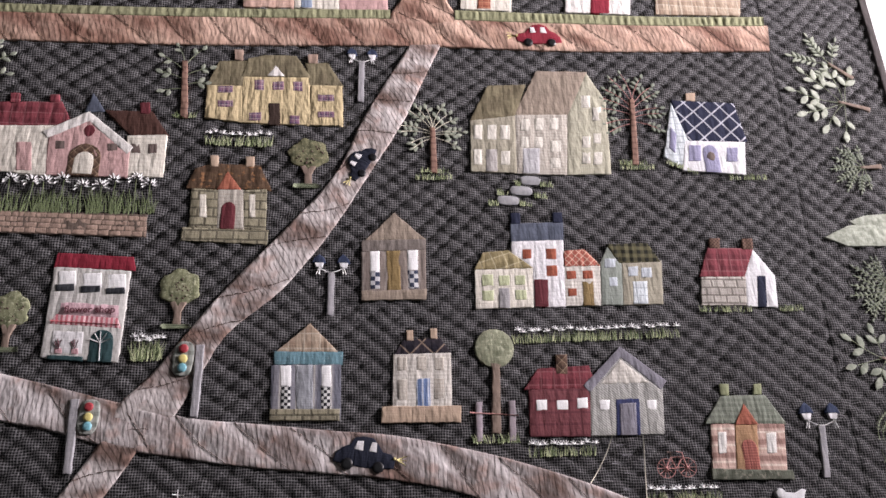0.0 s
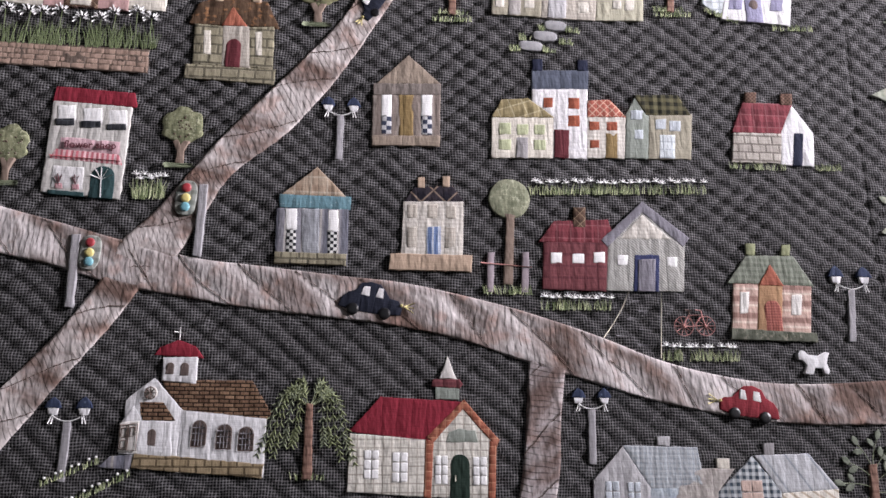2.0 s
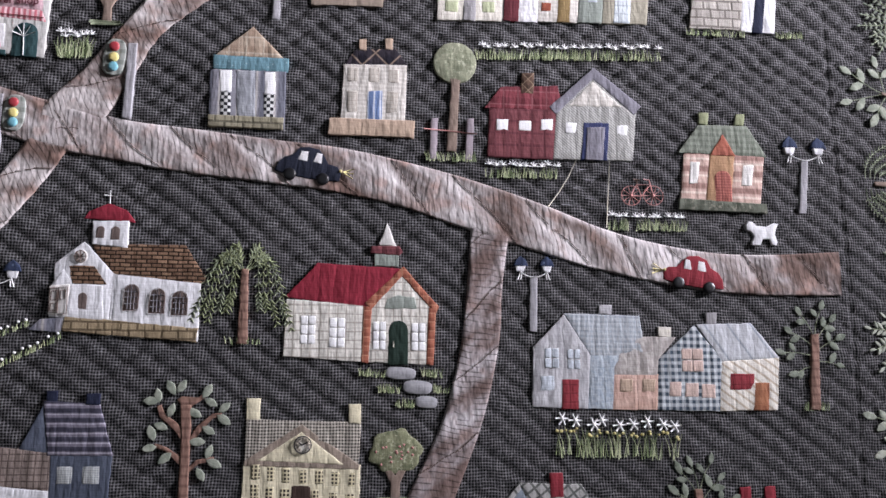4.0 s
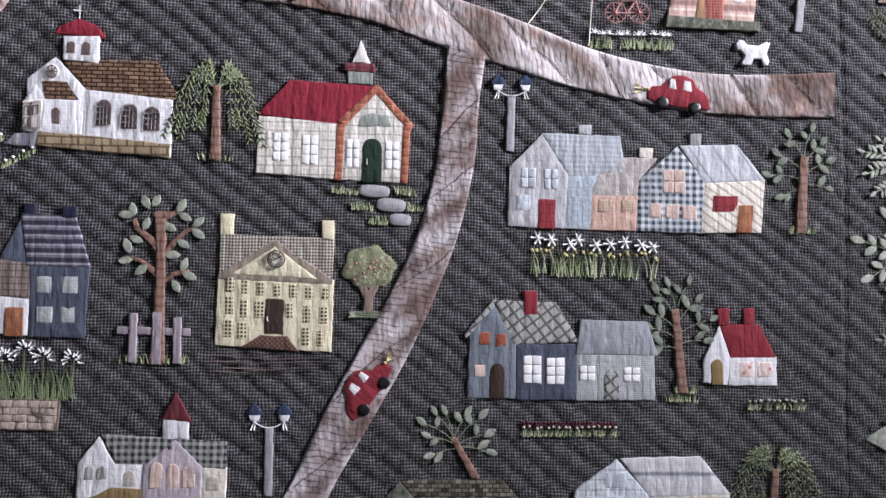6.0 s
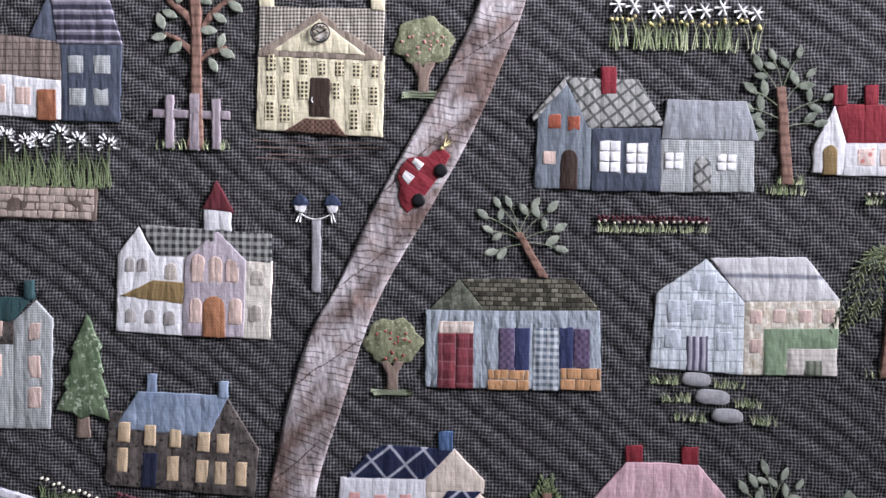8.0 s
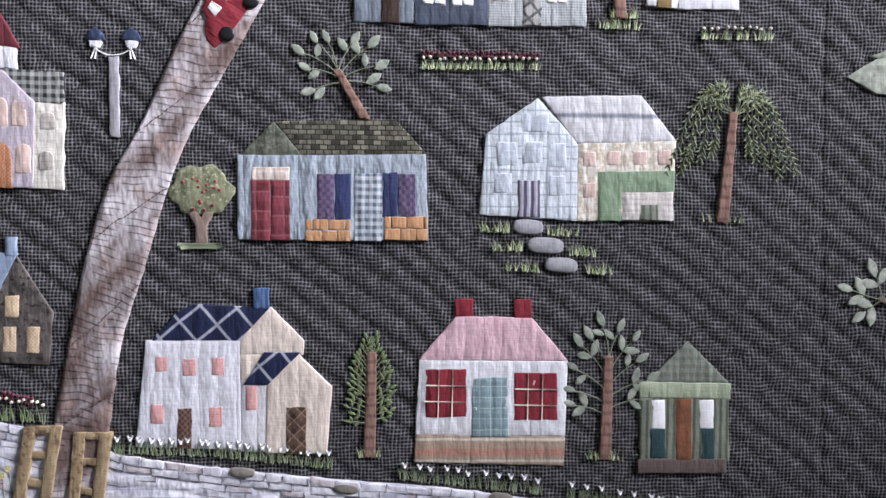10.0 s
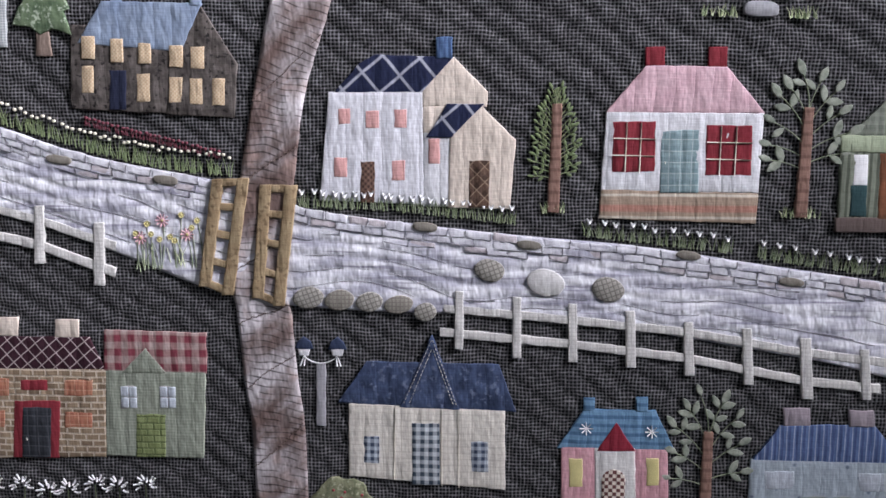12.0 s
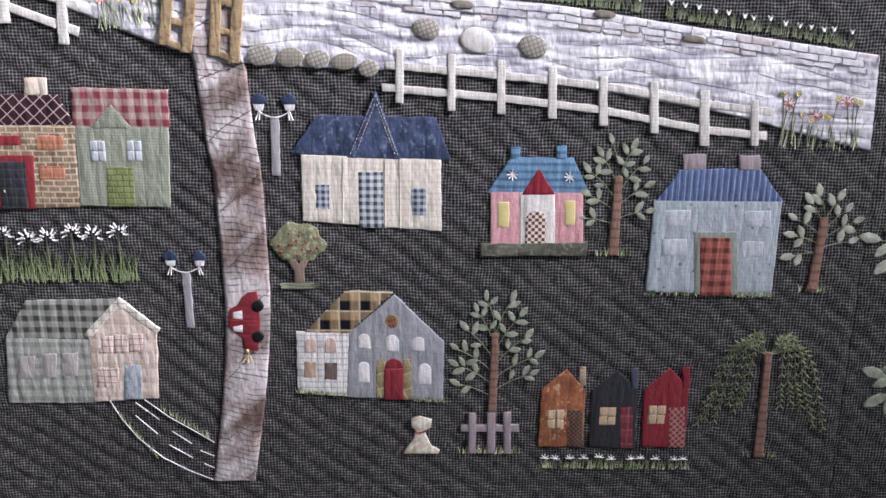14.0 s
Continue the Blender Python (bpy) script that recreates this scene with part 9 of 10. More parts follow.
patch("pad", "river_stone", t, oval(0, 0, 9.2, 3.4, -6, 20, 0.8), 2, thick=1.5, puff=1.6)
t = thing("bank_stone", 213.8, 708.5, "flat brown stone set in the river bank", "stone", "bank_stones")
patch("pad", "river_stone", t, oval(0, 0, 9.1, 3.3, -6, 20, 0.8), 2, thick=1.5, puff=1.6)
t = thing("bank_stone", 327.7, 702.3, "flat brown stone set in the river bank", "stone", "bank_stones")
patch("pad", "river_stone", t, oval(0, 0, 8.9, 3.2, -6, 20, 0.8), 2, thick=1.5, puff=1.6)
t = thing("bank_stone", 401.1, 683.9, "flat brown stone set in the river bank", "stone", "bank_stones")
patch("pad", "river_stone", t, oval(0, 0, 8.8, 3.2, -6, 20, 0.8), 2, thick=1.5, puff=1.6)
t = thing("bank_stone", -134.4, 768.7, "flat brown stone set in the river bank", "stone", "bank_stones")
patch("pad", "river_stone", t, oval(0, 0, 9.7, 3.5, -6, 20, 0.8), 2, thick=1.5, puff=1.6)
t = thing("bank_stone", -54.2, 754, "flat brown stone set in the river bank", "stone", "bank_stones")
patch("pad", "river_stone", t, oval(0, 0, 9.5, 3.5, -6, 20, 0.8), 2, thick=1.5, puff=1.6)
t = thing("stepping_stone", 133, 1231.7, "rounded grey fabric stepping stone before a house", "stone", "stepping_stones")
patch("pad", "stepping", t, oval(0, 0, 13.7, 5.6, -3, 20, 0.65), 0, thick=1.5, puff=1.6)
t = thing("stepping_stone", 148.3, 1219.4, "rounded grey fabric stepping stone before a house", "stone", "stepping_stones")
patch("pad", "stepping", t, oval(0, 0, 13.2, 6.1, -3, 20, 0.65), 0, thick=1.5, puff=1.6)
t = thing("stepping_stone", 156.5, 1206.2, "rounded grey fabric stepping stone before a house", "stone", "stepping_stones")
patch("pad", "stepping", t, oval(0, 0, 10.1, 5.3, -3, 20, 0.65), 0, thick=1.5, puff=1.6)
t = thing("stepping_stone", 346, 902.3, "rounded grey fabric stepping stone before a house", "stone", "stepping_stones")
patch("pad", "stepping", t, oval(0, 0, 11.2, 5.4, -3, 20, 0.65), 0, thick=1.5, puff=1.6)
t = thing("stepping_stone", 359, 888.7, "rounded grey fabric stepping stone before a house", "stone", "stepping_stones")
patch("pad", "stepping", t, oval(0, 0, 13.2, 5.8, -3, 20, 0.65), 0, thick=1.5, puff=1.6)
t = thing("stepping_stone", 370.7, 874.3, "rounded grey fabric stepping stone before a house", "stone", "stepping_stones")
patch("pad", "stepping", t, oval(0, 0, 12, 5.4, -3, 20, 0.65), 0, thick=1.5, puff=1.6)
t = thing("stepping_stone", 235, 1729.2, "rounded grey fabric stepping stone before a house", "stone", "stepping_stones")
patch("pad", "stepping", t, oval(0, 0, 12.1, 6, -3, 20, 0.65), 0, thick=1.5, puff=1.6)
t = thing("stepping_stone", 223.3, 1715.8, "rounded grey fabric stepping stone before a house", "stone", "stepping_stones")
patch("pad", "stepping", t, oval(0, 0, 13.3, 6, -3, 20, 0.65), 0, thick=1.5, puff=1.6)
t = thing("stepping_stone", 207.3, 1703.1, "rounded grey fabric stepping stone before a house", "stone", "stepping_stones")
patch("pad", "stepping", t, oval(0, 0, 13.1, 5.9, -3, 20, 0.65), 0, thick=1.5, puff=1.6)
t = thing("grass_tuft", 95.7, 1229.5, "tuft of green and lime embroidery stitches", "grass", "grass tufts")
grass("grass", t, 0, 0, 22.7, -1.8, 7, 30, "thread_green", second="thread_lime")
t = thing("grass_tuft", 151.3, 1229.8, "tuft of green and lime embroidery stitches", "grass", "grass tufts")
grass("grass", t, 0, 0, 19.4, -1.9, 7, 27, "thread_green", second="thread_lime")
t = thing("grass_tuft", 113.6, 1214.9, "tuft of green and lime embroidery stitches", "grass", "grass tufts")
grass("grass", t, 0, 0, 20.1, -0.9, 7, 28, "thread_green", second="thread_lime")
t = thing("grass_tuft", 161.6, 1215.1, "tuft of green and lime embroidery stitches", "grass", "grass tufts")
grass("grass", t, 0, 0, 14.3, -0.9, 7, 23, "thread_green", second="thread_lime")
t = thing("grass_tuft", 127.8, 1202.3, "tuft of green and lime embroidery stitches", "grass", "grass tufts")
grass("grass", t, 0, 0, 17.6, -0.9, 7, 26, "thread_green", second="thread_lime")
t = thing("grass_tuft", 311.3, 898.7, "tuft of green and lime embroidery stitches", "grass", "grass tufts")
grass("grass", t, 0, 0, 21.5, -0.7, 7, 29, "thread_green", second="thread_lime")
t = thing("grass_tuft", 360.1, 896.6, "tuft of green and lime embroidery stitches", "grass", "grass tufts")
grass("grass", t, 0, 0, 22.3, -0.6, 7, 29, "thread_green", second="thread_lime")
t = thing("grass_tuft", 320.5, 884.7, "tuft of green and lime embroidery stitches", "grass", "grass tufts")
grass("grass", t, 0, 0, 21.9, -0.2, 7, 29, "thread_green", second="thread_lime")
t = thing("grass_tuft", 376.8, 881.8, "tuft of green and lime embroidery stitches", "grass", "grass tufts")
grass("grass", t, 0, 0, 20.7, -0.7, 7, 28, "thread_green", second="thread_lime")
t = thing("grass_tuft", 329.4, 870.7, "tuft of green and lime embroidery stitches", "grass", "grass tufts")
grass("grass", t, 0, 0, 26.9, -1.4, 7, 33, "thread_green", second="thread_lime")
t = thing("grass_tuft", 388.6, 868.6, "tuft of green and lime embroidery stitches", "grass", "grass tufts")
grass("grass", t, 0, 0, 19.9, -0.7, 7, 27, "thread_green", second="thread_lime")
t = thing("grass_tuft", 217.2, 1722.9, "tuft of green and lime embroidery stitches", "grass", "grass tufts")
grass("grass", t, 0, 0, 5.2, -1.3, 7, 16, "thread_green", second="thread_lime")
t = thing("grass_tuft", 245.8, 1722.2, "tuft of green and lime embroidery stitches", "grass", "grass tufts")
grass("grass", t, 0, 0, 15.3, -1, 7, 24, "thread_green", second="thread_lime")
t = thing("grass_tuft", 195.2, 1710, "tuft of green and lime embroidery stitches", "grass", "grass tufts")
grass("grass", t, 0, 0, 11.8, -0.4, 7, 21, "thread_green", second="thread_lime")
t = thing("grass_tuft", 237.9, 1707.5, "tuft of green and lime embroidery stitches", "grass", "grass tufts")
grass("grass", t, 0, 0, 15.2, -1.1, 7, 24, "thread_green", second="thread_lime")
t = thing("grass_tuft", 182.7, 1696.1, "tuft of green and lime embroidery stitches", "grass", "grass tufts")
grass("grass", t, 0, 0, 13, 0.3, 7, 22, "thread_green", second="thread_lime")
t = thing("grass_tuft", 219.3, 1697, "tuft of green and lime embroidery stitches", "grass", "grass tufts")
grass("grass", t, 0, 0, 14.4, -1.1, 7, 23, "thread_green", second="thread_lime")
t = thing("grass_tuft", 101.7, 1726.9, "tuft of green and lime embroidery stitches", "grass", "grass tufts")
grass("grass", t, 0, 0, 42.1, 1.2, 7, 45, "thread_green", second="thread_lime")
t = thing("grass_tuft", 345.6, 1747.4, "tuft of green and lime embroidery stitches", "grass", "grass tufts")
grass("grass", t, 0, 0, 42, 1.3, 7, 45, "thread_green", second="thread_lime")
t = thing("grass_tuft", 404.2, 1756.8, "tuft of green and lime embroidery stitches", "grass", "grass tufts")
grass("grass", t, 0, 0, 36.7, -14.1, 7, 41, "thread_green", second="thread_lime")
t = thing("grass_tuft", 479.2, 1737.7, "tuft of green and lime embroidery stitches", "grass", "grass tufts")
grass("grass", t, 0, 0, 49.1, 1.4, 7, 51, "thread_green", second="thread_lime")
t = thing("grass_tuft", 415.7, 1571, "tuft of green and lime embroidery stitches", "grass", "grass tufts")
grass("grass", t, 0, 0, 60.8, 0.2, 7, 60, "thread_green", second="thread_lime")
t = thing("grass_tuft", 510.3, 1572.4, "tuft of green and lime embroidery stitches", "grass", "grass tufts")
grass("grass", t, 0, 0, 28.9, 1, 7, 35, "thread_green", second="thread_lime")
t = thing("grass_tuft", 377.1, 466.2, "tuft of green and lime embroidery stitches", "grass", "grass tufts")
grass("grass", t, 0, 0, 112.2, -0.9, 5, 101, "thread_green", second="thread_lime")
t = thing("grass_tuft", 68.7, 369.6, "tuft of green and lime embroidery stitches", "grass", "grass tufts")
grass("grass", t, 0, 0, 44.6, -3.4, 5, 47, "thread_green", second="thread_lime")
t = thing("grass_tuft", 174.9, 362.4, "tuft of green and lime embroidery stitches", "grass", "grass tufts")
grass("grass", t, 0, 0, 28.8, -0.8, 5, 35, "thread_green", second="thread_lime")
t = thing("grass_tuft", 396.1, 1047.6, "tuft of green and lime embroidery stitches", "grass", "grass tufts")
grass("grass", t, 0, 0, 29.6, -0.6, 7, 35, "thread_green", second="thread_lime")
flower_row("flower_row", 202, 1534.5, 387.8, 1541.6, 13, "long row of white star flowers over green stitched grass", 22, "star")
flower_row("flower_row", 210.5, 1416.1, 282.4, 1417.2, 12, "short row of white star flowers below the red house", 10, "star")
flower_row("flower_row", 328, 1368.6, 405.9, 1369.3, 13, "row of white star flowers beside the bicycle", 10, "star")
flower_row("flower_row", -133.9, 1764.1, -59.5, 1763.8, 15, "row of white star flowers before the yellow house", 9, "star")
flower_row("flower_row", 288.7, 295.8, 433, 296.2, 11, "row of white star flowers before the tiny houses", 11, "star")
flower_row("flower_row", 273.6, 1159.9, 391.7, 1157, 30, "row of large white lilies over green and yellow stitches", 9, "lily", second='thread_lime', blades=84)
flower_row("flower_row", 267.1, 1016.3, 353.5, 1016.8, 8, "low row of maroon flowers and cream dots in grass", 17, "dot", petal='thread_cream')
flower_row("flower_row", 471.6, 1040.9, 524.6, 1040.6, 8, "low row of maroon flowers and cream dots in grass", 10, "dot", petal='thread_cream')
flower_row("flower_row", 266.9, 1025.6, 353.3, 1025.1, 3, "thin row of maroon stitched blossoms", 24, "dot", petal='thread_maroon', stem='thread_maroon', second='thread_maroon')
flower_row("river_flowers", 45.1, 735.5, 125.2, 732, 10, "white bell flowers in dark green grass on the river bank", 11, "bell", stem='thread_dark_green', second='thread_sage')
flower_row("river_flowers", 125.2, 732, 204.8, 723.6, 10, "white bell flowers in dark green grass on the river bank", 11, "bell", stem='thread_dark_green', second='thread_sage')
flower_row("river_flowers", 252.9, 715.8, 358.4, 704.3, 10, "white bell flowers in dark green grass before the pink house", 11, "bell", stem='thread_dark_green', second='thread_sage')
flower_row("river_flowers", 376.7, 701, 532.3, 678.3, 10, "white bell flowers in dark green grass below the kiosk", 14, "bell", stem='thread_dark_green', second='thread_sage')
flower_row("river_flowers", -178.2, 795.9, -107.6, 774, 14, "cream dotted flowers in green grass on the river bank", 16, "dot", petal='thread_cream', second='thread_dark_green')
flower_row("river_flowers", -107.6, 774, -57.7, 762.7, 14, "cream dotted flowers in green grass on the river bank", 14, "dot", petal='thread_cream', second='thread_dark_green')
flower_row("river_flowers", -57.7, 762.7, -3.5, 757.2, 14, "cream dotted flowers in green grass on the river bank", 12, "dot", petal='thread_cream', second='thread_dark_green')
flower_row("maroon_flowers", -115, 794.5, -11.4, 769.5, 5, "thin line of maroon stitched blossoms behind the grass", 30, "dot", petal='thread_maroon', stem='thread_maroon', second='thread_maroon')
flower_row("agapanthus_bed", -340.6, 1677.1, -178.4, 1678.1, 36, "tall white globe flowers over dense green stems", 9, "globe", blades=180, stem="thread_dark_green", second="thread_green")
flower_row("agapanthus_bed", -268.3, 1047, -117.2, 1047.2, 38, "tall white globe flowers over dense green stems", 9, "globe", blades=200, stem="thread_dark_green", second="thread_green")
flower_row("agapanthus_bed", -282.2, 471.9, -63.7, 475.7, 38, "tall white globe flowers over dense green stems", 10, "globe", blades=260, stem="thread_dark_green", second="thread_green")
flower_row("flower_clump", -186.8, 1517.1, -156.3, 1518, 22, "small clump of white star flowers beside the shop", 8, "star", blades=60)
flower_row("path_flowers", -232.8, 1221.5, -162, 1258.6, 7, "curved row of white dotted flowers edging the church path", 10, "dot", petal='thread_white', second='thread_lime')
flower_row("path_flowers", -236.1, 1249.7, -189.4, 1269.8, 7, "row of white dotted flowers edging the church path", 7, "dot", petal='thread_white', second='thread_lime')
flower_row("wild_flowers", 476.8, 598.3, 544.5, 597.1, 41, "pink and yellow daisies on thin green stalks by the river", 12, "daisy", petal=('thread_yellow', 'thread_pink', 'thread_yellow', 'thread_yellow'), stem='thread_sage')
flower_row("wild_flowers", -81.1, 687, -28.8, 689.2, 37, "pink and yellow daisies on thin green stalks by the bridge", 12, "daisy", petal=('thread_yellow', 'thread_pink', 'thread_yellow', 'thread_yellow'), stem='thread_sage')
t = thing("brick_wall", -342.1, 1653.2, "low pinkish brick garden wall below the globe flowers", "garden wall", "garden walls")
m = patch("mortar", "mortar", t, [(-4.3, 25.1), (155.1, 23.4), (156.7, -3.5), (0, 0)])
brick_band(m, 0.8, 0.8, 155.7, 24.3, 4, 12.1, "wall_brick", 1, -0.023)
t = thing("brick_wall", -268, 1022.1, "low grey brown brick garden wall below the globe flowers", "garden wall", "garden walls")
m = patch("mortar", "mortar", t, [(-0.3, 26.4), (136.8, 24), (135.6, -2.7), (0, 0)])
brick_band(m, 0.8, 0.8, 134.6, 25.6, 4, 11.3, "wall_brick_grey", 1, -0.020)
t = thing("traffic_light", -231.7, 1408.1, "grey felt traffic light with three coloured buttons on a post", "traffic light", "traffic lights")
patch("post", "grey_post", t, [(-3.5, -0.1), (3.5, 0.1), (2.2, 70), (-6, 69.8)], 4)
patch("panel", "grey_plaid_soft", t, oval(13, 52.7, 9.7, 16.9, -4, 20, 0.7), 4, thick=1.3)
button("lamp", "button_red", t, 12.4, 62, 4.4, 6.0, 2.2)
button("lamp", "button_yellow", t, 12.8, 52.1, 4.4, 6.0, 2.2)
button("lamp", "button_blue", t, 13.1, 43.4, 4.4, 6.0, 2.2)
t = thing("traffic_light", -121, 1459.7, "grey felt traffic light with three coloured buttons on a post", "traffic light", "traffic lights")
patch("post", "grey_post", t, [(-3.7, -0.1), (3.7, 0.1), (5.1, 73), (-3.5, 72.7)], 4)
patch("panel", "grey_plaid_soft", t, oval(-14.6, 58.4, 10.1, 17.9, -4, 20, 0.7), 4, thick=1.3)
button("lamp", "button_red", t, -14.9, 68.2, 4.6, 6.0, 2.2)
button("lamp", "button_yellow", t, -14.8, 57.8, 4.6, 6.0, 2.2)
button("lamp", "button_blue", t, -14.8, 48.6, 4.6, 6.0, 2.2)
stitched("garden_path", [[(0, 0), (-7.5, -16.6), (-17.2, -32.4), (-27.8, -46.9)], [(33, -0.5), (30.8, -31.7), (28.3, -66)]], "thread_cream", "garden path edged with two cream stitched lines", "path", 0.45, 298.6, 1436.2)
stitched("path_stitching", [[(0, 0), (12.7, 0.2)], [(-7.1, -18.1), (6.6, -18.5)], [(5, -10.1), (17.6, -10.5)], [(4.7, -28), (18.9, -28.4)], [(-18.5, -34.9), (-0.4, -35.3)], [(2.3, -43.5), (15.9, -43.9)]], "thread_grey", "grey stitched dashes on the garden path", "path", 0.35, 301.9, 1426.6)
stitched("garden_path", [[(0, 0), (8.7, -17.4), (22.5, -37.3), (44.3, -57.4), (67, -70), (89.1, -79.9)], [(31.5, 1.5), (52.8, -15.8), (72.6, -28.1), (92.6, -41.2)], [(21.9, -14.4), (41, -33.1)], [(54.3, -30.1), (71.6, -42.5)], [(50.6, -43.9), (71.6, -57.1)], [(23, -1.4), (43.3, -18.2)], [(79, -49.4), (91.7, -55.1)], [(81.8, -62.8), (90.9, -67.4)]], "thread_white", "curving garden path drawn in white stitched lines", "path", 0.5, -101.5, 360)
stitched("step_stitching", [[(0, 0), (21.4, -1.6), (59.3, -3.1), (82.8, -1.9), (111, -1.5)], [(2.4, -5.6), (40.4, -7.1), (87.6, -5.6), (108.7, -6.2)], [(12, -11.2), (49.9, -12.6), (106.4, -10.5)], [(2.5, -14.1), (31.1, -15.6), (59.4, -16.2)]], "thread_brown", "brown stitched ground lines below the clock house", "path", 0.4, -5.1, 1085.5)
t = thing("grass_tuft", -95.2, 345.4, "tuft of green and lime embroidery stitches", "grass", "grass tufts")
grass("grass", t, 0, 0, 32.6, -44, 6, 46, "thread_green", second="thread_lime")
t = thing("grass_tuft", -55.9, 351.4, "tuft of green and lime embroidery stitches", "grass", "grass tufts")
grass("grass", t, 0, 0, 42, -28.1, 6, 46, "thread_green", second="thread_lime")
t = thing("bicycle", 362.9, 1393.3, "pink bicycle embroidered in thread beside the flower row", "bicycle")
sewn("wheel", "thread_rose", t, [[(-10.8 + 9.6 * math.cos(i * math.pi / 10), 9.2 + 9.6 * math.sin(i * math.pi / 10)) for i in range(21)]] + [[(-10.8, 9.2), (-10.8 + 9.6 * math.cos(i * math.pi / 5), 9.2 + 9.6 * math.sin(i * math.pi / 5))] for i in range(10)], 0.33)
sewn("wheel", "thread_rose", t, [[(11.3 + 9.7 * math.cos(i * math.pi / 10), 9.9 + 9.7 * math.sin(i * math.pi / 10)) for i in range(21)]] + [[(11.3, 9.9), (11.3 + 9.7 * math.cos(i * math.pi / 5), 9.9 + 9.7 * math.sin(i * math.pi / 5))] for i in range(10)], 0.33)
sewn("bicycle_frame", "thread_rose", t, [[(-10.8, 9.2), (-5.2, 20.1), (8.5, 20.5), (-0.1, 9), (-10.8, 9.2)], [(-5.2, 20.1), (-0.1, 9)], [(11.3, 9.9), (7.6, 25), (2, 25.9)]], 0.45)
sewn("saddle", "thread_brown", t, [[(-8.3, 25.6), (-1.5, 24.7)], [(-4.9, 24.6), (-4.6, 20.1)]], 0.7)
dog = thing("dog_figure", 480.9, 1357.4, "small white felt terrier figure standing by the road", "dog figure")
patch("body", "white", dog, [(-15, 14.1), (-15.7, 19.7), (-11.9, 23.2), (-7.9, 22.2), (-4.2, 18.9), (5.6, 18), (13.5, 21.6), (17.6, 21.1), (15.3, 16), (13.7, 10.4), (16, 3.7), (15.1, 0.3), (10.4, 0.2), (8.6, 5.8), (1.7, 6.2), (-1.2, -0), (-8.1, -0.7), (-10.3, 0.9), (-7.3, 8.7), (-10.4, 13.1)], 1, thick=1.5)
dog = thing("dog_figure", 181.7, 309.3, "small cream felt dog figure with red collar, sitting", "dog figure")
patch("body", "cream_floral", dog, [(-16.2, -0.2), (-12, 7.4), (-6.8, 16.1), (-4.7, 23.6), (-8.9, 27.6), (-8.9, 35), (-0.1, 37.4), (9.7, 35.2), (9.3, 27.2), (2.5, 23.7), (6.2, 16.3), (9.9, 7.7), (17.3, 3.7), (15.7, 0.2)], 1, thick=1.5, step=9)
sewn("collar", "thread_red", dog, [[(-5.3, 23.1), (-0.6, 22), (3.6, 23.7)]], 0.8, 3.0)
t = thing("fir_tree", -143, 844.8, "mottled green fir tree with ragged edges and short trunk", "tree", "trees")
patch("trunk", "trunk_pale", t, [(-4.8, -1.1), (7.3, -0.8), (5.6, 16.8), (-4.1, 16.6)])
patch("crown", "fir_green", t, [(3.7, 99.3), (10.7, 83.7), (16.1, 73.3), (12.8, 69.5), (17.8, 52.9), (14.9, 50.5), (21.9, 33), (17.1, 31.4), (23.1, 14), (8.5, 18.4), (-0.2, 14.3), (-8.5, 19.8), (-21.6, 21.4), (-15.9, 34), (-12.1, 37.9), (-16, 42.6), (-9.3, 52.3), (-11.3, 58), (-6.6, 69), (-9.5, 71.4), (-2.9, 83.4)], 1, thick=1.3)
t = thing("quilt_binding", 716, 120, "dark brown grey binding strip along the quilt's edge", "binding")
patch("strip", "binding", t, [(0, 0), (11, 0), (11, 2195), (0, 2195)], 0, thick=2.0, step=40, back=12)
# ---- the leafy border ----
border_sprig(677, 1890.4, -70.8, 53.9, "feathery sage sprig on a pink brown twig in the border", 9, (11, 4), "leaf_sage", 61, 95)
border_sprig(688.9, 1843.7, -98.7, 25.3, "sprig of pale almond leaves on a pink twig in the border", 15, (17, 8), "leaf_pale", 62, 110)
border_sprig(683.1, 1761.7, -69.1, -6.1, "fine dark green sprig in the border", 18, (6, 2.5), "leaf_green", 63, 100)
border_sprig(645.7, 1513.8, -62.2, 9.8, "sprig of sage leaves in the border", 9, (17, 8), "leaf_sage", 64, 90)
border_sprig(682, 1594.5, -82.4, 9.7, "bushy sprig of tiny green leaves in the border", 30, (5.5, 2.4), "leaf_green", 65, 110)
border_sprig(661.9, 1336.4, -48.4, -0.3, "sprig of grey green almond leaves in the border", 8, (13, 5), "leaf_green", 66, 100)
border_sprig(652.9, 1264.9, -67.4, 2.9, "sprig of narrow pale leaves in the border", 16, (9, 3.2), "leaf_pale", 67, 105)
border_sprig(660.6, 1187, -78.4, -8.9, "large sprig of pale leaves in the border", 12, (15, 7), "leaf_pale", 68, 115)
border_sprig(657.1, 1110.2, -56.2, -21, "fine green sprig with forked twigs in the border", 9, (9, 3), "leaf_green", 69, 90)
border_sprig(622.5, 846.4, -33.3, 10.1, "sprig of pale leaves in the border", 7, (15, 7), "leaf_pale", 70, 80)
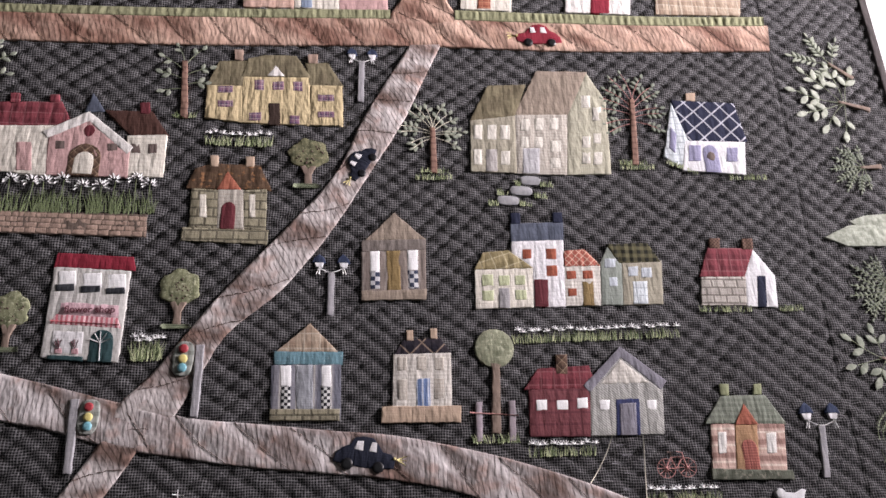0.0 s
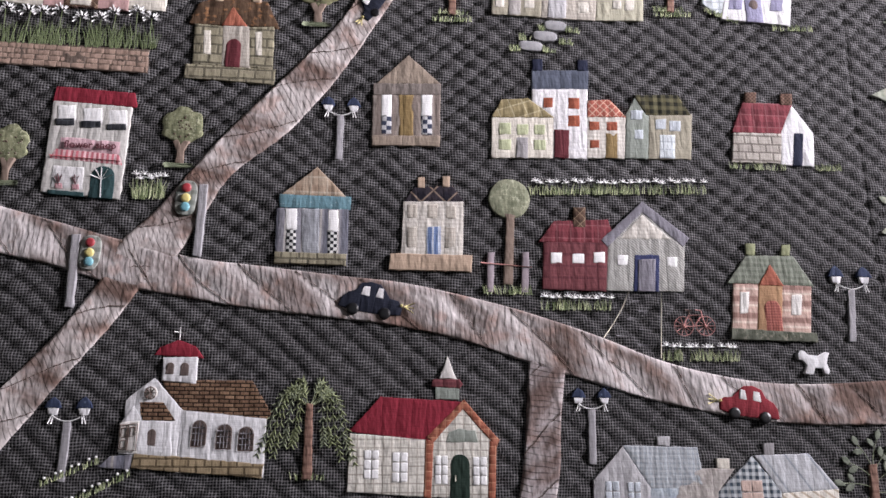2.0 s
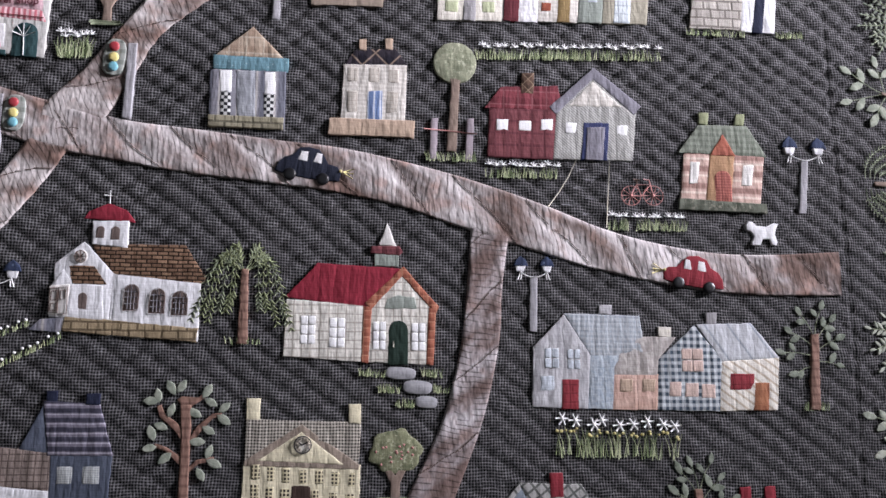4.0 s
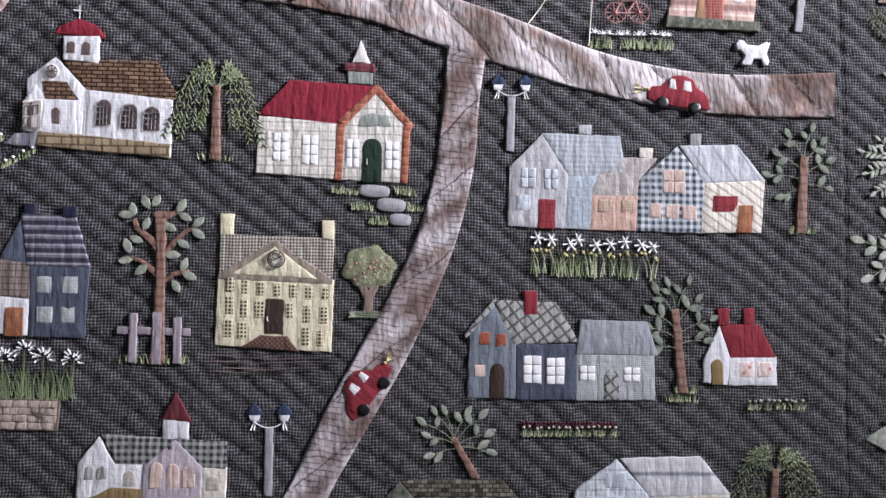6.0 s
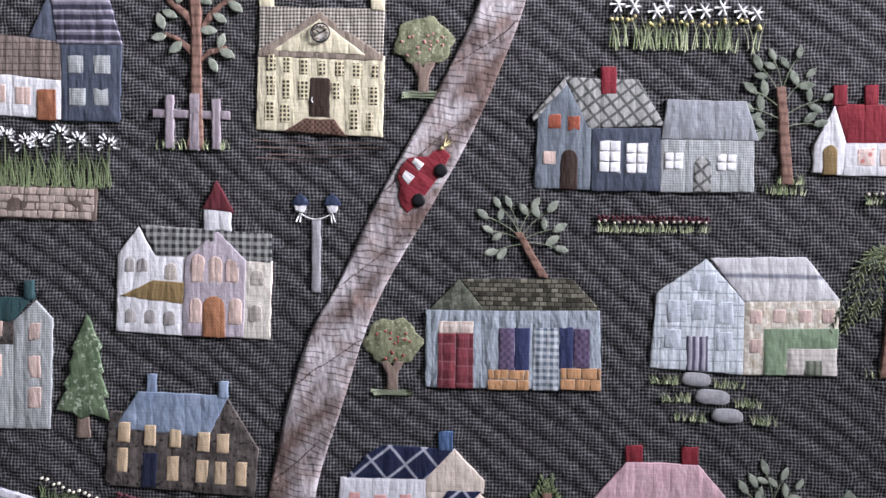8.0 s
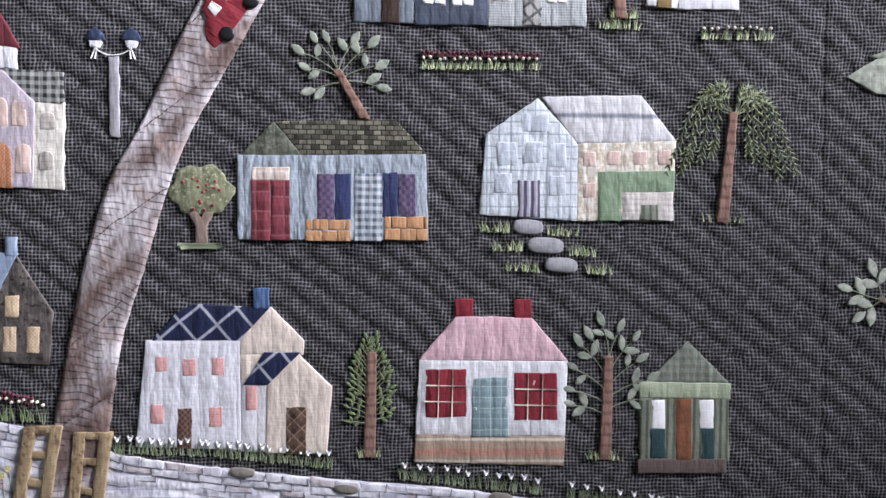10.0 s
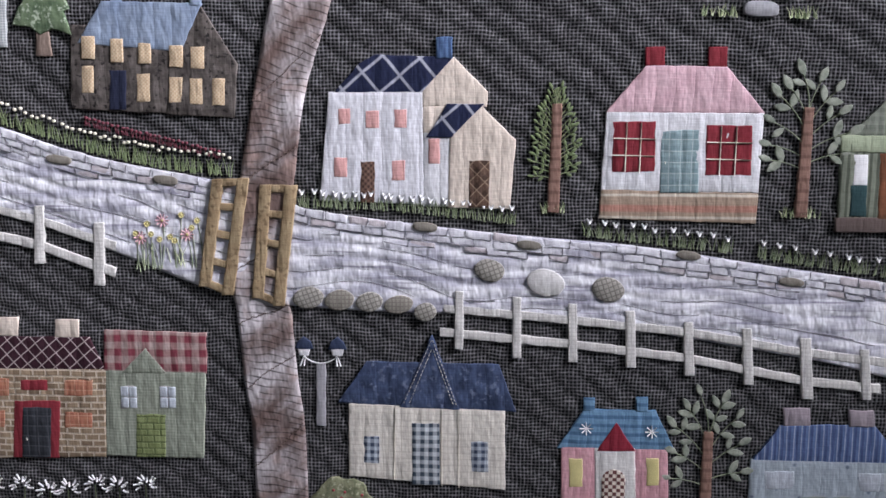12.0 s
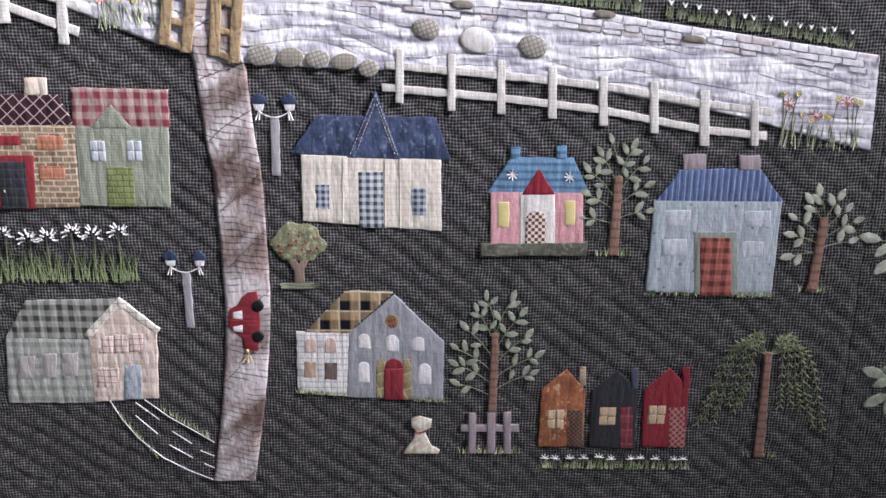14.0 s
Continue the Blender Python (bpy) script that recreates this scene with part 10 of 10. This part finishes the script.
border_sprig(639.6, 378.5, -43, 13.4, "sage leaf sprig in the border", 4, (24, 10), "leaf_sage", 71, 70)
border_sprig(617.8, 510.8, -40.1, 7.1, "sprig of pale leaves in the border", 6, (20, 9), "leaf_pale", 72, 80)
t = thing("border_leaf", 585.6, 1664.3, "large pale green leaf in the border", "leaf", "border leaves")
patch("blade", "leaf_pale", t, [(0, 0), (32.4, 15.3), (89, 22.4), (80.3, -10.2), (26, -11.1)], 0, puff=1.2)
t = thing("border_leaf", 620.9, 1685.6, "folded pale green leaf in the border", "leaf", "border leaves")
patch("blade", "leaf_pale", t, [(0, 0), (22.4, 7.9), (60.2, 11.8), (54.2, -10.8), (11.3, -7.2)], 0, puff=1.2)
t = thing("border_leaf", 580.5, 1014.4, "large pale green leaf in the border", "leaf", "border leaves")
patch("blade", "leaf_pale", t, [(0, 0), (23.4, 14.1), (62.5, 30.9), (60.5, -13.6), (22.3, -12.3)], 0, puff=1.2)
t = thing("border_leaf", 598.5, 1030.1, "folded sage leaf in the border", "leaf", "border leaves")
patch("blade", "leaf_sage", t, [(0, 0), (22.2, 7.6), (44.3, 10.1), (43.6, -3.8), (10.7, -5.2)], 0, puff=1.2)
t = thing("fern_sprig", 641.7, 1383.9, "arching green stitched fern fronds round a brown twig in the border", "sprig", "border sprigs")
for side in (-1, 1):
    for k in range(4):
        stem, leaves = [], []
        for i in range(22):
            f = i / 21
            a = math.pi * (1 - 0.62 * f)
            px, pz = -4 + (44 - 5 * k) * math.cos(a) + 34 * f * f, 39 + side * (5 + (41 - 10 * k) * math.sin(a) ** 0.8)
            stem.append((px, pz, 1.0))
            if i > 1:
                way = math.atan2(pz - stem[-2][1], px - stem[-2][0])
                leaves += [[(px, pz, 1.0), (px + 4.4 * math.cos(way + d), pz + 4.4 * math.sin(way + d), 1.3)] for d in (-0.7, 0.7)]
        tufts(sewn("frond", "thread_sage", t, [stem] + leaves, 0.38))
patch("twig", "trunk_pale", t, [(-38, 37), (40, 36), (40, 42), (-38, 41)])
